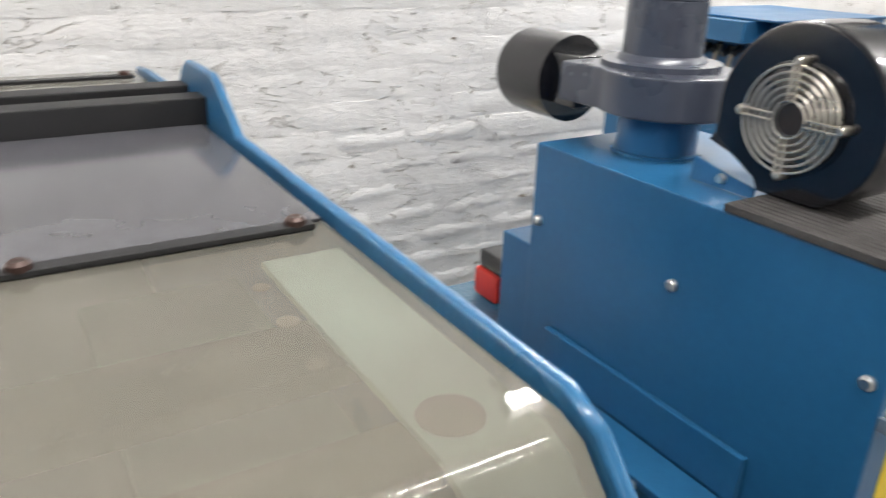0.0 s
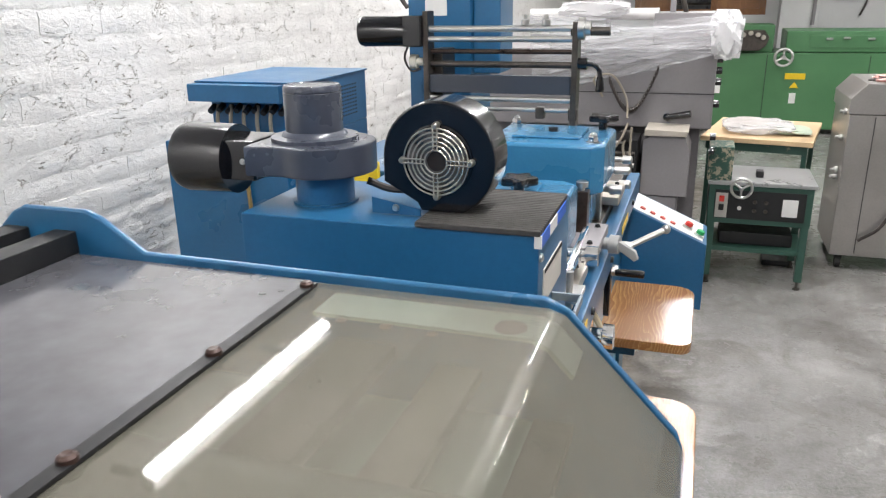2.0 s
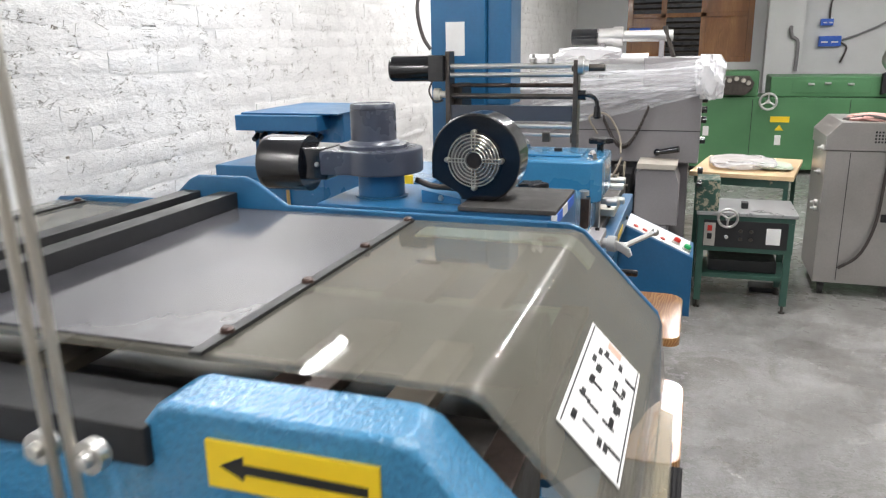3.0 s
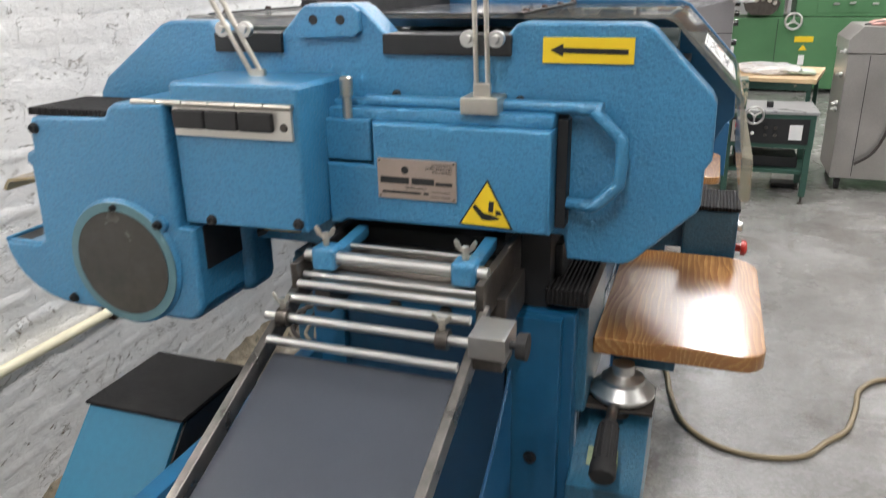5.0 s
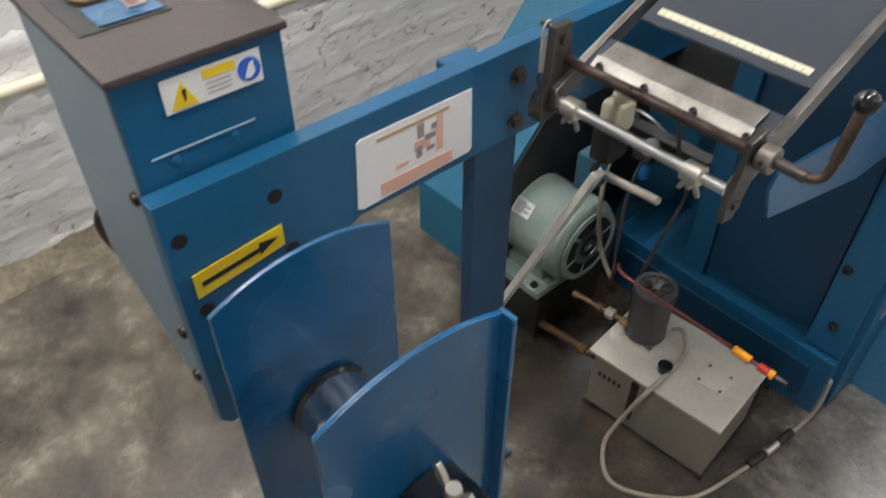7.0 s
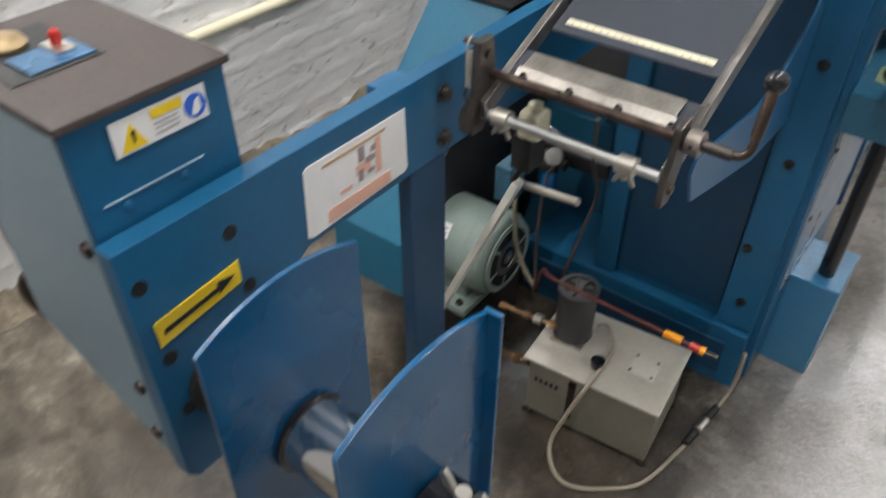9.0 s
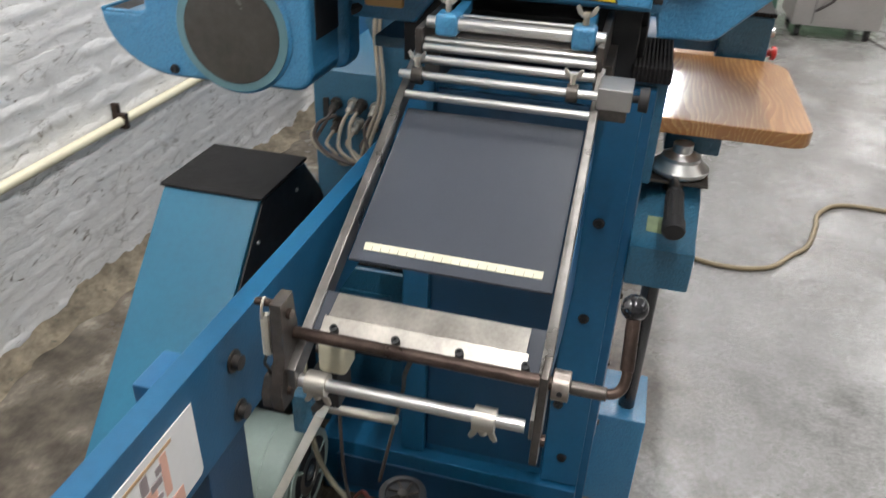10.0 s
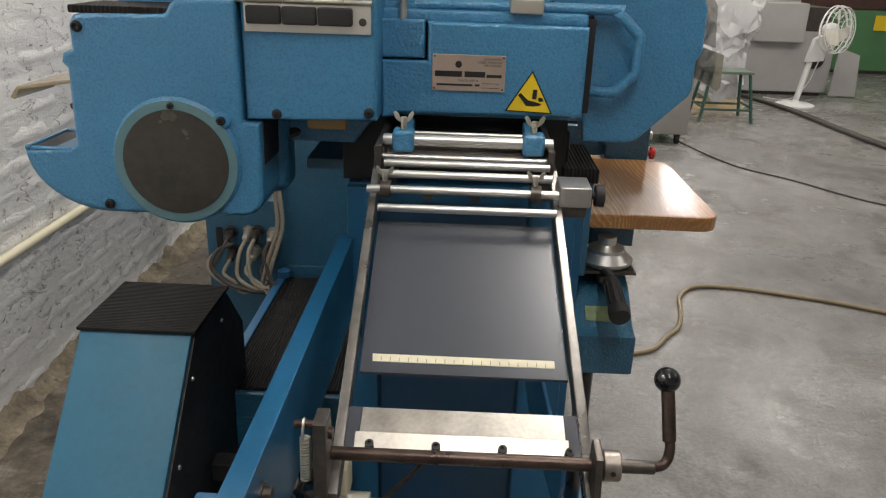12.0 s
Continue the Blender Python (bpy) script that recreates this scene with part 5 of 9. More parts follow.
for y, z, w, h in ((-1.190, 0.875, 0.010, 0.020), (-1.178, 0.868, 0.016, 0.008), (-1.192, 0.848, 0.008, 0.016), (-1.176, 0.852, 0.012, 0.006), (-1.168, 0.880, 0.008, 0.008)):
    box(bm, (-0.6002, y, z), (-0.5990, y + w, z + h))
part("dark_print", bm, surface("faded_black_print", (0.30, 0.25, 0.25), 0.5), sign)
bm = bmesh.new()
box(bm, (-0.6002, -1.25, 0.897), (-0.5994, -1.14, 0.901))
part("sign_rule", bm, surface("ochre_print", (0.45, 0.30, 0.16), 0.5), sign)
# arrow label
bm = bmesh.new()
prism(bm, [(-1.494, 0.806), (-1.494, 0.839), (-1.384, 0.850), (-1.384, 0.820)], "x", -0.6015, -0.6002)
al = part("arrow_sticker", bm, YELLOW, beam, "yellow sticker with a black arrow")
bm = bmesh.new()
prism(bm, [(-1.486, 0.820), (-1.486, 0.826), (-1.415, 0.8335), (-1.415, 0.840), (-1.392, 0.836), (-1.415, 0.824), (-1.415, 0.828)], "x", -0.6004, -0.5994)
part("arrow", bm, INK, al)
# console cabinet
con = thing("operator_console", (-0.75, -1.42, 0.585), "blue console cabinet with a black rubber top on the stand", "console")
bm = bmesh.new()
prism(bm, [(-0.634, 0.59), (-0.634, 1.050), (-0.868, 1.050), (-0.874, 0.70)], "y", -1.505, -1.330, 0.003)
part("cabinet", bm, BEAM, con)
# paler end face: the wall's reflection is put into its colour
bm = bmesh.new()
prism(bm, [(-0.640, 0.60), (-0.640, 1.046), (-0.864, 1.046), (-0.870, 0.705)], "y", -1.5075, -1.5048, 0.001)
part("end_panel", bm, surface("wall_lit_grey_blue", (0.20, 0.285, 0.34), 0.4, var=0.1, scale=4), con, "end panel in grey-blue, the wall's reflection put into the colour")
bm = bmesh.new()
box(bm, (-0.874, -1.510, 1.050), (-0.628, -1.325, 1.059), 0.002)
part("rubber_top", bm, surface("scuffed_brown_rubber", (0.062, 0.048, 0.044), 0.65, var=0.35, scale=9, grain=120, bump=0.0003), con, "scuffed dark rubber top")
# black plate lies on the top and paints the shade of a recess
bm = bmesh.new()
box(bm, (-0.838, -1.492, 1.0592), (-0.722, -1.398, 1.0604), 0.0005)
part("recess_shade", bm, MATT, con, "flat black plate painting the shade of a recess in the rubber top")
bm = bmesh.new()
box(bm, (-0.776, -1.470, 1.0606), (-0.728, -1.403, 1.0625), 0.001)
part("switch_plate", bm, SHEET, con, "recessed blue switch plate")
bm = bmesh.new()
box(bm, (-0.780, -1.432, 1.0625), (-0.745, -1.412, 1.0650), 0.001)
part("switch_base", bm, SATIN, con)
bm = bmesh.new()
lathe(bm, (-0.765, -1.422, 1.064), (0.2, 0, 1), [(0, 0.005), (0.012, 0.006), (0.016, 0.004)], 12)
part("red_switch", bm, RED, con, "red toggle switch")
bm = bmesh.new()
lathe(bm, (-0.806, -1.452, 1.0604), (0, 0, 1), [(0, 0.020), (0.004, 0.021), (0.010, 0.017), (0.014, 0.008)], 18)
part("brass_cap", bm, surface("dull_brass", (0.35, 0.26, 0.14), 0.45, metal=0.7), con)
bm = bmesh.new()
box(bm, (-0.6335, -1.462, 1.005), (-0.6318, -1.358, 1.040), 0.0004)
lab = part("warning_label", bm, PAPER, con, "white label with warning triangle and blue disc")
bm = bmesh.new()
prism(bm, [(-1.456, 1.008), (-1.428, 1.008), (-1.442, 1.034)], "x", -0.6320, -0.6310)
box(bm, (-0.6320, -1.420, 1.028), (-0.6310, -1.386, 1.037))
part("yellow_print", bm, YELLOW, lab)
bm = bmesh.new()
lathe(bm, (-0.632, -1.372, 1.022), (1, 0, 0), [(0, 0.0125), (0.001, 0.0125)], 20)
part("blue_disc", bm, BLUEPRINT, lab)
bm = bmesh.new()
prism(bm, [(-1.378, 1.014), (-1.372, 1.028), (-1.367, 1.030), (-1.366, 1.018), (-1.372, 1.013)], "x", -0.6312, -0.6305)
part("glove_print", bm, PAPER, lab)
bm = bmesh.new()
for k in range(3):
    box(bm, (-0.6320, -1.418, 1.022 - k * 0.005), (-0.6312, -1.392, 1.0235 - k * 0.005))
part("label_lines", bm, surface("grey_print", (0.35, 0.33, 0.33), 0.5), lab)
bm = bmesh.new()
prism(bm, [(-1.442, 1.014), (-1.4405, 1.014), (-1.439, 1.026), (-1.4435, 1.026)], "x", -0.6312, -0.6305)
part("exclamation", bm, INK, lab)
# thin pale line along the step of the cabinet
bm = bmesh.new()
box(bm, (-0.6338, -1.488, 0.9645), (-0.6325, -1.375, 0.9665), 0.0003)
part("edge_strip", bm, surface("pale_edge_line", (0.30, 0.42, 0.50), 0.5), con)
for y in (-1.465, -1.40):
    bm = bmesh.new()
    lathe(bm, (-0.634, y, 0.956), (1, 0, 0), [(0, 0.0048), (0.0015, 0.0048), (0.0025, 0.003)], 12)
    part("screw", bm, SHEET, con)
for z in (0.92, 0.72, 0.64):
    bm = bmesh.new()
    lathe(bm, (-0.652, -1.505, z), (0, -1, 0), [(0, 0.009), (0.007, 0.008), (0.009, 0.004)], 12)
    part("side_bolt", bm, RUSTY, con)
bm = bmesh.new()
lathe(bm, (-0.887, -1.40, 0.800), (0, -1, 0), [(0, 0.040), (0.010, 0.045), (0.086, 0.045), (0.094, 0.040), (0.096, 0.030)], 28)
part("motor_housing", bm, IRON, con, "dark round motor housing")
bm = bmesh.new()
sweep(bm, [(-0.868, -1.485, 0.756), (-0.892, -1.497, 0.748), (-0.903, -1.503, 0.728), (-0.897, -1.503, 0.708), (-0.880, -1.497, 0.688), (-0.862, -1.485, 0.672)], 0.0075, 10, 5)
part("side_hose", bm, RUSTY, con)
# reels
reel = thing("rewind_reel", (-0.4, -1.43, 0.715), "dark blue reel flanges on a chrome rewind shaft", "reel")
CY, CZ, RR, HW = -1.431, 0.713, 0.219, 0.098


def flange(x, lip):
    a = math.acos(HW / RR)
    pts = [(CY + RR * math.cos(a + (math.pi - 2 * a) * k / 14), CZ + RR * math.sin(a + (math.pi - 2 * a) * k / 14)) for k in range(15)]
    pts += [(CY + RR * math.cos(math.pi + a + (math.pi - 2 * a) * k / 14), CZ + RR * math.sin(math.pi + a + (math.pi - 2 * a) * k / 14)) for k in range(15)]
    bm = bmesh.new()
    prism(bm, pts, "x", x - 0.003, x + 0.003, 0.0012)
    fl = part("flange", bm, REEL, reel, "dark blue straight-sided reel flange")
    if lip:
        zz = RR * math.sin(a)
        bm = bmesh.new()
        box(bm, (x - 0.003, CY + HW - 0.004, CZ - zz), (x + 0.017, CY + HW + 0.002, CZ + zz + 0.004), 0.002)
        part("lip", bm, REEL, fl)
    return fl


flange(-0.470, False)
flange(-0.310, True)
bm = bmesh.new()
lathe(bm, (-0.606, CY, CZ), (1, 0, 0), [(0, 0.05), (0.012, 0.05), (0.013, 0.034), (0.028, 0.034), (0.030, 0.022)], 28)
part("bearing", bm, IRON, reel)
bm = bmesh.new()
rod(bm, (-0.59, CY, CZ), (-0.20, CY, CZ), 0.0335, seg=32, round_=0.002)
part("shaft", bm, CHROME, reel, "polished chrome shaft")
bm = bmesh.new()
rod(bm, (-0.460, CY, CZ), (-0.314, CY, CZ), 0.0425, seg=40, round_=0.001)
part("hub_sleeve", bm, CHROME, reel, "bright steel sleeve between the flanges")
for x0, x1, r in ((-0.467, -0.459, 0.047), (-0.306, -0.252, 0.047)):
    bm = bmesh.new()
    rod(bm, (x0, CY, CZ), (x1, CY, CZ), r, seg=32, round_=0.002)
    part("collar", bm, BLACK, reel)
bm = bmesh.new()
rod(bm, (-0.252, CY, CZ), (-0.172, CY, CZ), 0.041, seg=32, round_=0.002)
en = part("end_sleeve", bm, CHROME, reel)
bm = bmesh.new()
rod(bm, (-0.172, CY, CZ), (-0.168, CY, CZ), 0.012)
part("centre_plug", bm, surface("copper_plug", (0.45, 0.22, 0.10), 0.4, metal=0.8), en)
wn = wing_nut(-0.262, CY, CZ + 0.050, reel, 1.7)

# ---- motor, pump and tank below the tray ----
mo = thing("drive_motor", (-0.87, -0.6, 0.0), "grey-green electric motor behind the stand leg", "motor")
bm = bmesh.new()
MY, MZ = -0.605, 0.262
lathe(bm, (-1.00, MY, MZ), (1, 0, 0), [(0, 0.070), (0.008, 0.092), (0.020, 0.098), (0.20, 0.098), (0.203, 0.102), (0.240, 0.102), (0.252, 0.096), (0.262, 0.080), (0.264, 0.030)], 40)
part("motor_body", bm, MOTOR, mo)
for r0, r1, mt in ((0.088, 0.074, MOTOR), (0.072, 0.048, MATT), (0.046, 0.030, SATIN), (0.028, 0.018, MATT), (0.016, 0.006, STEEL)):
    bm = bmesh.new()
    lathe(bm, (-0.738, MY, MZ), (1, 0, 0), [(0, r0), (0.004, r0), (0.0045, r1), (0.002, r1 - 0.002)], 32)
    part("end_ring", bm, mt, mo)
bm = bmesh.new()
box(bm, (-0.935, MY - 0.11, 0.128), (-0.775, MY + 0.11, 0.150), 0.004)
box(bm, (-0.91, MY - 0.07, 0.14), (-0.80, MY + 0.07, 0.20), 0.006)
part("motor_foot", bm, MOTOR, mo)
bm = bmesh.new()
box(bm, (-0.95, MY - 0.11, 0.0), (-0.77, MY + 0.12, 0.128), 0.003)
part("mount_base", bm, surface("oily_black_base", (0.020, 0.018, 0.016), 0.4, var=0.5, scale=12), mo)
tilt = pose(-0.872, MY - 0.0985 * 0.75, MZ + 0.0985 * 0.661, 48.6, 0, 0)
bm = bmesh.new()
box(bm, (-0.026, -0.018, -0.0015), (0.026, 0.018, 0.0015), 0.0004)
part("rating_plate", shifted(bm, tilt), PAPER, mo, "small printed rating plate")
bm = bmesh.new()
for k in range(5):
    box(bm, (-0.022, -0.014 + k * 0.006, 0.0015), (0.020 if k % 2 else 0.004, -0.011 + k * 0.006, 0.0020))
part("plate_lines", shifted(bm, tilt), INK, mo)
for y in (MY - 0.095, MY + 0.095):
    bm = bmesh.new()
    lathe(bm, (-0.80, y, 0.150), (0, 0, 1), [(0, 0.010), (0.006, 0.010), (0.0062, 0.005), (0.012, 0.005)], 6)
    part("foot_bolt", bm, IRON, mo)
bm = bmesh.new()
for k in range(6):
    a = 6.283 * k / 6 + 0.3
    rod(bm, (-0.7365, MY + 0.047 * math.cos(a), MZ + 0.047 * math.sin(a)), (-0.7365, MY + 0.075 * math.cos(a), MZ + 0.075 * math.sin(a)), 0.005, seg=6)
part("end_spokes", bm, MOTOR, mo)
# pale strip leaning from the leg
bm = bmesh.new()
box(bm, (-0.007, -0.012, 0.0), (0.007, 0.012, 0.675), 0.0008)
shifted(bm, pose(-0.872, -0.795, 0.003, 0, 22.8, 0))
solid("pale_strip", bm, surface("cream_enamel", (0.80, 0.78, 0.70), 0.4), "cream-painted steel stay leaning beside the motor", "stay")
# black wheel guard and air regulator
reg = thing("air_regulator", (-0.56, -0.80, 0.0), "air regulator with hoses and a blue filter bowl", "regulator")
bm = bmesh.new()
box(bm, (-0.66, -0.445, 0.66), (-0.385, -0.405, 0.70), 0.004)
part("wall_bar", bm, MATT, reg)
bm = bmesh.new()
lathe(bm, (-0.52, -0.46, 0.60), (0, 0, 1), [(0, 0.012), (0.004, 0.016), (0.05, 0.016), (0.052, 0.010)], 16)
part("filter_bowl", bm, surface("blue_plastic_bowl", (0.02, 0.20, 0.55), 0.25), reg, "translucent blue filter bowl")
bm = bmesh.new()
box(bm, (-0.545, -0.485, 0.652), (-0.495, -0.435, 0.69), 0.006)
rod(bm, (-0.56, -0.46, 0.67), (-0.48, -0.46, 0.67), 0.012)
part("valve_body", bm, IRON, reg)
bm = bmesh.new()
lathe(bm, (-0.50, -0.48, 0.70), (0.1, -1, 0.3), [(0, 0.020), (0.012, 0.020), (0.014, 0.017)], 18)
part("gauge", bm, surface("gauge_face", (0.35, 0.35, 0.33), 0.3), reg)
bm = bmesh.new()
box(bm, (-0.358, -0.890, 0.998), (-0.318, -0.850, 1.046), 0.008)
lathe(bm, (-0.338, -0.870, 1.046), (0, 0, 1), [(0, 0.012), (0.010, 0.012), (0.012, 0.008)], 14)
part("cream_valve", bm, IVORY, reg)
bm = bmesh.new()
sweep(bm, [(-0.55, -0.47, 0.74), (-0.545, -0.50, 0.78), (-0.50, -0.51, 0.785), (-0.47, -0.49, 0.755), (-0.46, -0.47, 0.735)], 0.003, 8, 4)
part("wire_hook", bm, STEEL, reg)
bm = bmesh.new()
box(bm, (-0.368, -0.885, 0.935), (-0.332, -0.835, 0.998), 0.004)
rod(bm, (-0.40, -0.820, 0.862), (-0.352, -0.860, 0.940), 0.006)
part("solenoid", bm, MATT, reg)
reg.matrix_basis = Matrix.Translation((-0.225, 0.03, -0.24)) @ reg.matrix_basis
bm = bmesh.new()
sweep(bm, [(-0.80, -0.45, 0.50), (-0.755, -0.56, 0.42), (-0.722, -0.60, 0.326), (-0.69, -0.61, 0.262), (-0.640, -0.63, 0.235)], 0.0055, 8, 5)
part("braided_hose", bm, surface("braided_tan_hose", (0.22, 0.20, 0.14), 0.6), reg, "tan braided hose")
for pts in ([(-0.72, -0.46, 0.44), (-0.675, -0.57, 0.49), (-0.668, -0.60, 0.42), (-0.661, -0.61, 0.30), (-0.640, -0.635, 0.24)], [(-0.44, -0.88, 0.85), (-0.50, -0.74, 0.68), (-0.546, -0.60, 0.522), (-0.565, -0.60, 0.42), (-0.585, -0.62, 0.30)]):
    bm = bmesh.new()
    sweep(bm, pts, 0.0035, 8, 5)
    part("hose", bm, DARKCABLE, reg)
bm = bmesh.new()
rod(bm, (-0.644, -0.752, 0.590), (-0.502, -0.773, 0.618), 0.0075)
part("cross_tube", bm, SATIN, reg)
bm = bmesh.new()
box(bm, (-0.662, -0.792, 0.565), (-0.628, -0.742, 0.640), 0.004)
part("tube_bracket", bm, CAST2, reg)

tank = thing("lubrication_tank", (-0.43, -0.68, 0.0), "small steel oil tank with a pump standing on the floor", "oil tank")
# tank sides in a darker colour than the lid
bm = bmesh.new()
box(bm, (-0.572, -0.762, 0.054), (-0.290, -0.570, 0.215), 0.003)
part("tank_body", bm, surface("darker_steel_paint", (0.27, 0.25, 0.20), 0.45, metal=0.3, var=0.2, scale=9, bump=0.0002), tank)
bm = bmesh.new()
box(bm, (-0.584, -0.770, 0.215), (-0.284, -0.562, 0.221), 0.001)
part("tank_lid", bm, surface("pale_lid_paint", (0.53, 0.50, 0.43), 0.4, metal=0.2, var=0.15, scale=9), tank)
for x in (-0.568, -0.294):
    for y in (-0.758, -0.576):
        bm = bmesh.new()
        box(bm, (x - 0.008, y - 0.008, 0.0465), (x + 0.008, y + 0.008, 0.060))
        part("foot", bm, IRON, tank)
bm = bmesh.new()
box(bm, (-0.385, -0.692, 0.2205), (-0.325, -0.632, 0.2235), 0.0006)
part("inspection_plate", bm, surface("bright_plate", (0.58, 0.55, 0.48), 0.5), tank)
for x in (-0.378, -0.332):
    for y in (-0.685, -0.639):
        bm = bmesh.new()
        lathe(bm, (x, y, 0.2232), (0, 0, 1), [(0, 0.0035), (0.002, 0.003)], 8)
        part("plate_screw", bm, IRON, tank)
bm = bmesh.new()
lathe(bm, (-0.440, -0.714, 0.221), (0, 0, 1), [(0, 0.012), (0.008, 0.012), (0.009, 0.015), (0.020, 0.015), (0.022, 0.011)], 18)
part("filler_cap", bm, BLACK, tank, "black filler cap")
bm = bmesh.new()
box(bm, (-0.560, -0.696, 0.221), (-0.486, -0.618, 0.229), 0.002)
part("pump_flange", bm, SATIN, tank, "bare steel pump flange")
bm = bmesh.new()
lathe(bm, (-0.523, -0.657, 0.229), (0, 0, 1), [(0, 0.041), (0.006, 0.043), (0.010, 0.041), (0.115, 0.041), (0.118, 0.044), (0.134, 0.044), (0.136, 0.041), (0.1362, 0.033), (0.131, 0.031), (0.131, 0.010)], 28)
part("pump", bm, surface("dark_grey_pump", (0.055, 0.055, 0.058), 0.42, metal=0.3), tank, "dark grey upright pump motor")
bm = bmesh.new()
for k in range(7):
    a = 6.283 * k / 7
    rod(bm, (-0.523 + 0.008 * math.cos(a), -0.657 + 0.008 * math.sin(a), 0.3625), (-0.523 + 0.029 * math.cos(a + 0.25), -0.657 + 0.029 * math.sin(a + 0.25), 0.3645), 0.0028, seg=6)
lathe(bm, (-0.523, -0.657, 0.360), (0, 0, 1), [(0, 0.010), (0.005, 0.010), (0.006, 0.007)], 14)
part("pump_fan", bm, IRON, tank, "bare metal fan under the pump's open top")
bm = bmesh.new()
for k in range(5):
    box(bm, (-0.556 + k * 0.012, -0.7635, 0.155), (-0.549 + k * 0.012, -0.7615, 0.167))
part("tank_marks", bm, INK, tank)
bm = bmesh.new()
box(bm, (-0.478, -0.766, 0.085), (-0.462, -0.760, 0.20), 0.001)
part("sight_glass", bm, RUSTY, tank)
bm = bmesh.new()
box(bm, (-0.572, -0.640, 0.245), (-0.550, -0.600, 0.300), 0.003)
part("pump_terminal", bm, MATT, tank)
tank.matrix_basis = Matrix.Translation((-0.281, -0.739, -0.046)) @ Matrix.Rotation(radians(5.5), 4, "Z") @ Matrix.Translation((0.284, 0.770, 0)) @ tank.matrix_basis
BRASS = surface("pipe_brass", (0.24, 0.145, 0.075), 0.4, metal=0.8)
bm = bmesh.new()
rod(bm, (-0.690, -0.697, 0.210), (-0.545, -0.680, 0.212), 0.0055, seg=12)
fitting = part("brass_fitting", bm, BRASS, tank)
for x, r, l in ((-0.690, 0.0075, 0.016), (-0.632, 0.010, 0.014), (-0.606, 0.012, 0.018), (-0.572, 0.010, 0.016)):
    bm = bmesh.new()
    lathe(bm, (x, -0.697 + (x + 0.690) * 0.117, 0.210 + (x + 0.690) * 0.014), (1, 0.117, 0.014), [(0, r), (l, r)], 6)
    part("union_nut", bm, SATIN if r > 0.011 else BRASS, fitting)
bm = bmesh.new()
sweep(bm, [(-0.578, -0.742, 0.135), (-0.62, -0.732, 0.115), (-0.655, -0.722, 0.098), (-0.72, -0.705, 0.065), (-0.79, -0.695, 0.038), (-0.868, -0.685, 0.012)], 0.0085, 10, 5)
hose = part("rubber_hose", bm, surface("brown_hose", (0.10, 0.052, 0.022), 0.5, var=0.4, scale=40), tank)
bm = bmesh.new()
lathe(bm, (-0.600, -0.738, 0.126), (-1, 0.25, -0.45), [(0, 0.011), (0.010, 0.011), (0.011, 0.0135), (0.020, 0.0135), (0.021, 0.010), (0.030, 0.010)], 12)
part("hose_clamp", bm, BRASS, hose)
bm = bmesh.new()
sweep(bm, [(-0.640, -0.640, 0.236), (-0.575, -0.735, 0.400), (-0.530, -0.778, 0.432), (-0.42, -0.777, 0.430), (-0.30, -0.775, 0.428), (-0.218, -0.774, 0.426)], 0.0034, 8, 4)
cop = part("copper_pipe", bm, surface("dark_red_pipe", (0.11, 0.022, 0.015), 0.4), tank)
for x0, x1, mt, r in ((-0.304, -0.272, ORANGE, 0.0075), (-0.257, -0.240, RED, 0.0072), (-0.239, -0.230, ORANGE, 0.0076), (-0.228, -0.208, IRON, 0.0045)):
    bm = bmesh.new()
    rod(bm, (x0, -0.775, 0.4275), (x1, -0.7745, 0.4268), r, seg=12)
    part("tape_band", bm, mt, cop)
bm = bmesh.new()
sweep(bm, [(-0.490, -0.615, 0.20), (-0.469, -0.607, 0.205), (-0.437, -0.640, 0.188), (-0.430, -0.715, 0.182), (-0.431, -0.765, 0.176), (-0.452, -0.792, 0.10), (-0.466, -0.818, 0.02), (-0.430, -0.862, 0.0052), (-0.387, -0.874, 0.0052), (-0.330, -0.842, 0.0052), (-0.268, -0.775, 0.0052), (-0.242, -0.66, 0.0052), (-0.232, -0.60, 0.0052), (-0.219, -0.468, 0.0052), (-0.212, -0.432, 0.05), (-0.215, -0.422, 0.13)], 0.0048, 8, 6)
cord = part("pump_cord", bm, CABLE, tank)
bm = bmesh.new()
for y0, y1, x0, x1 in ((-0.635, -0.585, -0.238, -0.231), (-0.545, -0.495, -0.227, -0.221)):
    bm = bmesh.new()
    rod(bm, (x0, y0, 0.011), (x1, y1, 0.011), 0.0085, seg=12, round_=0.002)
    part("cord_plug", bm, RUBBER, cord)
bm = bmesh.new()
rod(bm, (-0.231, -0.585, 0.011), (-0.227, -0.545, 0.011), 0.0105, seg=12, round_=0.002)
part("plug_body", bm, SATIN, cord)

# ---- belt guard and step box at the wall side ----
gd = thing("belt_guard", (-1.0, -0.4, 0.0), "blue sheet-metal belt guard with a ribbed rubber top", "belt guard")
bm = bmesh.new()
prism(bm, [(-0.400, 0.738), (-0.200, 0.738), (-0.105, 0.625), (-0.105, 0.175), (-0.786, 0.175), (-0.785, 0.325)], "x", -1.108, -0.902, 0.003)
part("guard_shell", bm, TEAL, gd)
bm = bmesh.new()
prism(bm, [(-0.394, 0.732), (-0.206, 0.732), (-0.112, 0.620), (-0.112, 0.185), (-0.776, 0.185), (-0.775, 0.325)], "x", -0.902, -0.897, 0.001)
part("black_side", bm, MATT, gd, "black side panel")
bm = bmesh.new()
box(bm, (-1.112, -0.408, 0.738), (-0.893, -0.198, 0.745), 0.002)
part("ribbed_top", bm, RIBY, gd, "black ribbed rubber top")
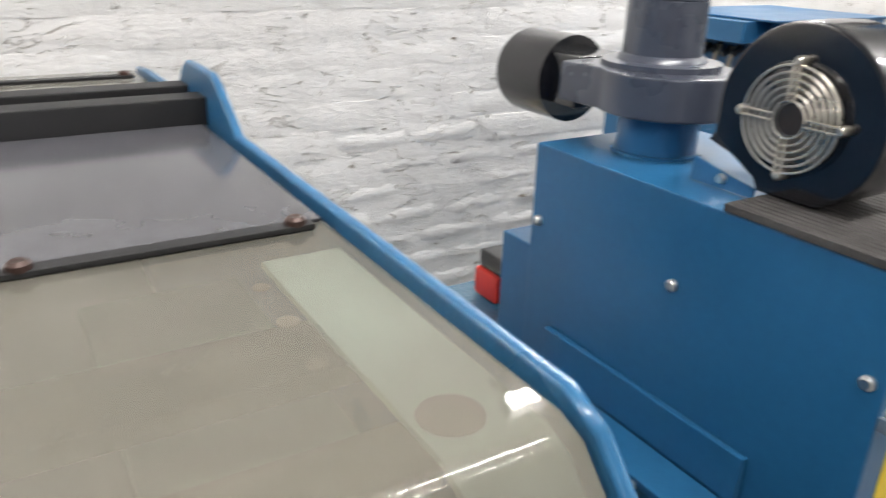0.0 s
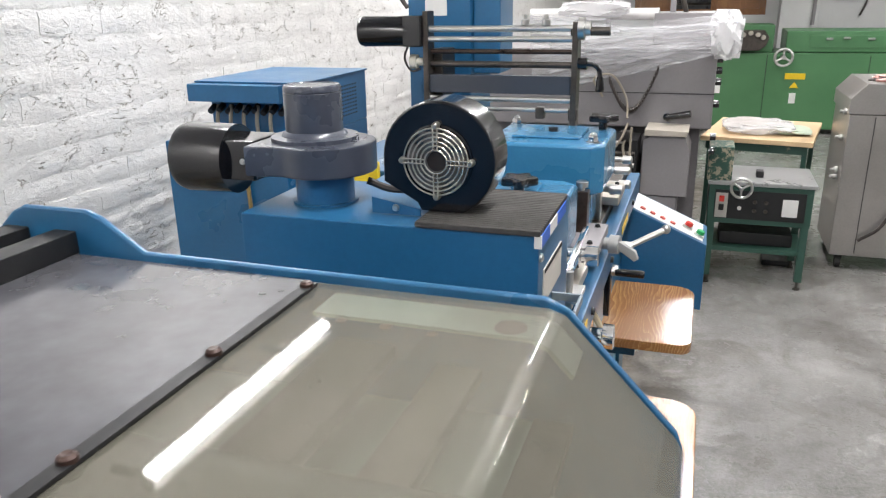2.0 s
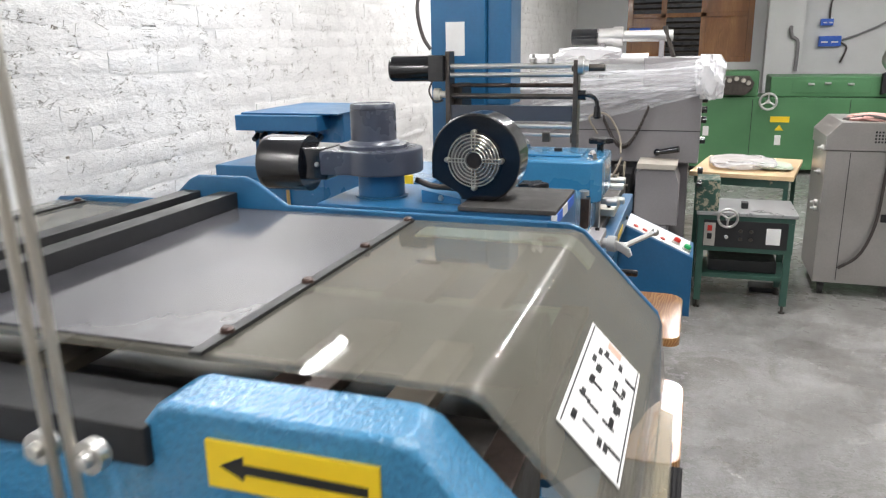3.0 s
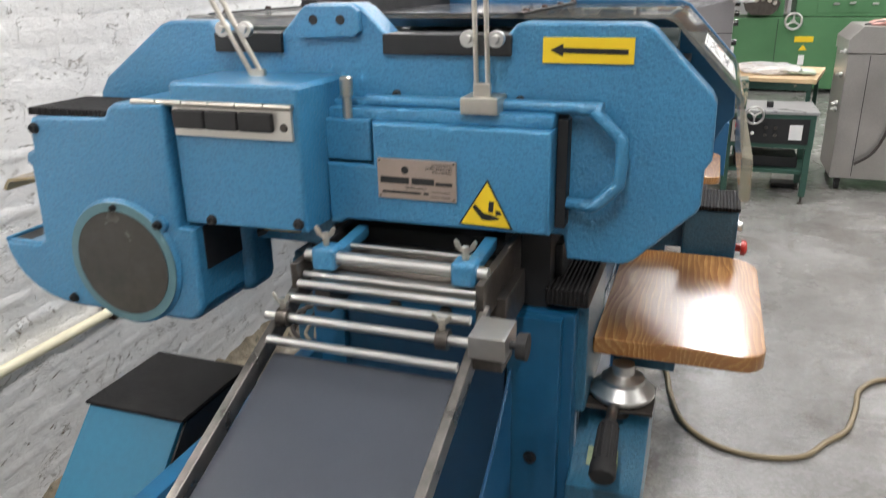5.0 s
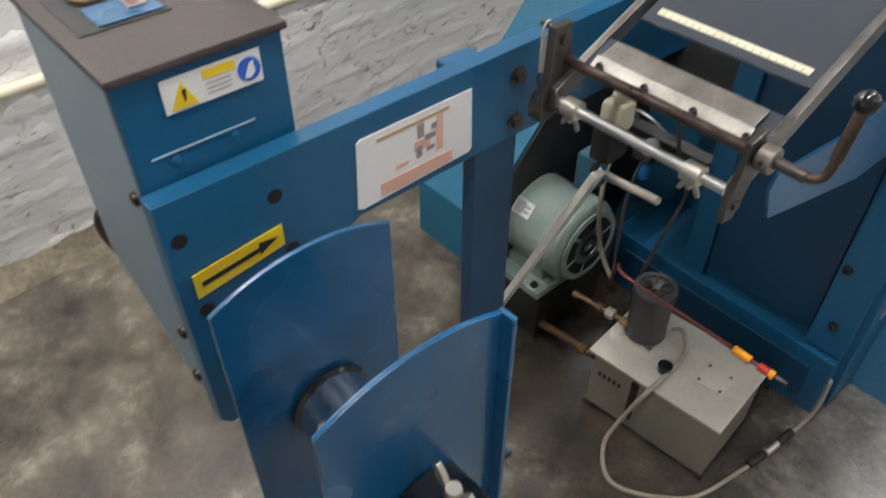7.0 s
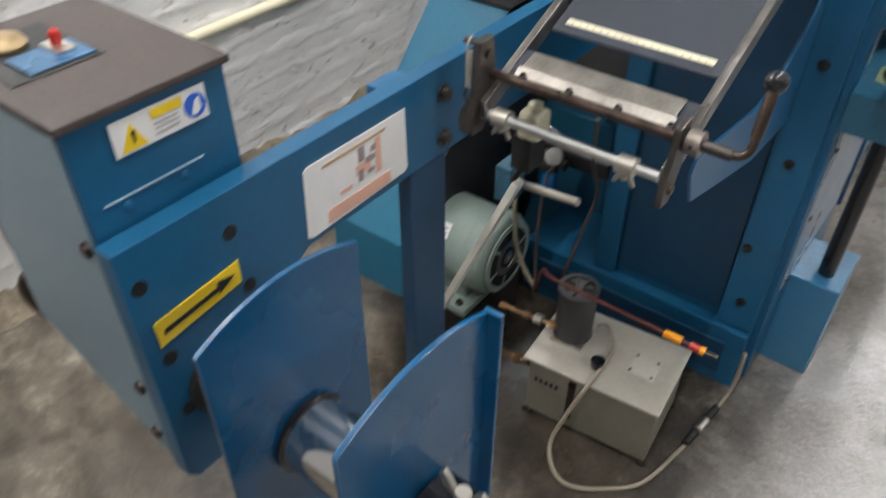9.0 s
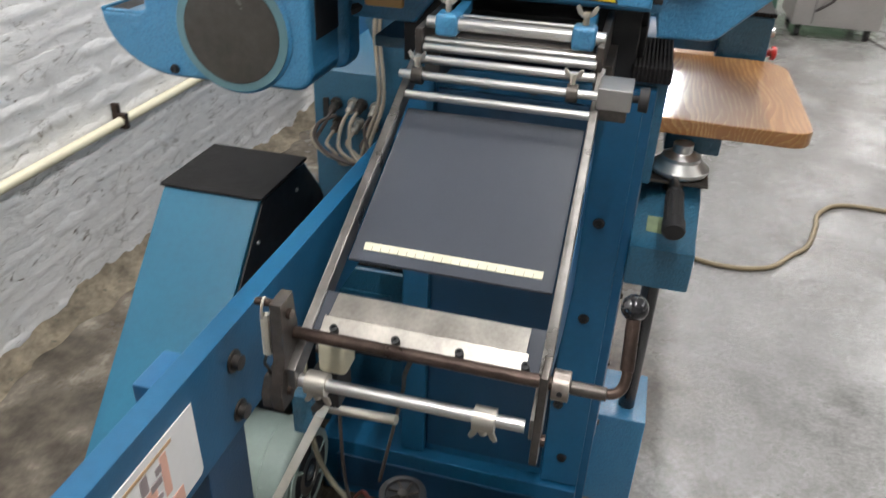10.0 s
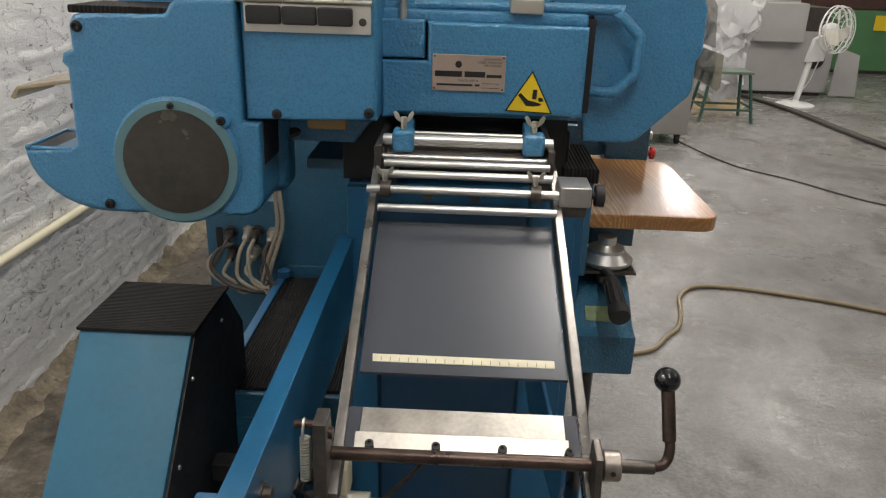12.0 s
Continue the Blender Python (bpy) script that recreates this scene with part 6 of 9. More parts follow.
for y, z in ((-0.43, 0.66), (-0.53, 0.54), (-0.25, 0.69)):
    bm = bmesh.new()
    lathe(bm, (-0.897, y, z), (1, 0, 0), [(0, 0.005), (0.003, 0.004)], 10)
    part("side_screw", bm, STEEL, gd)
bm = bmesh.new()
box(bm, (-1.07, -0.60, 0.0), (-0.94, -0.14, 0.177))
part("guard_skid", bm, RUSTY, gd)
sb = thing("step_box", (-0.85, 0.1, 0.0), "blue step box with ribbed rubber tread behind the guard", "step")
bm = bmesh.new()
box(bm, (-0.945, -0.205, 0.0), (-0.66, 0.43, 0.488), 0.004)
part("box_shell", bm, CAST2, sb)
bm = bmesh.new()
box(bm, (-0.925, -0.19, 0.488), (-0.67, 0.42, 0.496), 0.001)
part("ribbed_tread", bm, RIBX, sb, "dark ribbed rubber tread")
bm = bmesh.new()
box(bm, (-0.950, -0.21, 0.478), (-0.926, 0.43, 0.500), 0.003)
part("edge_trim", bm, SHEET, sb)
bm = bmesh.new()
box(bm, (-0.905, -0.209, 0.10), (-0.70, -0.203, 0.43), 0.003)
part("door_panel", bm, CAST2, sb)
bm = bmesh.new()
lathe(bm, (-0.930, 0.415, 0.50), (0, 0, 1), [(0, 0.02), (0.02, 0.02), (0.025, 0.01)], 14)
part("corner_cap", bm, SHEET, sb)
# plug panel with cables behind
pc = thing("plug_cabinet", (-0.95, 0.6, 0.0), "blue cabinet with a row of plug connectors and beige cables", "cabinet")
bm = bmesh.new()
box(bm, (-1.165, 0.45, 0.0), (-0.90, 1.10, 0.72), 0.004)
box(bm, (-0.90, 0.50, 0.0), (-0.62, 1.10, 1.058), 0.004)
part("cabinet_body", bm, CAST2, pc)
for i, (x, z) in enumerate(((-1.09, 0.625), (-1.035, 0.630), (-1.01, 0.630), (-0.965, 0.625), (-1.085, 0.565), (-1.02, 0.570), (-0.975, 0.565))):
    bm = bmesh.new()
    lathe(bm, (x, 0.45, z), (0, -1, -0.3), [(0, 0.018), (0.012, 0.018), (0.013, 0.013), (0.045, 0.012), (0.05, 0.006)], 14)
    part("plug", bm, SATIN if i % 2 else IRON, pc, "metal plug connector")
    bm = bmesh.new()
    low_ = 0.535 - 0.008 * i
    sweep(bm, [(x, 0.405, z - 0.013), (x - 0.012, 0.375, z - 0.045), (x - 0.030 + 0.014 * i, 0.352, low_), (x + 0.012 * i, 0.345, low_ - 0.028), (-0.985 + 0.005 * i, 0.350, 0.478 + 0.003 * i), (-0.952, 0.365, 0.470)], 0.0055, 8, 6)
    part("cable", bm, CABLE if i % 3 else DARKCABLE, pc)
for k, (x0, r) in enumerate(((-1.105, 0.006), (-1.115, 0.005))):
    bm = bmesh.new()
    sweep(bm, [(x0 + 0.03, 0.405, 0.60), (x0 - 0.01, 0.37, 0.585 - 0.01 * k), (x0 - 0.015, 0.345, 0.545), (x0 + 0.03, 0.335, 0.505), (-1.01, 0.335, 0.485), (-0.955, 0.36, 0.470)], r, 8, 6)
    part("cable", bm, CABLE if k else DARKCABLE, pc)
for x0 in (-0.958, -0.972):
    bm = bmesh.new()
    sweep(bm, [(x0 + 0.01, 0.455, 0.95), (x0 + 0.012, 0.425, 0.85), (x0 + 0.03, 0.40, 0.74), (x0 + 0.035, 0.385, 0.66), (x0 + 0.005, 0.37, 0.56), (x0 - 0.02, 0.365, 0.47)], 0.006, 8, 6)
    part("cable", bm, CABLE, pc)
bm = bmesh.new()
box(bm, (-1.135, 0.446, 0.57), (-1.115, 0.451, 0.635), 0.004)
part("slot", bm, MATT, pc)
sh = thing("side_housing", (-0.77, 0.45, 0.0), "teal painted gusset plate behind the step beside the pedestal", "housing")
bm = bmesh.new()
prism(bm, [(-0.992, 0.875), (-0.943, 0.758), (-0.922, 0.584), (-0.922, 0.0), (-0.622, 0.0), (-0.622, 0.981), (-0.747, 1.051), (-0.957, 0.981)], "y", 0.436, 0.460, 0.003)
part("gusset_plate", bm, CAST2, sh, "teal gusset plate with a slanted corner")
bm = bmesh.new()
box(bm, (-0.700, -0.30, 1.03), (-0.62, 0.124, 1.05), 0.003)
part("top_ledge", bm, CAST2, sh)
bm = bmesh.new()
box(bm, (-0.922, 0.425, 0.490), (-0.622, 0.436, 0.530), 0.003)
part("foot_rail", bm, CAST2, sh)
bm = bmesh.new()
box(bm, (-0.700, -0.10, 1.018), (-0.680, 0.440, 1.034), 0.003)
part("ledge_stay", bm, CAST2, sh)
bolt(-0.862, 0.436, 0.922, sh, 0.008)
bm = bmesh.new()
sweep(bm, [(-0.74, -0.40, 1.10), (-0.66, -0.36, 1.13), (-0.60, -0.33, 1.155)], 0.010, 8, 2)
solid("drive_link", bm, MATT, "dark steel drive link bar under the head", "link bar")
# yellowish floor cable
bm = bmesh.new()
sweep(bm, [(-0.225, 1.60, 0.0095), (-0.15, 1.50, 0.0095), (-0.114, 1.406, 0.0095), (-0.096, 1.28, 0.0095), (-0.045, 1.08, 0.0095), (0.06, 0.96, 0.0095), (0.20, 0.93, 0.0095), (0.335, 0.973, 0.0095), (0.416, 1.08, 0.0095), (0.49, 1.18, 0.0095), (0.54, 1.34, 0.0095), (0.574, 1.483, 0.0095), (0.673, 1.598, 0.0095), (0.856, 1.603, 0.0095), (1.08, 1.545, 0.0095), (1.307, 1.465, 0.0095), (1.9, 1.2, 0.0095), (2.6, 1.1, 0.0095)], 0.0095, 10, 6)
solid("floor_cable", bm, surface("tan_rubber_cable", (0.26, 0.20, 0.115), 0.45, var=0.12, scale=20), "thick tan rubber cable lying on the concrete floor", "cable")


# ---- second press unit with dryer, behind the head ----
base = thing("machine_bed", (-0.41, 1.3, 0.0), "blue cast machine bed carrying the dryer and printing heads", "machine bed")
bm = bmesh.new()
box(bm, (-0.60, 0.54, 0.0), (-0.262, 2.20, 1.06), 0.006)
part("base_body", bm, CAST2, base)
bm = bmesh.new()
box(bm, (-0.262, 0.56, 0.14), (-0.232, 2.15, 0.98), 0.004)
part("side_plate", bm, CAST, base)
bm = bmesh.new()
box(bm, (-0.60, 0.70, 1.06), (-0.225, 2.10, 1.135), 0.004)
part("bed_plate", bm, IRON, base)
bm = bmesh.new()
box(bm, (-0.222, 0.50, 1.060), (-0.186, 1.95, 1.120), 0.004)
part("side_rail", bm, SHEET, base)
bm = bmesh.new()
box(bm, (-0.185, 0.66, 1.074), (-0.1835, 0.83, 1.104), 0.0004)
part("yellow_strip", bm, YELLOW, base)
bm = bmesh.new()
box(bm, (-0.185, 1.42, 1.080), (-0.1835, 1.56, 1.100), 0.0004)
part("yellow_strip", bm, YELLOW, base)
for y, z in ((0.60, 1.09), (0.90, 1.09), (1.20, 1.09), (1.35, 1.09), (1.70, 1.09), (0.75, 0.94), (1.25, 0.94), (1.75, 0.94)):
    bolt(-0.186 if z > 1 else -0.232, y, z, base, 0.007, (1, 0, 0))
# adjusting blocks, shafts and hubs along the side
for y, z, r, l in ((0.62, 1.18, 0.012, 0.05), (1.40, 1.20, 0.012, 0.06), (1.45, 1.235, 0.010, 0.07), (1.62, 1.16, 0.012, 0.06), (1.75, 1.20, 0.012, 0.05)):
    bm = bmesh.new()
    lathe(bm, (-0.25, y, z), (1, 0, 0), [(0, r * 0.7), (l * 0.5, r * 0.7), (l * 0.52, r), (l, r), (l + 0.003, r * 0.7)], 16)
    part("shaft_end", bm, STEEL, base)
bm = bmesh.new()
lathe(bm, (-0.29, 0.93, 1.185), (1, 0, 0.02), [(0, 0.008), (0.045, 0.008), (0.047, 0.014), (0.075, 0.014), (0.077, 0.010), (0.083, 0.010), (0.085, 0.019), (0.108, 0.019), (0.110, 0.014)], 20)
part("knurled_shaft", bm, CHROME, base, "nickel knurled adjusting shaft")
for y, h, mt in ((1.135, 0.130, RUSTY), (1.36, 0.10, SATIN), (0.735, 0.05, SATIN)):
    bm = bmesh.new()
    box(bm, (-0.262, y - 0.016, 1.13), (-0.232, y + 0.016, 1.13 + h), 0.002)
    up = part("adjusting_post", bm, mt, base, "browned steel adjusting post" if mt is RUSTY else "")
    bm = bmesh.new()
    lathe(bm, (-0.247, y, 1.13 + h), (0, 0, 1), [(0, 0.006), (0.006, 0.006), (0.007, 0.013), (0.018, 0.013), (0.020, 0.010)], 16)
    part("knurled_cap", bm, STEEL, up)
for y0, y1, x1, z, mt in ((0.78, 0.97, -0.205, 1.137, SATIN), (1.02, 1.20, -0.195, 1.150, MACHINE_GREY), (1.45, 1.62, -0.20, 1.145, SATIN)):
    bm = bmesh.new()
    box(bm, (-0.30, y0, z), (x1, y1, z + 0.022), 0.003)
    blk = part("slide_block", bm, mt, base)
    for yy in (y0 + 0.03, y1 - 0.03):
        bolt(x1 - 0.02, yy, z + 0.022, blk, 0.0055, (0, 0, 1))
# bright clamp rails with a toggle at the first ink unit
bm = bmesh.new()
prism(bm, [(0.74, 1.165), (0.80, 1.200), (1.03, 1.215), (1.03, 1.190), (0.80, 1.178)], "x", -0.226, -0.214, 0.002)
part("clamp_rail", bm, CHROME, base, "polished clamp rail")
bm = bmesh.new()
box(bm, (-0.235, 0.76, 1.158), (-0.190, 0.83, 1.168), 0.002)
rod(bm, (-0.212, 0.79, 1.168), (-0.212, 0.79, 1.205), 0.007)
part("toggle_clamp", bm, STEEL, base)
# grey wing lever on the rail
bm = bmesh.new()
lathe(bm, (-0.215, 1.13, 1.150), (1, -0.1, 0), [(0, 0.012), (0.03, 0.013), (0.032, 0.020), (0.052, 0.020), (0.055, 0.014)], 18)
prism(bm, [(-0.165, 1.163), (-0.170, 1.146), (-0.130, 1.120), (-0.122, 1.126), (-0.128, 1.142)], "y", 1.110, 1.126, 0.003)
part("wing_lever", bm, surface("grey_cast_lever", (0.42, 0.42, 0.41), 0.4, metal=0.4), base, "grey cast wing lever")
# clamp levers
for (x, y, z), (dx, dy, dz) in (((-0.150, 1.16, 1.135), (0.075, 0.06, 0.028)), ((-0.195, 0.80, 1.055), (0.025, 0.105, -0.140)), ((-0.212, 1.185, 0.857), (0.010, 0.125, -0.150)), ((-0.205, 0.60, 0.985), (0.025, -0.004, 0.010))):
    bm = bmesh.new()
    rod(bm, (x - 0.035, y, z), (x + 0.012, y, z), 0.012)
    sweep(bm, [(x, y, z), (x + dx * 0.4, y + dy * 0.4, z + dz * 0.4), (x + dx, y + dy, z + dz)], 0.007, 8, 3)
    ball(bm, (x + dx, y + dy, z + dz), 0.0105, 12)
    part("clamp_lever", bm, STEEL, base, "bright steel clamp lever")
# black cranks with long grips
def hand_crank(y, top, low, shaft):
    pts = [(y + 0.013 * math.cos(radians(a)), top + 0.013 * math.sin(radians(a))) for a in range(0, 181, 20)]
    pts += [(y + 0.017 * math.cos(radians(a)), low + 0.017 * math.sin(radians(a))) for a in range(180, 361, 20)]
    bm = bmesh.new()
    prism(bm, pts, "x", -0.205, -0.191, 0.002)
    arm = part("hand_crank", bm, BLACK, base, "black hand crank with a long grip")
    bm = bmesh.new()
    lathe(bm, (-0.245, y, shaft), (1, 0, 0), [(0, 0.012), (0.022, 0.012), (0.023, 0.017), (0.040, 0.017)], 18)
    part("crank_shaft", bm, IRON, arm)
    bm = bmesh.new()
    lathe(bm, (-0.191, y, top), (1, 0, 0), [(0, 0.007), (0.008, 0.007), (0.009, 0.005)], 14)
    part("grip_collar", bm, STEEL, arm)
    bm = bmesh.new()
    lathe(bm, (-0.183, y, top), (1, 0, 0), [(0, 0.0065), (0.003, 0.0085), (0.058, 0.0095), (0.064, 0.009), (0.067, 0.006)], 16)
    part("crank_grip", bm, BLACK, arm)


hand_crank(1.285, 1.030, 0.935, 1.000)
hand_crank(0.722, 0.932, 0.868, 0.905)
# chromed register hubs
bm = bmesh.new()
lathe(bm, (-0.235, 0.98, 1.005), (1, 0, 0), [(0, 0.040), (0.020, 0.040), (0.022, 0.032), (0.040, 0.032), (0.042, 0.016), (0.062, 0.016), (0.064, 0.025), (0.085, 0.025), (0.088, 0.015)], 28)
part("register_hub", bm, CHROME, base, "stepped chromed register hub")
bm = bmesh.new()
lathe(bm, (-0.235, 1.38, 1.00), (1, 0, 0), [(0, 0.024), (0.02, 0.024), (0.022, 0.016), (0.05, 0.014)], 20)
part("register_hub", bm, STEEL, base)
bm = bmesh.new()
lathe(bm, (-0.235, 1.02, 0.93), (1, 0, 0), [(0, 0.030), (0.05, 0.030), (0.053, 0.022)], 20)
part("drive_hub", bm, IRON, base)
for y, z, w_, h_ in ((0.66, 0.90, 0.10, 0.12), (0.84, 0.90, 0.12, 0.10), (1.12, 0.90, 0.10, 0.12)):
    bm = bmesh.new()
    box(bm, (-0.234, y, z), (-0.218, y + w_, z + h_), 0.003)
    bx = part("bearing_block", bm, IRON if w_ > 0.11 else CAST, base)
    bolt(-0.218, y + 0.02, z + 0.02, bx, 0.006, (1, 0, 0))
    bolt(-0.218, y + w_ - 0.02, z + h_ - 0.02, bx, 0.006, (1, 0, 0))
bm = bmesh.new()
sweep(bm, [(-0.235, 1.20, 0.98), (-0.20, 1.22, 0.90), (-0.21, 1.20, 0.80), (-0.235, 1.18, 0.74)], 0.008, 8, 4)
part("air_hose", bm, IVORY, base)

# dryer housing
dry = thing("dryer_unit", (-0.43, 0.6, 1.06), "blue sheet-metal dryer housing with two blowers on top", "dryer")
bm = bmesh.new()
box(bm, (-0.652, 0.500, 1.045), (-0.208, 0.730, 1.355), 0.003)
part("housing", bm, SHEET, dry)
bm = bmesh.new()
box(bm, (-0.640, 0.730, 1.06), (-0.30, 1.02, 1.300), 0.004)
part("rear_housing", bm, SHEET, dry)
bm = bmesh.new()
box(bm, (-0.716, 0.505, 1.00), (-0.653, 0.70, 1.222), 0.003)
part("side_box", bm, SHEET, dry)
bm = bmesh.new()
box(bm, (-0.600, 0.491, 1.084), (-0.306, 0.4995, 1.137), 0.002)
part("front_panel", bm, SHEET, dry)
bm = bmesh.new()
box(bm, (-0.600, 0.440, 1.074), (-0.306, 0.491, 1.0835), 0.002)
part("front_shelf", bm, SHEET, dry)
bm = bmesh.new()
lathe(bm, (-0.385, 0.440, 1.073), (0, -1, 0), [(0, 0.006), (0.004, 0.006), (0.006, 0.003)], 12)
part("shelf_screw", bm, STEEL, dry)
for x, z in ((-0.637, 1.262), (-0.423, 1.264), (-0.222, 1.264)):
    bm = bmesh.new()
    lathe(bm, (x, 0.5, z), (0, -1, 0), [(0, 0.0068), (0.003, 0.0066), (0.0055, 0.004)], 14)
    part("dome_screw", bm, STEEL, dry)
for y, z in ((0.508, 1.325), (0.512, 1.26), (0.512, 1.24)):
    bm = bmesh.new()
    lathe(bm, (-0.208, y, z), (1, 0, 0), [(0, 0.006), (0.003, 0.006), (0.005, 0.003)], 12)
    part("side_screw", bm, STEEL, dry)
bm = bmesh.new()
box(bm, (-0.2085, 0.530, 1.248), (-0.2060, 0.662, 1.300), 0.001)
part("window_plate", bm, surface("paper_nameplate", (0.62, 0.58, 0.52), 0.45, var=0.1), dry, "pale printed plate")
bm = bmesh.new()
for k in range(14):
    box(bm, (-0.2065, 0.534 + k * 0.0092, 1.294), (-0.2050, 0.539 + k * 0.0092, 1.300))
part("plate_perforation", bm, MATT, dry)
for a, b in (((-0.208, 0.500, 1.229), (-0.163, 0.5045, 1.241)), ((-0.208, 0.600, 1.229), (-0.163, 0.6045, 1.241)), ((-0.1675, 0.5045, 1.229), (-0.163, 0.600, 1.241))):
    bm = bmesh.new()
    box(bm, a, b, 0.0008)
    part("pull_handle", bm, surface("blue_grey_bar", (0.30, 0.36, 0.42), 0.3, metal=0.6), dry)
bm = bmesh.new()
box(bm, (-0.2085, 0.530, 1.130), (-0.2065, 0.628, 1.212), 0.0005)
part("caution_label", bm, YELLOW, dry, "yellow caution label")
bm = bmesh.new()
for k in range(4):
    box(bm, (-0.2068, 0.545, 1.160 + k * 0.010), (-0.2062, 0.60, 1.1612 + k * 0.010))
part("label_lines", bm, INK, dry)
for y in (0.522, 0.626):
    bm = bmesh.new()
    box(bm, (-0.208, y - 0.012, 1.075), (-0.188, y + 0.012, 1.125), 0.003)
    rod(bm, (-0.19, y, 1.06), (-0.182, y - 0.004, 1.135), 0.005)
    part("toggle_latch", bm, STEEL, dry)
bm = bmesh.new()
box(bm, (-0.378, 0.496, 1.356), (-0.206, 0.700, 1.364), 0.002)
mat_ = part("rubber_mat", bm, MATX, dry, "worn grey-black ribbed rubber mat")
for x0, x1, y0, y1, mt in ((-0.207, -0.2045, 0.500, 0.556, BLUEPRINT), (-0.207, -0.2045, 0.556, 0.610, PAPER), (-0.207, -0.2045, 0.610, 0.680, BLUEPRINT), (-0.214, -0.2043, 0.497, 0.5005, PAPER)):
    bm = bmesh.new()
    box(bm, (x0, y0, 1.340), (x1, y1, 1.3575))
    part("edge_tape", bm, mt, mat_)
# red and black pressure switch low beside the dryer
ps = thing("pressure_switch", (-0.84, 0.60, 1.06), "red and black pressure switch on the blue cabinet", "switch")
bm = bmesh.new()
box(bm, (-0.86, 0.56, 1.06), (-0.80, 0.64, 1.105), 0.006)
part("red_body", bm, RED, ps, "red plastic body")
bm = bmesh.new()
box(bm, (-0.855, 0.565, 1.105), (-0.775, 0.635, 1.135), 0.005)
lathe(bm, (-0.79, 0.58, 1.135), (0, 0, 1), [(0, 0.012), (0.012, 0.010)], 12)
part("black_cap", bm, BLACK, ps)
# exhaust blower
bl = thing("exhaust_blower", (-0.56, 0.60, 1.355), "slate-grey exhaust blower with an upright housing and black intake", "blower")
bm = bmesh.new()
lathe(bm, (-0.562, 0.600, 1.355), (0, 0, 1), [(0, 0.050), (0.003, 0.050), (0.0035, 0.0445), (0.05, 0.0445)], 36)
part("collar", bm, SHEET, bl, "blue duct collar")
bm = bmesh.new()
pts = [(-0.560 + 0.078 * math.cos(radians(a)), 0.604 + 0.078 * math.sin(radians(a))) for a in range(-120, 151, 15)] + [(-0.655, 0.66), (-0.655, 0.53)]
prism(bm, pts, "z", 1.402, 1.448, 0.004, 2)
part("scroll", bm, SLATE, bl)
bm = bmesh.new()
lathe(bm, (-0.578, 0.608, 1.448), (0, 0, 1), [(0, 0.066), (0.006, 0.066), (0.007, 0.050), (0.012, 0.047), (0.014, 0.0435), (0.0705, 0.0435), (0.0715, 0.0425), (0.0725, 0.0435), (0.0785, 0.0432), (0.0815, 0.0410), (0.0818, 0.0390), (0.0806, 0.0380)], 48)
part("motor_housing", bm, SLATE, bl, "upright slate-grey motor housing with a closed top")
bm = bmesh.new()
box(bm, (-0.716, 0.555, 1.388), (-0.655, 0.635, 1.450), 0.004)
part("coupling", bm, BLACK, bl)
bm = bmesh.new()
lathe(bm, (-0.706, 0.592, 1.414), (-1, 0, 0), [(0, 0.050), (0.0, 0.054), (0.084, 0.055), (0.094, 0.052), (0.098, 0.044)], 36)
part("motor_can", bm, BLACK, bl, "black cylindrical intake cover")
bm = bmesh.new()
lathe(bm, (-0.675, 0.555, 1.418), (0, -1, 0), [(0, 0.005), (0.003, 0.004)], 10)
part("coupling_screw", bm, STEEL, bl)
bm = bmesh.new()
sweep(bm, [(-0.50, 0.62, 1.385), (-0.47, 0.63, 1.372), (-0.44, 0.64, 1.368), (-0.40, 0.65, 1.362)], 0.006, 8, 4)
part("lead", bm, DARKCABLE, bl)
# cooling blower with wire guard
CREAMWIRE = surface("nickel_wire", (0.72, 0.67, 0.58), 0.3, metal=0.8, var=0.05)
fb = thing("fan_blower", (-0.36, 0.585, 1.356), "glossy black snail fan with a chromed wire guard", "blower")
FX, FZ, FR = -0.360, 1.4375, 0.0815
pts = [(FX + FR * math.cos(radians(a)), FZ + FR * math.sin(radians(a))) for a in range(-48, 181, 8)] + [(FX - FR, 1.404), (-0.392, 1.376), (-0.386, 1.365), (-0.325, 1.365)]
bm = bmesh.new()
prism(bm, pts, "y", 0.546, 0.616, 0.004, 2)
part("snail_housing", bm, BLACK, fb)
bm = bmesh.new()
lathe(bm, (FX, 0.548, FZ), (0, -1, 0), [(0, 0.050), (0.004, 0.050), (0.0045, 0.0465), (-0.0, 0.0455)], 40)
part("inlet_ring", bm, BLACK, fb)
bm = bmesh.new()
lathe(bm, (FX, 0.5440, FZ), (0, -1, 0), [(0, 0.045), (0.0005, 0.045)], 32)
part("inlet_dark", bm, surface("dull_steel_impeller", (0.26, 0.235, 0.21), 0.3, metal=0.9, var=0.4, scale=60), fb)
bm = bmesh.new()
lathe(bm, (FX, 0.5436, FZ), (0, -1, 0), [(0, 0.0145), (0.003, 0.0135)], 24)
part("hub_disc", bm, surface("brown_black_hub", (0.025, 0.018, 0.014), 0.35), fb)
for r in (0.016, 0.022, 0.028, 0.034, 0.040, 0.046):
    bm = bmesh.new()
    n = 40
    sweep(bm, [(FX + r * math.cos(6.28318 * k / n), 0.537, FZ + r * math.sin(6.28318 * k / n)) for k in range(n + 1)], 0.0012, 6, 1)
    part("guard_wire", bm, CREAMWIRE, fb)
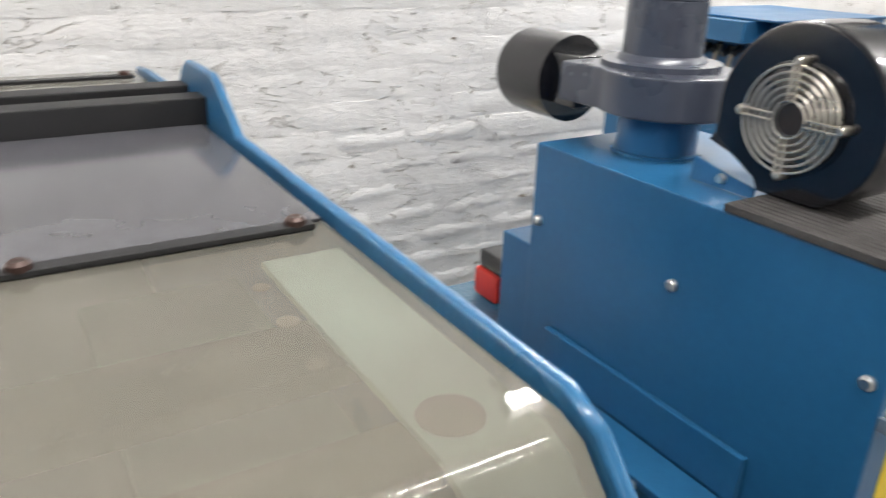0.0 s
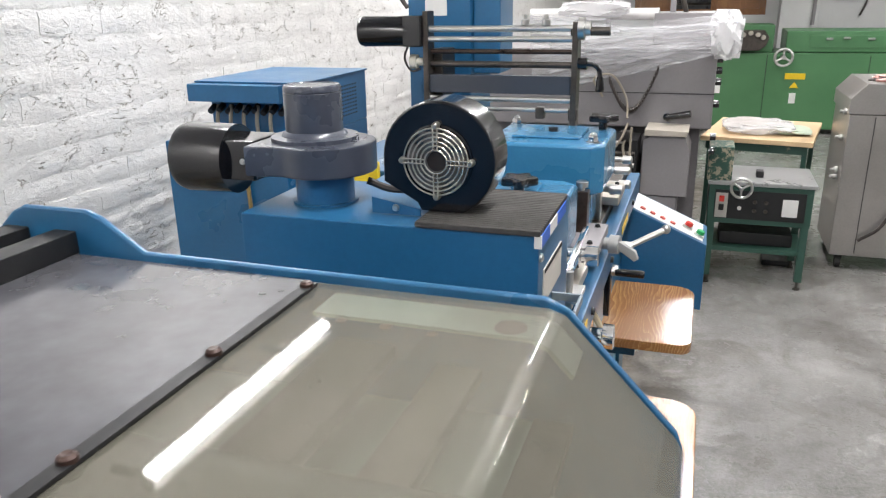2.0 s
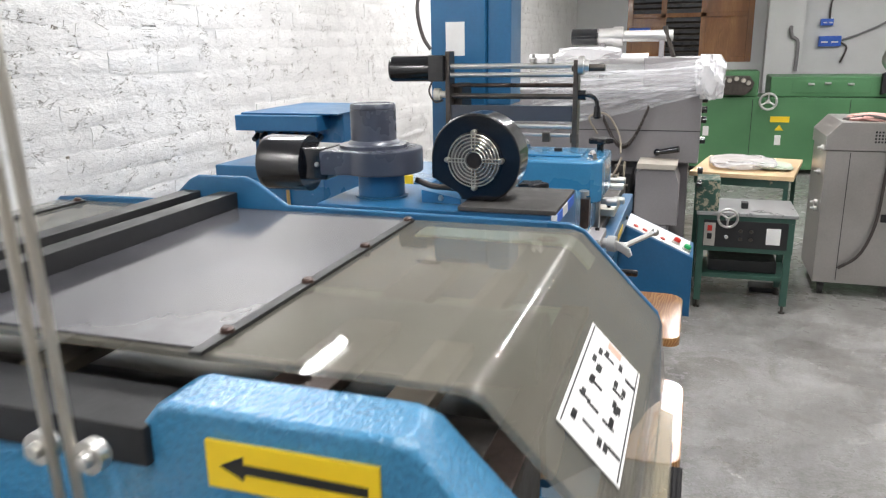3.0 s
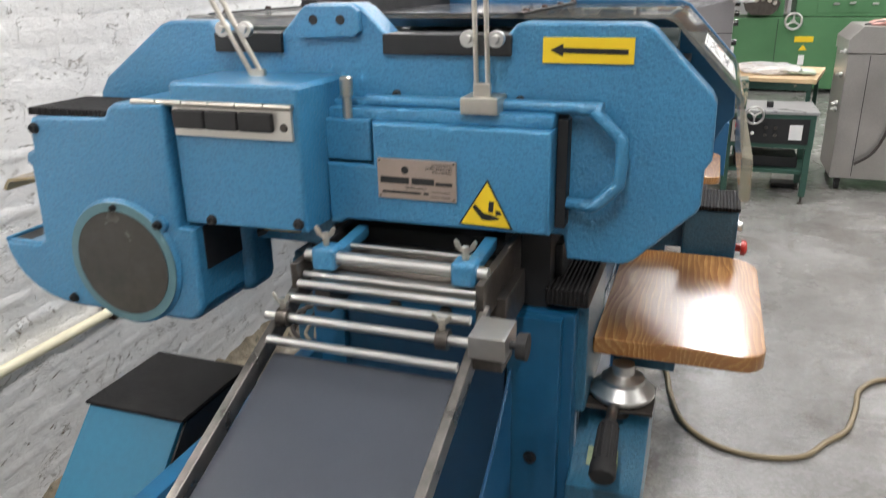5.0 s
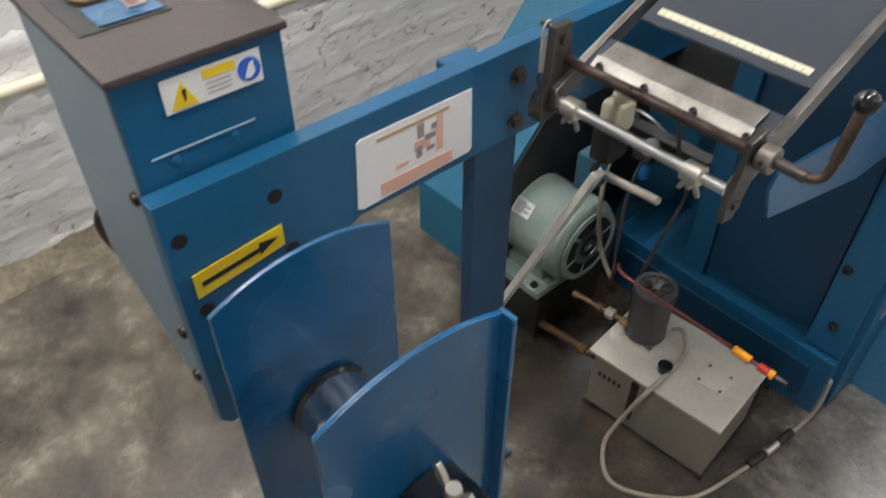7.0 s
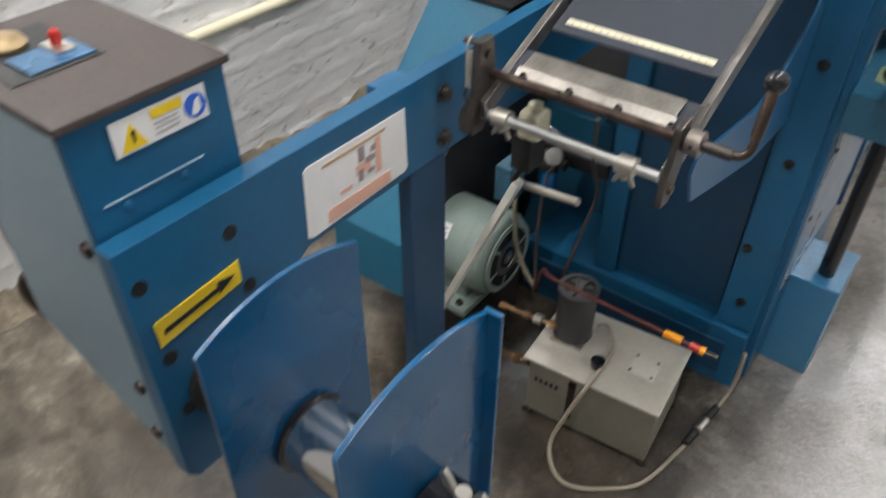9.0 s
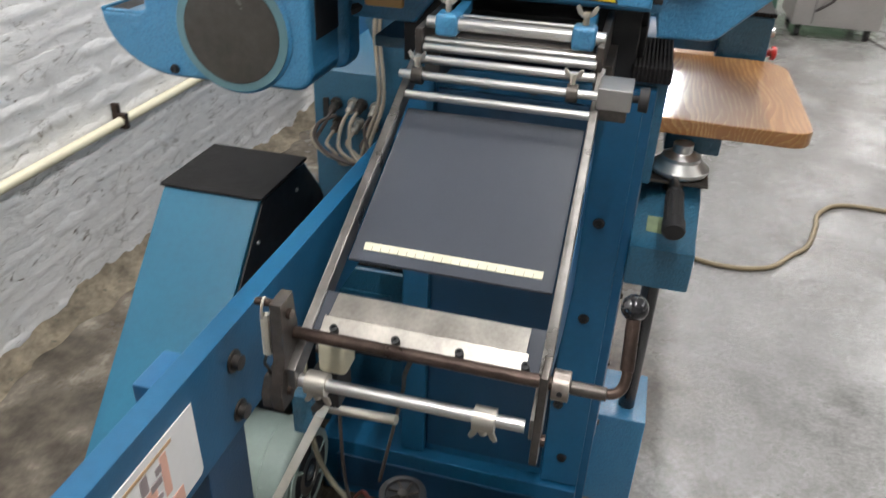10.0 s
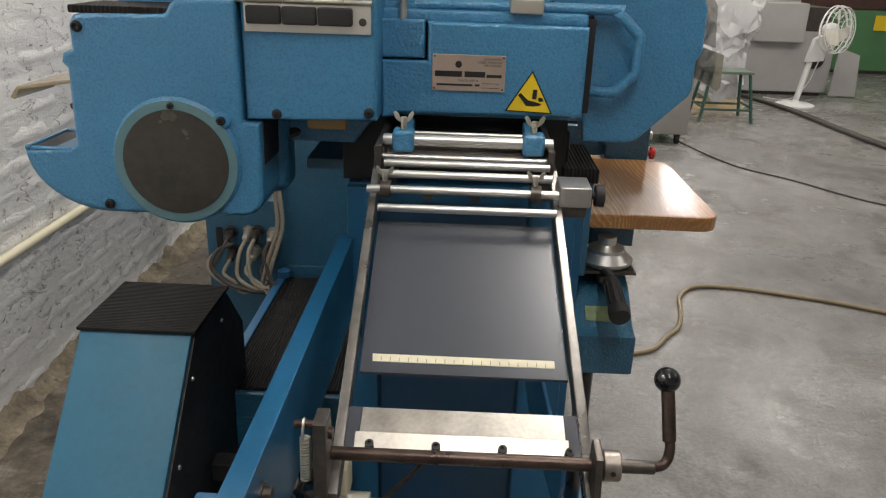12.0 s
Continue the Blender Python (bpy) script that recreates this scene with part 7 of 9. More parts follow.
for a in (0, 90, 180, 270):
    c, s = math.cos(radians(a)), math.sin(radians(a))
    for o in (-0.003, 0.003):
        bm = bmesh.new()
        sweep(bm, [(FX + 0.017 * c - o * s, 0.5355, FZ + 0.017 * s + o * c), (FX + 0.050 * c - o * s, 0.5355, FZ + 0.050 * s + o * c)], 0.0012, 6, 1)
        part("guard_spoke", bm, CREAMWIRE, fb)
    bm = bmesh.new()
    lathe(bm, (FX + 0.049 * c, 0.546, FZ + 0.049 * s), (0, -1, 0), [(0, 0.005), (0.009, 0.005), (0.012, 0.003)], 10)
    part("guard_screw", bm, SATIN, fb)
bm = bmesh.new()
prism(bm, [(-0.462, 1.356), (-0.462, 1.380), (-0.388, 1.366), (-0.388, 1.356)], "y", 0.548, 0.552, 0.0008)
part("fan_bracket", bm, SHEET, fb, "blue fan bracket")
bm = bmesh.new()
lathe(bm, (-0.425, 0.548, 1.366), (0, -1, 0), [(0, 0.0055), (0.004, 0.004)], 12)
part("bracket_screw", bm, STEEL, fb)
# printing heads
for hx0, hx1, y0, y1, z0, z1, n in ((-0.475, -0.212, 1.18, 1.44, 1.235, 1.345, 3), (-0.42, -0.238, 0.86, 1.04, 1.190, 1.302, 2)):
    hd = thing("ink_unit", ((hx0 + hx1) / 2, (y0 + y1) / 2, 1.135), "blue cast ink unit with chromed cap nuts on the machine bed", "ink unit", "ink units")
    bm = bmesh.new()
    ch = 0.026
    prism(bm, [(hx0 + ch, y0), (hx1 - ch, y0), (hx1, y0 + ch), (hx1, y1 - ch), (hx1 - ch, y1), (hx0 + ch, y1), (hx0, y1 - ch), (hx0, y0 + ch)], "z", z0, z1, 0.009, 3)
    part("head_casting", bm, INKCAST, hd)
    bm = bmesh.new()
    box(bm, (hx0 - 0.022, y0 + 0.01, z0 - 0.09), (hx1 - 0.03, y1 - 0.01, z0 + 0.03), 0.008, 2)
    part("head_base", bm, INKCAST, hd)
    bm = bmesh.new()
    box(bm, (hx0 + 0.05, y0 + 0.06, z1), (hx1 - 0.06, y1 - 0.05, z1 + 0.006), 0.003)
    part("head_lid", bm, INKCAST, hd)
    for px, py in ((hx0 + 0.022, y1 - 0.03), (hx0 + 0.022, y0 + 0.03), (hx1 - 0.028, y0 + 0.035))[:n]:
        bm = bmesh.new()
        lathe(bm, (px, py, z1), (0, 0, 1), [(0, 0.016), (0.003, 0.016), (0.0035, 0.012), (0.013, 0.012), (0.015, 0.011), (0.021, 0.008), (0.024, 0.003)], 6)
        part("cap_nut", bm, CHROME, hd, "chromed dome cap nut")
    kx, ky = (hx1 - 0.03, y1 - 0.04) if n == 3 else (hx0 + 0.09, y0 + 0.05)
    bm = bmesh.new()
    pts = [(kx + (0.030 + 0.006 * math.cos(radians(a * 5))) * math.cos(radians(a)), ky + (0.030 + 0.006 * math.cos(radians(a * 5))) * math.sin(radians(a))) for a in range(0, 360, 10)]
    prism(bm, pts, "z", z1 + 0.018, z1 + 0.034, 0.004)
    rod(bm, (kx, ky, z1), (kx, ky, z1 + 0.020), 0.010)
    part("star_knob", bm, BLACK, hd, "black star knob")
    bm = bmesh.new()
    rod(bm, ((hx0 + hx1) / 2, (y0 + y1) / 2, z1 + 0.006), ((hx0 + hx1) / 2, (y0 + y1) / 2, z1 + 0.014), 0.011)
    part("plug", bm, MATT, hd)

# unwind rack on a blue column
col = thing("unwind_column", (-0.70, 1.65, 0.0), "tall blue column carrying an unwind shaft", "column")
bm = bmesh.new()
box(bm, (-0.790, 1.56, 0.0), (-0.615, 1.76, 1.93), 0.006)
part("column", bm, SHEET, col)
bm = bmesh.new()
box(bm, (-0.740, 1.5585, 1.60), (-0.680, 1.5605, 1.70))
part("notice", bm, PAPER, col, "white paper notice")
bm = bmesh.new()
box(bm, (-0.615, 1.58, 1.45), (-0.540, 1.72, 1.95), 0.006)
part("shaft_box", bm, SHEET, col)
bm = bmesh.new()
rod(bm, (-0.56, 1.62, 1.86), (-0.24, 1.62, 1.862), 0.010)
part("shaft", bm, IRON, col)
for x in (-0.47, -0.33):
    bm = bmesh.new()
    lathe(bm, (x, 1.62, 1.861), (1, 0, 0), [(0, 0.03), (0.006, 0.03), (0.008, 0.018), (0.02, 0.018), (0.022, 0.03), (0.028, 0.03)], 20)
    part("reel_hub", bm, SATIN, col)
bm = bmesh.new()
lathe(bm, (-0.79, 1.62, 1.86), (-1, 0, 0), [(0, 0.035), (0.05, 0.035), (0.052, 0.045), (0.13, 0.045), (0.135, 0.04)], 24)
part("column_motor", bm, BLACK, col)
bm = bmesh.new()
sweep(bm, [(-0.83, 1.60, 1.82), (-0.835, 1.57, 1.74), (-0.815, 1.56, 1.66), (-0.79, 1.56, 1.62)], 0.006, 8, 4)
part("motor_lead", bm, DARKCABLE, col)
rk = thing("unwind_rack", (-0.50, 1.45, 1.32), "steel rod web rack with a small black motor", "rack")
for x, z0, z1 in ((-0.690, 1.325, 1.615), (-0.318, 1.335, 1.588)):
    bm = bmesh.new()
    box(bm, (x - 0.007, 1.415, z0), (x + 0.007, 1.465, z1), 0.002)
    part("side_plate", bm, IRON, rk)
bm = bmesh.new()
box(bm, (-0.70, 1.46, 1.40), (-0.66, 1.565, 1.52), 0.003)
part("rack_bracket", bm, IRON, rk)
for y, z, r, mt in ((1.43, 1.572, 0.008, STEEL), (1.425, 1.548, 0.007, STEEL), (1.44, 1.518, 0.006, RUSTY), (1.44, 1.487, 0.008, IRON), (1.43, 1.404, 0.007, STEEL), (1.43, 1.380, 0.005, STEEL)):
    bm = bmesh.new()
    rod(bm, (-0.690, y, z), (-0.318, y, z), r)
    part("guide_rod", bm, mt, rk)
bm = bmesh.new()
box(bm, (-0.684, 1.425, 1.418), (-0.325, 1.445, 1.462), 0.002)
part("flat_bar", bm, TRAY, rk)
bm = bmesh.new()
lathe(bm, (-0.735, 1.44, 1.566), (-1, 0, 0), [(0, 0.037), (0.128, 0.038), (0.136, 0.035)], 28)
part("rack_motor", bm, BLACK, rk, "small black motor")
bm = bmesh.new()
box(bm, (-0.745, 1.40, 1.53), (-0.697, 1.47, 1.605), 0.003)
part("gearbox", bm, BLACK, rk)
bm = bmesh.new()
lathe(bm, (-0.70, 1.435, 1.492), (-1, 0, 0), [(0, 0.010), (0.018, 0.010), (0.019, 0.018), (0.036, 0.018), (0.038, 0.012)], 18)
part("cream_knob", bm, CREAM, rk)
bm = bmesh.new()
sweep(bm, [(-0.742, 1.43, 1.53), (-0.752, 1.43, 1.50), (-0.735, 1.43, 1.47), (-0.71, 1.43, 1.475)], 0.003, 6, 4)
part("motor_lead", bm, DARKCABLE, rk)
bm = bmesh.new()
rod(bm, (-0.330, 1.43, 1.566), (-0.240, 1.43, 1.566), 0.010)
part("shaft_stub", bm, IRON, rk)
bm = bmesh.new()
lathe(bm, (-0.312, 1.43, 1.572), (1, 0, 0), [(0, 0.026), (0.014, 0.026), (0.015, 0.016), (0.028, 0.016)], 22)
part("shaft_hub", bm, STEEL, rk)
for x in (-0.44, -0.39):
    bm = bmesh.new()
    lathe(bm, (x, 1.43, 1.580), (0, 0, 1), [(0, 0.010), (0.012, 0.010), (0.014, 0.005), (0.024, 0.005)], 12)
    part("rod_stop", bm, STEEL, rk)
bm = bmesh.new()
rod(bm, (-0.311, 1.43, 1.492), (-0.290, 1.43, 1.492), 0.014)
sweep(bm, [(-0.295, 1.43, 1.492), (-0.275, 1.43, 1.490), (-0.262, 1.43, 1.478), (-0.258, 1.43, 1.455)], 0.006, 8, 4)
lathe(bm, (-0.258, 1.43, 1.462), (0.0, 0, -1), [(0, 0.008), (0.03, 0.011), (0.034, 0.008)], 14)
part("crank", bm, BLACK, rk)
for x, z in ((-0.398, 1.374), (-0.318, 1.372), (-0.60, 1.372)):
    bm = bmesh.new()
    box(bm, (x - 0.012, 1.418, z - 0.014), (x + 0.010, 1.442, z + 0.014), 0.003)
    part("rod_clamp", bm, IRON, rk)

# wiring cabinet by the wall
wc = thing("wiring_cabinet", (-1.3, 1.65, 0.0), "blue wiring cabinet with an overhanging louvred hood", "cabinet")
bm = bmesh.new()
box(bm, (-1.50, 1.40, 0.0), (-1.10, 1.95, 1.262), 0.005)
part("cabinet_body", bm, SHEET, wc)
bm = bmesh.new()
box(bm, (-1.440, 1.56, 1.262), (-1.10, 1.95, 1.420), 0.004)
part("hood", bm, SHEET, wc)
bm = bmesh.new()
box(bm, (-1.455, 1.470, 1.368), (-1.150, 1.575, 1.418), 0.003)
part("hood_box", bm, SHEET, wc)
bm = bmesh.new()
box(bm, (-1.452, 1.505, 1.4185), (-1.094, 1.955, 1.424), 0.002)
part("hood_lid", bm, SHEET, wc)
for r in range(9):
    for k in range(13):
        bm = bmesh.new()
        y, z = 1.625 + k * 0.0195, 1.290 + r * 0.0115
        box(bm, (-1.1005, y, z), (-1.0992, y + 0.012, z + 0.0045))
        if r == 0 and k == 0:
            louvre = part("vent_slot", bm, MATT, wc, "dark vent slot")
        else:
            bm.free()
            lo = louvre.copy()
            scene.collection.objects.link(lo)
            lo.matrix_parent_inverse = louvre.matrix_parent_inverse @ Matrix.Translation((0, k * 0.0195, r * 0.0115))
for k in range(9):
    bm = bmesh.new()
    lathe(bm, (-1.42 + k * 0.03, 1.55, 1.345 + 0.004 * (k % 2)), (0, -1, -0.5), [(0, 0.010), (0.03, 0.009)], 8)
    part("terminal", bm, MATT, wc)
for k in range(5):
    bm = bmesh.new()
    sweep(bm, [(-1.40 + k * 0.045, 1.54, 1.35), (-1.395 + k * 0.045, 1.52, 1.31), (-1.40 + k * 0.045, 1.53, 1.262)], 0.006, 6, 3)
    part("terminal_lead", bm, CABLE, wc)
bm = bmesh.new()
sweep(bm, [(-1.23, 1.392, 1.262), (-1.225, 1.388, 1.15), (-1.222, 1.388, 1.02), (-1.23, 1.388, 0.80)], 0.006, 8, 4)
part("yellow_hose", bm, surface("ochre_hose", (0.27, 0.19, 0.07), 0.45), wc)
bm = bmesh.new()
box(bm, (-0.79, 1.02, 1.15), (-0.66, 1.035, 1.32), 0.002)
solid("yellow_notice", bm, YELLOW, "yellow notice board fixed behind the blower", "sign")
bm = bmesh.new()
box(bm, (-0.80, 1.035, 0.0), (-0.615, 1.38, 1.30), 0.004)
solid("blue_side_cabinet", bm, SHEET, "blue side cabinet behind the dryer", "cabinet")

# operator panel
op = thing("control_desk", (-0.12, 2.1, 0.0), "blue sloping operator panel with red and green buttons", "control desk")
bm = bmesh.new()
prism(bm, [(-0.290, 0.992), (-0.265, 1.008), (-0.235, 1.008), (0.028, 0.893), (0.028, 0.672), (-0.290, 0.690)], "y", 1.98, 2.20, 0.003)
part("panel_box", bm, SHEET, op)
bm = bmesh.new()
box(bm, (-0.30, 2.02, 0.0), (-0.22, 2.18, 0.70), 0.003)
part("panel_post", bm, CAST2, op)
PN = Vector((0.4, 0, 0.916))
PS = Vector((0.916, 0, -0.4))


def on_panel(s, y, h=0.0):
    return Vector((-0.232, y, 1.0075)) + PS * s + PN * h


def panel_patch(name, s0, s1, y0, y1, mt, h=0.001):
    bm = bmesh.new()
    vs = [bm.verts.new(on_panel(s, y, hh)) for s in (s0, s1) for y in (y0, y1) for hh in (0.0002, h)]
    for q in ((0, 1, 3, 2), (4, 6, 7, 5), (0, 4, 5, 1), (2, 3, 7, 6), (0, 2, 6, 4), (1, 5, 7, 3)):
        bm.faces.new([vs[i] for i in q])
    return part(name, bm, mt, op)


panel_patch("white_face", 0.012, 0.270, 1.995, 2.185, PAPER)
panel_patch("yellow_label", -0.03, 0.008, 1.995, 2.10, YELLOW)
for s, y in ((0.06, 2.03), (0.095, 2.03), (0.13, 2.03), (0.165, 2.03)):
    bm = bmesh.new()
    lathe(bm, on_panel(s, y, 0.001), PN, [(0, 0.009), (0.005, 0.009), (0.006, 0.006)], 14)
    part("key_button", bm, PINKRED, op, "small red key")
for s, y, mt in ((0.215, 2.06, RED), (0.255, 2.03, GREENBTN)):
    bm = bmesh.new()
    lathe(bm, on_panel(s, y, 0.001), PN, [(0, 0.017), (0.006, 0.017), (0.007, 0.011), (0.012, 0.011)], 18)
    part("button_collar", bm, STEEL, op)
    bm = bmesh.new()
    lathe(bm, on_panel(s, y, 0.010), PN, [(0, 0.013), (0.010, 0.013), (0.013, 0.009)], 18)
    part("push_button", bm, mt, op)

# ---- further machines ----
gm = thing("grey_press", (-0.5, 4.3, 0.0), "large grey printing machine partly wrapped in clear film", "printing press")
bm = bmesh.new()
box(bm, (-1.30, 3.95, 0.93), (0.035, 4.75, 1.36), 0.01)
part("upper_body", bm, MACHINE_GREY, gm)
bm = bmesh.new()
box(bm, (-1.30, 3.947, 1.118), (0.036, 3.951, 1.122))
part("seam", bm, MATT, gm)
bm = bmesh.new()
box(bm, (-1.30, 4.05, 0.0), (-0.02, 4.75, 0.93), 0.008)
part("lower_body", bm, surface("grey_machine_frame", (0.16, 0.15, 0.155), 0.45, var=0.15), gm)
bm = bmesh.new()
prism(bm, [(-0.305, 0.60), (-0.305, 0.90), (-0.270, 0.925), (-0.09, 0.925), (-0.06, 0.84), (-0.06, 0.60)], "y", 3.72, 4.06, 0.006)
part("side_locker", bm, MACHINE_GREY, gm)
bm = bmesh.new()
box(bm, (-0.305, 3.73, 0.02), (-0.11, 4.05, 0.595), 0.006)
part("locker_door", bm, MACHINE_GREY, gm)
# solid black block paints the shade inside the open frame
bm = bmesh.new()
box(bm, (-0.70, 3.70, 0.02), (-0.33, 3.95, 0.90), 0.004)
part("recess_shade_block", bm, MATT, gm, "solid black block painting the shade inside the open frame")
for k, z in enumerate((0.84, 0.78, 0.70, 0.62, 0.55)):
    bm = bmesh.new()
    rod(bm, (-0.72, 3.67 - 0.01 * (k % 2), z), (-0.34, 3.67, z - 0.01), 0.014)
    part("roller", bm, STEEL if k % 2 else IRON, gm)
bm = bmesh.new()
sweep(bm, [(-0.36, 3.66, 0.96), (-0.40, 3.64, 0.88), (-0.37, 3.63, 0.76), (-0.35, 3.64, 0.66), (-0.37, 3.65, 0.50)], 0.007, 8, 5)
part("air_tube", bm, CABLE, gm)
bm = bmesh.new()
sweep(bm, [(-0.44, 3.66, 0.55), (-0.40, 3.62, 0.50), (-0.37, 3.63, 0.42), (-0.42, 3.64, 0.36)], 0.014, 8, 5)
part("green_hose", bm, surface("green_rubber_hose", (0.05, 0.20, 0.16), 0.5), gm)
for k in range(5):
    bm = bmesh.new()
    rod(bm, (-0.70, 3.655, 0.90 - k * 0.085), (-0.40, 3.655, 0.895 - k * 0.085), 0.008, seg=10)
    part("guide_rod", bm, STEEL, gm)
for pts in ([(-0.38, 3.64, 1.00), (-0.41, 3.62, 0.92), (-0.46, 3.63, 0.84), (-0.50, 3.63, 0.76), (-0.44, 3.62, 0.70), (-0.52, 3.63, 0.60)], [(-0.36, 3.63, 0.98), (-0.36, 3.62, 0.80), (-0.34, 3.62, 0.66), (-0.36, 3.62, 0.54)], [(-0.55, 3.90, 1.10), (-0.60, 3.88, 1.20), (-0.50, 3.88, 1.22), (-0.42, 3.88, 1.10), (-0.40, 3.80, 1.0)]):
    bm = bmesh.new()
    sweep(bm, pts, 0.006, 8, 5)
    part("air_tube", bm, CABLE, gm)
for x in (-0.42, -0.60):
    bm = bmesh.new()
    box(bm, (x, 3.64, 0.90), (x + 0.05, 3.70, 0.955), 0.006)
    part("clamp_block", bm, IRON, gm)
bm = bmesh.new()
pts = []
for k in range(200):
    t = k / 199
    pts.append((-0.52 + 0.26 * t, 3.90 + 0.013 * math.cos(k * 0.9), 1.20 - 0.20 * math.sin(math.pi * t) + 0.06 * t + 0.013 * math.sin(k * 0.9)))
sweep(bm, pts, 0.006, 6, 1)
part("coiled_lead", bm, DARKCABLE, gm)
bm = bmesh.new()
lathe(bm, (-0.20, 3.95, 0.995), (0, -1, 0), [(0, 0.02), (0.03, 0.02)], 14)
rod(bm, (-0.20, 3.92, 0.995), (-0.075, 3.90, 1.02), 0.015, 0.019)
part("lever", bm, BLACK, gm)
for z in (1.30, 1.24, 1.18, 1.06, 0.88, 0.80):
    bm = bmesh.new()
    lathe(bm, (0.035, 4.02, z), (1, 0, 0), [(0, 0.02), (0.03, 0.02), (0.032, 0.012)], 12)
    part("side_knob", bm, BLACK, gm)
bm = bmesh.new()
box(bm, (-0.32, 4.2, 1.36), (0.03, 4.6, 1.535), 0.006)
part("top_box", bm, MACHINE_GREY, gm)
bm = bmesh.new()
rod(bm, (-1.05, 4.3, 1.53), (-0.30, 4.28, 1.53), 0.032, seg=20)
part("white_roll", bm, PAPER, gm)
bm = bmesh.new()
lathe(bm, (-0.62, 4.3, 1.665), (1, 0, 0), [(0, 0.05), (0.10, 0.05), (0.101, 0.06), (0.16, 0.06), (0.162, 0.035), (0.46, 0.035)], 20)
part("top_cylinder", bm, STEEL, gm)
bm = bmesh.new()
rod(bm, (-0.15, 4.29, 1.53), (-0.21, 4.27, 1.72), 0.014)
part("top_lever", bm, IRON, gm)
for x in (-0.60, -0.24):
    bm = bmesh.new()
    box(bm, (x, 4.27, 1.36), (x + 0.03, 4.33, 1.64), 0.004)
    part("cylinder_post", bm, MACHINE_GREY, gm)
bm = bmesh.new()
lathe(bm, (-0.78, 4.3, 1.665), (1, 0, 0), [(0, 0.045), (0.005, 0.050), (0.17, 0.050), (0.172, 0.038), (0.20, 0.038)], 20)
part("cylinder_motor", bm, BLACK, gm, "small black motor")


BUNCH = clear_sheet("bunched_white_film", (0.84, 0.83, 0.84), 0.62, 0.15)


def crumpled(name, cx, cy, cz, sx, sy, sz, seed, material, parent, label, taper=0.0):
    """Loose plastic film: a closed bag with sharp random folds."""
    rnd = random.Random(seed)
    bm = bmesh.new()
    bmesh.ops.create_icosphere(bm, subdivisions=4, radius=1.0)
    for v in bm.verts:
        p = v.co.copy()
        q = noise.noise_vector(p * 2.3 + Vector((seed, 0, 0))) * 0.28 + noise.noise_vector(p * 6.5 + Vector((0, seed, 0))) * 0.12
        p += q + p * (noise.noise(p * 13.0 + Vector((seed, seed, 0))) * 0.10)
        p = Vector((max(-1, min(1, p.x * 1.15)), max(-1, min(1, p.y * 1.15)), max(-1, min(1, p.z * 1.15))))
        w = 1.0 - taper * (p.x + 1) / 2
        v.co = Vector((cx + p.x * sx, cy + p.y * sy * w, cz + p.z * sz * w + taper * 0.25 * sz * p.x))
    ob = part(name, bm, material, parent, label) if parent else None
    ob.data.set_sharp_from_angle(angle=radians(25))
    return ob


def film_fan(name, label, parent, seed, x0, x1, zs, ze, y0, depth):
    """Film drawn out from a machine's front to a bunched corner, with folds running along it."""
    bm = bmesh.new()
    nx, nv = 36, 40
    rows_ = []
    for i in range(nx + 1):
        u = i / nx
        top, low = zs[0] + (ze[0] - zs[0]) * u, zs[1] + (ze[1] - zs[1]) * u ** 0.8
        row = []
        for j in range(nv + 1):
            v = j / nv
            fold = noise.noise(Vector((u * 2.2 + seed, v * 13.0, 0))) * 0.035 + noise.noise(Vector((u * 7.0, v * 26.0, seed))) * 0.014
            sag = 0.03 * math.sin(math.pi * u) * v
            row.append(bm.verts.new((x0 + (x1 - x0) * u, y0 + depth * (1 - v) ** 2 + fold, low + (top - low) * v - sag + 0.5 * fold)))
        rows_.append(row)
    for p, q in zip(rows_, rows_[1:]):
        for j in range(nv):
            bm.faces.new((p[j], q[j], q[j + 1], p[j + 1]))
    return part(name, bm, FILM, parent, label)


film_fan("film_wrap", "clear plastic film drawn over the machine in long folds", gm, 3, -0.85, 0.04, (1.52, 1.08), (1.50, 1.33), 3.86, 0.07)
film_fan("film_wrap", "second layer of clear plastic film", gm, 9, -0.95, 0.02, (1.56, 1.20), (1.53, 1.38), 3.80, 0.10)
crumpled("film_wrap", -0.66, 4.22, 1.56, 0.20, 0.10, 0.045, 17, BUNCH, gm, "loose white film over the rollers")
crumpled("film_wrap", 0.065, 4.00, 1.43, 0.085, 0.20, 0.125, 8, BUNCH, gm, "bunched white plastic film")
bm = bmesh.new()
prism(bm, [(-0.300, 0.926), (-0.085, 0.926), (-0.075, 0.955), (-0.295, 0.96)], "y", 3.70, 3.96, 0.004)
part("locker_lid", bm, surface("beige_lid_paint", (0.45, 0.41, 0.35), 0.5), gm, "beige worn locker lid")

# green control stand
gs = thing("green_control_stand", (0.33, 4.25, 0.0), "dark green steel stand with a black switch panel", "control stand")
bm = bmesh.new()
box(bm, (0.060, 4.07, 0.375), (0.610, 4.50, 0.600), 0.005)
part("stand_box", bm, DARKGREEN, gs)
bm = bmesh.new()
box(bm, (0.050, 4.06, 0.600), (0.625, 4.52, 0.622), 0.004)
part("top_plate", bm, surface("grey_top_plate", (0.36, 0.36, 0.36), 0.35, metal=0.3, var=0.1), gs)
bm = bmesh.new()
box(bm, (0.095, 4.064, 0.405), (0.575, 4.071, 0.572), 0.002)
pnl = part("switch_panel", bm, MATT, gs, "black switch panel with meters")
bm = bmesh.new()
box(bm, (0.100, 4.060, 0.410), (0.165, 4.0645, 0.555), 0.002)
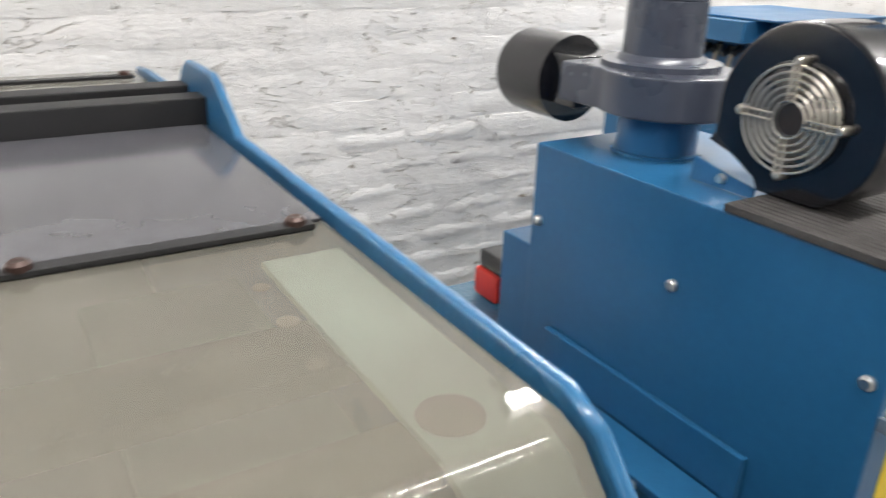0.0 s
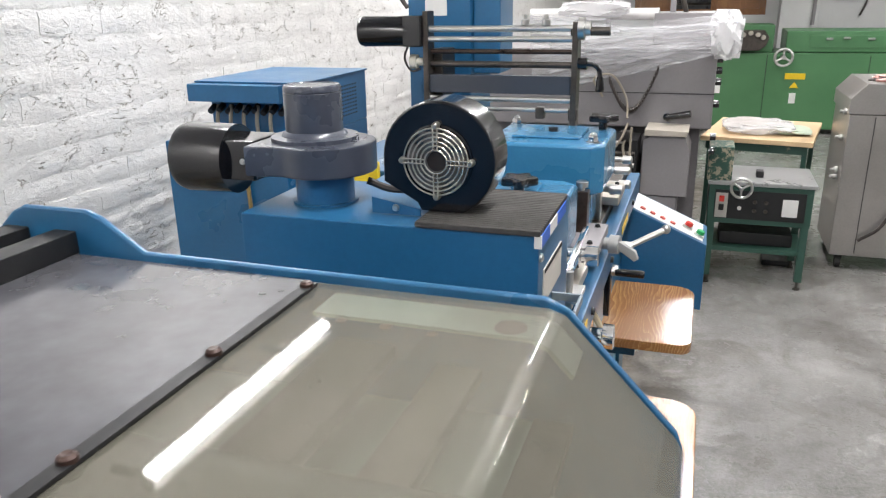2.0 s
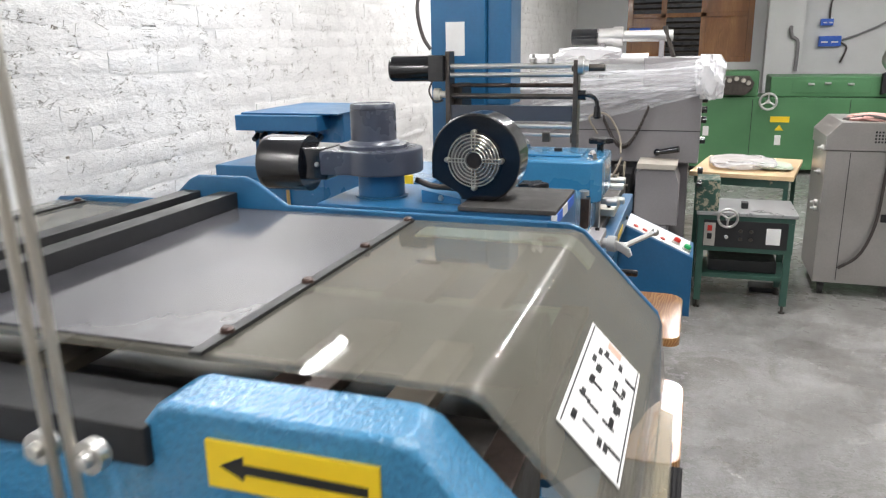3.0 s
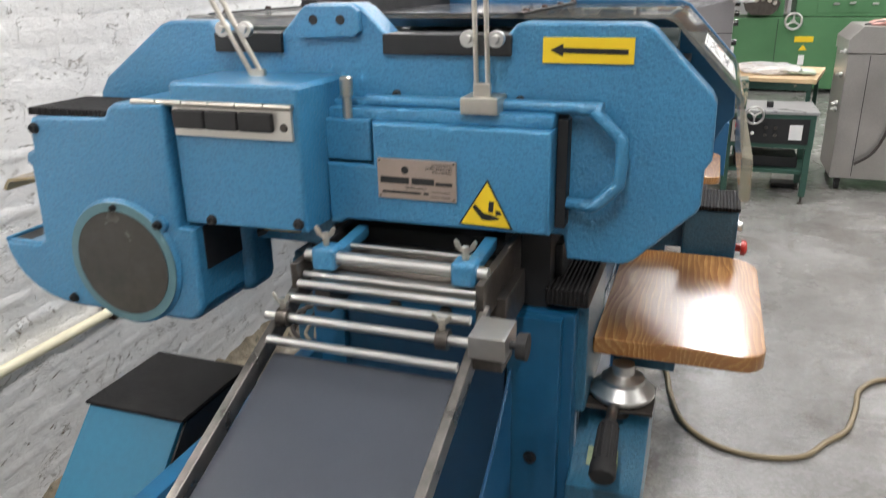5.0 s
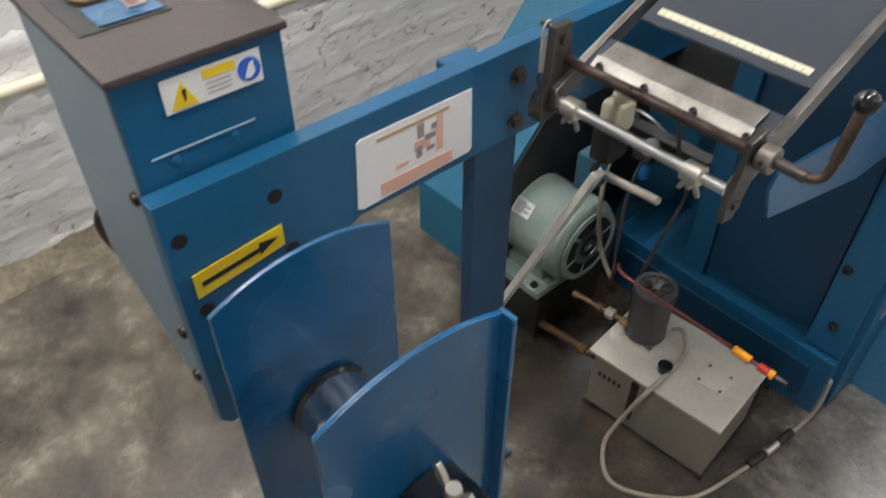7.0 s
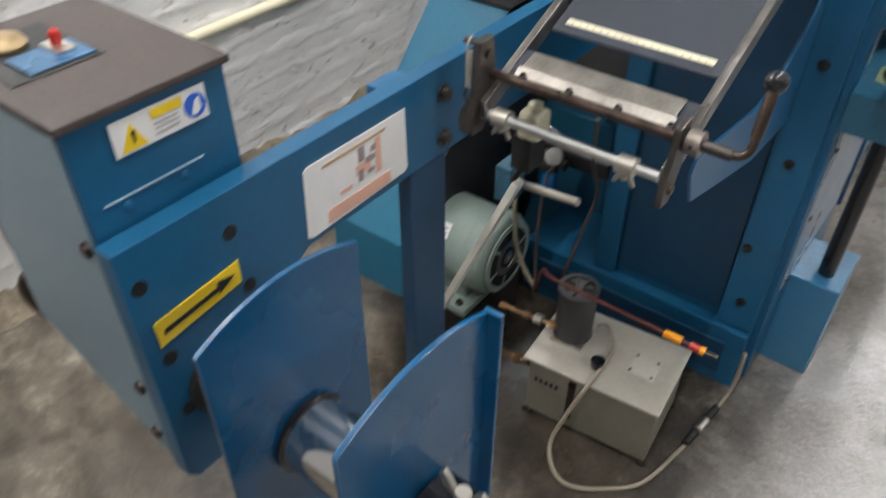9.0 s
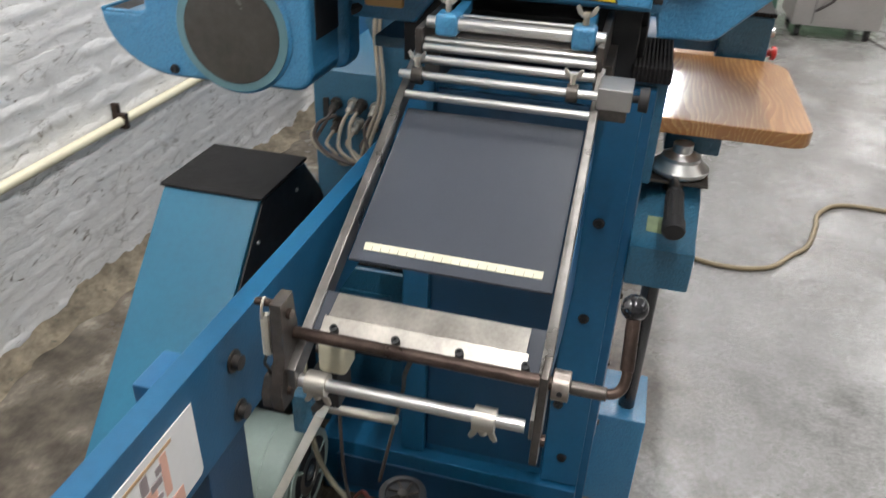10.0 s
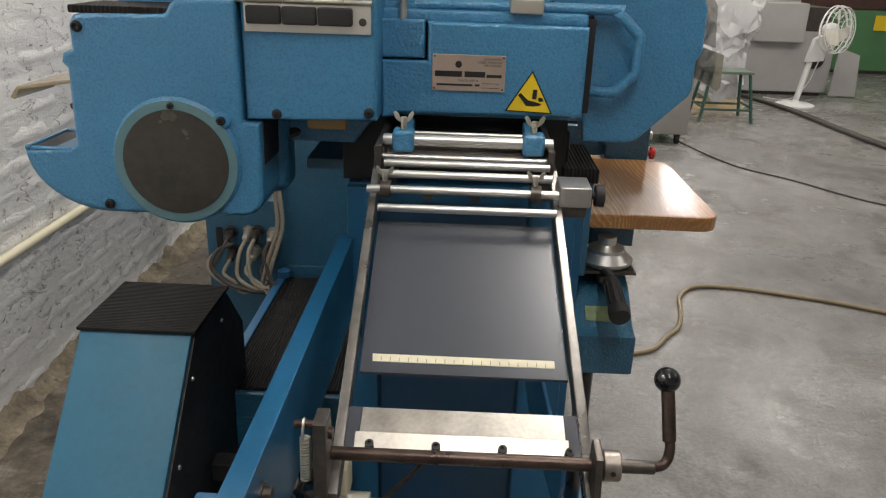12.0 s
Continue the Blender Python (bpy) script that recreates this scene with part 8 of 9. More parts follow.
part("breaker_plate", bm, surface("brushed_plate", (0.5, 0.48, 0.44), 0.4, metal=0.5), pnl)
for z in (0.455, 0.505):
    bm = bmesh.new()
    box(bm, (0.118, 4.050, z), (0.146, 4.060, z + 0.035), 0.003)
    part("breaker_key", bm, RED if z > 0.5 else INK, pnl)
bm = bmesh.new()
box(bm, (0.455, 4.060, 0.435), (0.535, 4.0645, 0.535), 0.002)
part("meter", bm, PAPER, pnl, "white square meter")
for x, z in ((0.23, 0.47), (0.31, 0.51), (0.37, 0.51), (0.31, 0.46), (0.37, 0.46)):
    bm = bmesh.new()
    lathe(bm, (x, 4.064, z), (0, -1, 0), [(0, 0.012), (0.014, 0.010)], 12)
    part("switch_knob", bm, PAPER if x < 0.25 else IRON, pnl)
for x, y in ((0.085, 4.09), (0.585, 4.09), (0.085, 4.48), (0.585, 4.48)):
    bm = bmesh.new()
    box(bm, (x - 0.02, y - 0.02, 0.05), (x + 0.02, y + 0.02, 0.38), 0.002)
    part("leg", bm, DARKGREEN, gs)
    bm = bmesh.new()
    lathe(bm, (x, y, 0.0), (0, 0, 1), [(0, 0.02), (0.008, 0.02), (0.010, 0.008), (0.05, 0.008)], 12)
    part("foot", bm, IRON, gs)
bm = bmesh.new()
box(bm, (0.07, 4.09, 0.20), (0.60, 4.48, 0.225), 0.002)
part("lower_shelf", bm, DARKGREEN, gs)
bm = bmesh.new()
box(bm, (0.14, 4.16, 0.225), (0.54, 4.44, 0.30), 0.008)
part("shelf_clutter", bm, MATT, gs)
bm = bmesh.new()
box(bm, (0.040, 4.08, 0.622), (0.175, 4.30, 0.815), 0.006)
part("spindle_head", bm, surface("chipped_green_paint", (0.030, 0.085, 0.062), 0.45, var=0.2, scale=8, wear=0.2, worn=(0.38, 0.34, 0.25)), gs, "chipped green spindle block")
bm = bmesh.new()
lathe(bm, (0.23, 4.05, 0.585), (0, -1, 0.2), [(0, 0.012), (0.02, 0.012)], 12)
n = 24
sweep(bm, [(0.23 + 0.055 * math.cos(6.283 * k / n), 4.025, 0.595 + 0.055 * math.sin(6.283 * k / n)) for k in range(n + 1)], 0.008, 8, 1)
for a in (0.5, 2.6, 4.7):
    rod(bm, (0.23, 4.028, 0.592), (0.23 + 0.052 * math.cos(a), 4.025, 0.595 + 0.052 * math.sin(a)), 0.006, seg=8)
part("handwheel", bm, STEEL, gs)
bm = bmesh.new()
box(bm, (0.31, 4.2, 0.622), (0.35, 4.26, 0.66), 0.004)
part("top_clamp", bm, MATT, gs)
bm = bmesh.new()
box(bm, (0.42, 4.48, 0.0), (0.60, 4.62, 0.035), 0.008)
solid("pedal", bm, MATT, "dark metal pedal lying on the floor", "pedal")
# table with film scraps
tb = thing("plywood_table", (0.40, 5.05, 0.0), "plywood-topped green steel table with film scraps", "table")
TM = pose(0.385, 5.06, 0, 0, 0, -10)


def tbox(a, b, bev, mt, name):
    bm = bmesh.new()
    box(bm, a, b, bev)
    return part(name, shifted(bm, TM), mt, tb)


tbox((-0.33, -0.42, 0.735), (0.33, 0.42, 0.765), 0.003, PLY, "tabletop")
for x in (-0.29, 0.27):
    for y in (-0.38, 0.36):
        tbox((x, y, 0.0), (x + 0.03, y + 0.03, 0.735), 0.002, DARKGREEN, "leg")
tbox((-0.30, -0.39, 0.68), (0.30, -0.36, 0.735), 0.002, DARKGREEN, "apron")
tbox((-0.30, 0.36, 0.68), (0.30, 0.39, 0.735), 0.002, DARKGREEN, "apron")
scraps = thing("film_scraps", (0.40, 5.05, 0.765), "crumpled clear film and paper scraps on the table", "scraps")
crumpled("film_scrap", 0.34, 5.00, 0.797, 0.22, 0.24, 0.030, 11, BUNCH, scraps, "crumpled clear film")
crumpled("paper_scrap", 0.55, 4.95, 0.782, 0.11, 0.15, 0.015, 12, surface("greenish_paper", (0.52, 0.60, 0.48), 0.6), scraps, "pale green paper scrap")
# stainless cabinet on castors
sc = thing("stainless_cabinet", (1.08, 4.8, 0.0), "stainless steel machine cabinet on castors", "cabinet")
bm = bmesh.new()
box(bm, (0.80, 4.53, 0.09), (1.40, 5.10, 0.95), 0.006)
part("cabinet_body", bm, STAINLESS, sc)
bm = bmesh.new()
prism(bm, [(0.79, 0.955), (0.79, 1.04), (0.87, 1.13), (1.34, 1.13), (1.41, 1.04), (1.41, 0.955)], "y", 4.52, 5.11, 0.004)
part("cabinet_top", bm, STAINLESS, sc)
bm = bmesh.new()
box(bm, (0.935, 4.5275, 0.11), (0.939, 4.531, 0.94))
part("door_gap", bm, MATT, sc)
bm = bmesh.new()
box(bm, (1.15, 4.515, 0.51), (1.27, 4.53, 0.56), 0.004)
part("door_pull", bm, MATT, sc)
for k in range(10):
    for r in range(4):
        bm = bmesh.new()
        x, z = 1.06 + k * 0.018, 1.005 + r * 0.02
        box(bm, (x, 4.5185, z), (x + 0.010, 4.5205, z + 0.012))
        part("vent_hole", bm, MATT, sc)
for x, y in ((0.86, 4.58), (1.34, 4.60), (0.86, 5.05), (1.34, 5.05)):
    bm = bmesh.new()
    box(bm, (x - 0.02, y - 0.02, 0.055), (x + 0.02, y + 0.02, 0.095), 0.002)
    rod(bm, (x - 0.014, y, 0.038), (x + 0.014, y, 0.038), 0.038, seg=18)
    part("castor", bm, RUBBER, sc)
for y, z in ((4.60, 0.96), (4.64, 0.80), (4.64, 0.60), (4.64, 0.56)):
    bm = bmesh.new()
    lathe(bm, (0.795, y, z), (-1, 0, 0), [(0, 0.02), (0.02, 0.02), (0.022, 0.010), (0.04, 0.010)], 12)
    part("side_fitting", bm, STEEL, sc)
bm = bmesh.new()
sweep(bm, [(0.90, 4.70, 1.13), (1.05, 4.60, 1.16), (1.15, 4.50, 1.10), (1.14, 4.50, 0.80), (1.12, 4.50, 0.50), (1.05, 4.49, 0.30), (0.94, 4.50, 0.20)], 0.010, 8, 6)
part("power_lead", bm, DARKCABLE, sc)
crumpled("pink_rag", 1.10, 4.72, 1.145, 0.17, 0.13, 0.022, 21, surface("pink_rag", (0.62, 0.36, 0.32), 0.8), sc, "pink cloth rag on top")
# green machine
gn = thing("green_machine", (1.0, 9.6, 0.0), "long green painted machine with a handwheel", "machine")
bm = bmesh.new()
box(bm, (-0.55, 9.50, 0.06), (2.75, 10.30, 0.94), 0.01)
part("lower_body", bm, GREEN, gn)
bm = bmesh.new()
box(bm, (0.85, 9.52, 0.945), (2.75, 10.28, 1.19), 0.02)
part("upper_body", bm, GREEN, gn)
bm = bmesh.new()
box(bm, (1.10, 9.512, 1.00), (1.95, 9.521, 1.14), 0.004)
part("hatch", bm, GREEN, gn)
for x in (0.66, 1.75):
    bm = bmesh.new()
    box(bm, (x, 9.494, 0.12), (x + 0.006, 9.501, 0.92))
    part("panel_gap", bm, MATT, gn)
bm = bmesh.new()
box(bm, (0.88, 9.49, 0.64), (1.10, 9.499, 0.71))
part("yellow_plate", bm, YELLOW, gn)
for x, z in ((0.10, 0.46), (0.95, 0.36)):
    bm = bmesh.new()
    box(bm, (x, 9.49, z), (x + 0.07, 9.499, z + 0.12))
    part("white_notice", bm, PAPER, gn)
bm = bmesh.new()
prism(bm, [(0.94, 0.54), (1.04, 0.54), (0.99, 0.61)], "y", 9.489, 9.498)
part("yellow_triangle", bm, YELLOW, gn)
bm = bmesh.new()
box(bm, (0.30, 9.55, 0.94), (0.72, 10.0, 1.26), 0.02)
part("head_block", bm, GREEN, gn)
bm = bmesh.new()
prism(bm, [(0.22, 1.12), (0.26, 1.02), (0.34, 0.97), (0.56, 0.97), (0.63, 1.03), (0.66, 1.12), (0.60, 1.20), (0.28, 1.20)], "y", 9.40, 9.56, 0.01)
part("dark_clamp", bm, IRON, gn)
for x, z in ((0.30, 1.17), (0.37, 1.15), (0.45, 1.17), (0.53, 1.15), (0.59, 1.12)):
    bm = bmesh.new()
    lathe(bm, (x, 9.40, z), (0, -1, 0), [(0, 0.03), (0.05, 0.025)], 10)
    part("clamp_screw", bm, SATIN, gn)
bm = bmesh.new()
n = 28
sweep(bm, [(0.83 + 0.095 * math.cos(6.283 * k / n), 9.36, 0.90 + 0.095 * math.sin(6.283 * k / n)) for k in range(n + 1)], 0.016, 8, 1)
for a in (1.57, 3.66, 5.76):
    rod(bm, (0.83, 9.36, 0.90), (0.83 + 0.09 * math.cos(a), 9.36, 0.90 + 0.09 * math.sin(a)), 0.012, seg=8)
rod(bm, (0.83, 9.34, 0.90), (0.83, 9.52, 0.90), 0.025)
part("handwheel", bm, STEEL, gn)
for x, z in ((1.27, 1.10), (1.45, 1.11), (1.70, 1.10)):
    bm = bmesh.new()
    box(bm, (x, 9.49, z - 0.012), (x + 0.07, 9.515, z + 0.012), 0.004)
    part("latch", bm, STEEL, gn)
bm = bmesh.new()
prism(bm, [(2.05, 0.98), (2.22, 1.05), (2.22, 1.30), (2.05, 1.22)], "y", 9.44, 9.53, 0.01)
part("dark_vent", bm, MATT, gn)
bm = bmesh.new()
pts = [(2.2, 9.5, 1.25), (2.12, 9.5, 1.33), (2.10, 9.5, 1.40), (2.2, 9.5, 1.55), (2.5, 9.5, 1.70), (2.9, 9.5, 1.85)]
sweep(bm, pts, 0.075, 12, 8)
part("flexible_duct", bm, STEEL, gn, "silver flexible duct")
for x in (-0.4, 1.0, 2.5):
    bm = bmesh.new()
    box(bm, (x, 9.6, 0.0), (x + 0.1, 10.2, 0.06))
    part("skid", bm, IRON, gn)
gn2 = thing("green_lathe", (5.6, 9.6, 0.0), "green machine body at the far end of the workshop", "machine")
bm = bmesh.new()
box(bm, (4.55, 9.5, 0.05), (6.9, 10.2, 0.86), 0.01)
part("body", bm, GREEN, gn2)
bm = bmesh.new()
box(bm, (4.4, 9.6, 0.86), (6.8, 10.1, 1.16), 0.02)
part("headstock", bm, surface("dark_red_works", (0.07, 0.03, 0.025), 0.5, var=0.5, scale=6), gn2)
bm = bmesh.new()
box(bm, (5.22, 9.488, 0.60), (5.42, 9.497, 0.80))
part("yellow_plate", bm, YELLOW, gn2)
bm = bmesh.new()
box(bm, (4.7, 9.6, 0.0), (6.8, 10.1, 0.05))
part("skid", bm, IRON, gn2)

# window in the end wall, blue boxes and conduits
win = thing("window_1", (0.12, 11.4, 1.32), "brown wooden window with dark louvres and wooden panels", "window")
win["kind"] = "structure"
for a, b in (((-0.76, 1.32), (-0.68, 2.62)), ((0.92, 1.32), (1.0, 2.62)), ((-0.68, 1.32), (0.92, 1.40)), ((-0.68, 2.54), (0.92, 2.62)), ((0.28, 1.40), (0.36, 2.54)), ((-0.28, 1.40), (-0.20, 2.54)), ((-0.68, 1.96), (0.92, 2.02))):
    bm = bmesh.new()
    box(bm, (a[0], 11.33, a[1]), (b[0], 11.42, b[1]), 0.004)
    part("window_frame", bm, DOORWOOD, win)
for x0, x1, z0, z1 in ((0.36, 0.92, 1.40, 1.96), (0.36, 0.92, 2.02, 2.54), (-0.68, -0.28, 1.40, 1.96)):
    bm = bmesh.new()
    box(bm, (x0, 11.36, z0), (x1, 11.39, z1), 0.003)
    part("wood_panel", bm, DOORWOOD, win)
for x0, x1, z0, z1 in ((-0.20, 0.28, 1.40, 1.96), (-0.68, -0.28, 2.02, 2.54), (-0.20, 0.28, 2.02, 2.54)):
    bm = bmesh.new()
    box(bm, (x0, 11.40, z0), (x1, 11.41, z1))
    part("dark_pane", bm, surface("dark_pane", (0.015, 0.014, 0.016), 0.3), win)
    for k in range(6):
        bm = bmesh.new()
        z = z0 + 0.05 + k * (z1 - z0 - 0.06) / 6
        prism(bm, [(11.365, z), (11.395, z + 0.03), (11.395, z + 0.038), (11.365, z + 0.008)], "x", x0, x1)
        part("louvre", bm, IRON, win)
win.matrix_basis = Matrix.Translation((-0.30, 0, 0)) @ win.matrix_basis
for k, (x, z, w, h) in enumerate(((1.56, 1.52, 0.28, 0.14), (1.56, 1.80, 0.16, 0.09), (-1.02, 1.72, 0.30, 0.10))):
    eb = thing("blue_junction_box", (x, 11.3, z), "blue plastic junction box on the end wall", "junction box", "junction boxes")
    bm = bmesh.new()
    box(bm, (x, 11.24, z), (x + w, 11.318, z + h), 0.006)
    part("box", bm, BLUEPRINT, eb)
    bm = bmesh.new()
    for i in range(2):
        box(bm, (x + 0.03 + i * w * 0.45, 11.238, z + h * 0.35), (x + 0.03 + i * w * 0.45 + w * 0.3, 11.241, z + h * 0.5))
    part("marks", bm, PAPER, eb)
for name, pts, r, mt in (("wall_conduit", [(1.28, 11.29, 1.72), (1.24, 11.28, 1.80), (1.16, 10.93, 1.78), (1.18, 10.93, 1.66), (1.26, 10.93, 1.58), (1.26, 10.93, 1.2)], 0.025, MACHINE_GREY), ("wall_wire", [(1.67, 11.29, 1.80), (1.70, 11.29, 2.2), (2.0, 11.29, 2.6), (2.0, 11.29, 3.5)], 0.012, DARKCABLE), ("wall_wire", [(1.84, 11.29, 1.60), (2.1, 11.28, 1.70), (2.45, 11.28, 1.90), (2.6, 11.28, 2.3)], 0.014, MACHINE_GREY), ("wall_wire", [(1.83, 11.29, 1.58), (1.92, 11.28, 1.50), (1.86, 11.28, 1.30)], 0.012, DARKCABLE)):
    bm = bmesh.new()
    sweep(bm, pts, r, 8, 4)
    solid(name, bm, mt, "grey electric conduit run on the end wall" if mt is MACHINE_GREY else "dark electric wire run on the end wall", "conduit")

# right-hand distance: wrapped machine, stool, white machine and fan
wm = thing("wrapped_machine", (2.2, 6.4, 0.0), "machine shrouded in clear film on a low wooden pallet", "wrapped machine")
bm = bmesh.new()
box(bm, (1.97, 6.30, 0.10), (2.40, 6.75, 0.95), 0.02)
part("machine_body", bm, surface("dull_grey_green", (0.16, 0.18, 0.17), 0.5), wm)
bm = bmesh.new()
box(bm, (1.94, 6.26, 0.0), (2.44, 6.80, 0.10), 0.004)
part("pallet", bm, PLY, wm)
crumpled("film_wrap", 2.22, 6.40, 0.98, 0.27, 0.22, 0.32, 31, BUNCH, wm, "crumpled clear film hood")
crumpled("film_wrap", 2.18, 6.40, 0.45, 0.24, 0.22, 0.38, 33, BUNCH, wm, "crumpled clear film skirt")
sl_ = thing("stool", (2.1, 5.75, 0.0), "dark green steel stool with a square seat", "stool")
bm = bmesh.new()
box(bm, (1.84, 5.60, 0.445), (2.26, 5.92, 0.470), 0.006)
part("seat", bm, surface("grey_green_seat", (0.13, 0.17, 0.14), 0.5), sl_)
for x, y, tx, ty in ((1.80, 5.57, 1.87, 5.63), (2.29, 5.57, 2.23, 5.63), (1.80, 5.95, 1.87, 5.89), (2.29, 5.95, 2.23, 5.89)):
    bm = bmesh.new()
    rod(bm, (x, y, 0.0), (tx, ty, 0.45), 0.016, seg=10)
    part("leg", bm, DARKGREEN, sl_)
for a, b in (((1.81, 5.58, 0.12), (2.28, 5.58, 0.12)), ((1.81, 5.94, 0.12), (2.28, 5.94, 0.12)), ((1.81, 5.58, 0.14), (1.81, 5.94, 0.14)), ((2.28, 5.58, 0.14), (2.28, 5.94, 0.14))):
    bm = bmesh.new()
    rod(bm, a, b, 0.011, seg=8)
    part("stretcher", bm, DARKGREEN, sl_)
wh = thing("white_machine", (3.3, 7.6, 0.0), "off-white machine cabinet with an open side door", "machine")
OFFW = surface("off_white_machine_paint", (0.36, 0.35, 0.34), 0.5, var=0.08, scale=3, wear=0.02)
bm = bmesh.new()
box(bm, (2.62, 7.35, 0.04), (3.75, 8.1, 0.72), 0.01)
part("cabinet_body", bm, OFFW, wh)
bm = bmesh.new()
box(bm, (2.80, 7.25, 0.60), (3.35, 7.75, 1.02), 0.015)
part("head_cover", bm, OFFW, wh)
bm = bmesh.new()
box(bm, (3.15, 7.36, 0.60), (3.65, 7.9, 0.98), 0.01)
part("dark_works", bm, IRON, wh)
bm = bmesh.new()
prism(bm, [(3.76, 0.02), (4.06, 0.02), (4.02, 0.48), (3.78, 0.56)], "y", 7.28, 7.31, 0.004)
part("side_door", bm, OFFW, wh)
bm = bmesh.new()
lathe(bm, (3.55, 7.345, 0.42), (0, -1, 0), [(0, 0.11), (0.01, 0.11)], 24)
part("round_hole", bm, MATT, wh, "dark round vent hole")
bm = bmesh.new()
box(bm, (2.7, 7.4, 0.0), (3.7, 8.0, 0.04))
part("plinth", bm, IRON, wh)
fn = thing("pedestal_fan", (3.13, 6.66, 0.0), "white pedestal fan with cream blades", "fan")
bm = bmesh.new()
lathe(bm, (3.13, 6.66, 0.0), (0, 0, 1), [(0, 0.20), (0.015, 0.20), (0.03, 0.16), (0.04, 0.05), (0.06, 0.03)], 32)
part("fan_base", bm, WHITEPLASTIC, fn)
bm = bmesh.new()
rod(bm, (3.13, 6.66, 0.04), (3.20, 6.66, 0.46), 0.03, seg=14)
rod(bm, (3.20, 6.66, 0.44), (3.28, 6.67, 0.66), 0.014, seg=10)
part("fan_post", bm, WHITEPLASTIC, fn)
bm = bmesh.new()
prism(bm, [(3.15, 0.46), (3.33, 0.48), (3.34, 0.60), (3.27, 0.74), (3.20, 0.70)], "y", 6.62, 6.70, 0.01)
part("fan_shroud", bm, WHITEPLASTIC, fn)
FC, FD = Vector((3.36, 6.62, 0.80)), Vector((0.55, -0.80, 0.05)).normalized()
bm = bmesh.new()
lathe(bm, FC - FD * 0.10, FD, [(0, 0.05), (0.07, 0.07), (0.12, 0.06), (0.15, 0.03)], 18)
part("fan_motor", bm, WHITEPLASTIC, fn)
u, v, w = basis(FD)
for k in range(3):
    bm = bmesh.new()
    a0 = k * 2.094
    ring = []
    for t in range(9):
        a = a0 + (t - 4) * 0.17
        ring.append(FC + (u * math.cos(a) + v * math.sin(a)) * (0.20 - 0.012 * abs(t - 4)) + w * (0.05 + 0.012 * (t - 4)))
    c = FC + w * 0.05
    top, bot = [bm.verts.new(p + w * 0.003) for p in [c] + ring], [bm.verts.new(p) for p in [c] + ring]
    for i in range(1, 9):
        bm.faces.new((top[0], top[i], top[i + 1]))
        bm.faces.new((bot[0], bot[i + 1], bot[i]))
    for i in range(10):
        j = (i + 1) % 10
        bm.faces.new((top[i], bot[i], bot[j], top[j]))
    part("blade", bm, CREAM, fn)
for r, h in ((0.235, 0.05), (0.225, 0.10), (0.17, 0.13), (0.11, 0.145), (0.235, 0.0), (0.17, -0.05)):
    bm = bmesh.new()
    n = 36
    sweep(bm, [FC + (u * math.cos(6.283 * k / n) + v * math.sin(6.283 * k / n)) * r + w * h for k in range(n + 1)], 0.004 if r < 0.23 else 0.008, 6, 1)
    part("guard_ring", bm, WHITEPLASTIC, fn)
for k in range(24):
    bm = bmesh.new()
    d = u * math.cos(6.283 * k / 24) + v * math.sin(6.283 * k / 24)
    sweep(bm, [FC + d * 0.04 + w * 0.15, FC + d * 0.17 + w * 0.13, FC + d * 0.235 + w * 0.05, FC + d * 0.17 - w * 0.05], 0.0018, 5, 2)
    part("guard_wire", bm, WHITEPLASTIC, fn)
# floor leads in the distance
for pts, r, mt, lb in (([(1.38, 4.72, 0.006), (1.414, 4.811 - 0.3, 0.006), (1.60, 3.905, 0.006), (1.88, 3.565, 0.006), (2.27, 3.035, 0.006), (3.0, 2.6, 0.006)], 0.006, DARKCABLE, "thin dark lead trailing over the concrete floor"),
                       ([(2.55, 7.5, 0.02), (2.796, 6.84, 0.02), (2.923, 6.218, 0.02), (3.003, 5.371, 0.02), (3.098, 4.666, 0.02), (3.3, 3.8, 0.02)], 0.02, DARKCABLE, "bundle of dark cables trailing over the floor"),
                       ([(2.60, 7.4, 0.018), (2.84, 6.80, 0.018), (2.99, 6.22, 0.018), (3.06, 5.371, 0.018), (3.17, 4.666, 0.018), (3.36, 3.8, 0.018)], 0.016, DARKCABLE, "dark brown cable trailing over the floor"),
                       ([(3.34, 6.70, 0.60), (3.33, 6.78, 0.40), (3.30, 6.85, 0.20), (3.20, 7.0, 0.01), (2.95, 7.1, 0.01)], 0.006, PAPER, "white fan lead hanging to the floor")):
    bm = bmesh.new()
    sweep(bm, pts, r, 8, 6)
    solid("floor_lead", bm, mt, lb, "cable")


# ---- bricks of the whitewashed wall ----
COURSE, LONG = 0.0775, 0.242
rng = random.Random(7)
variants = []
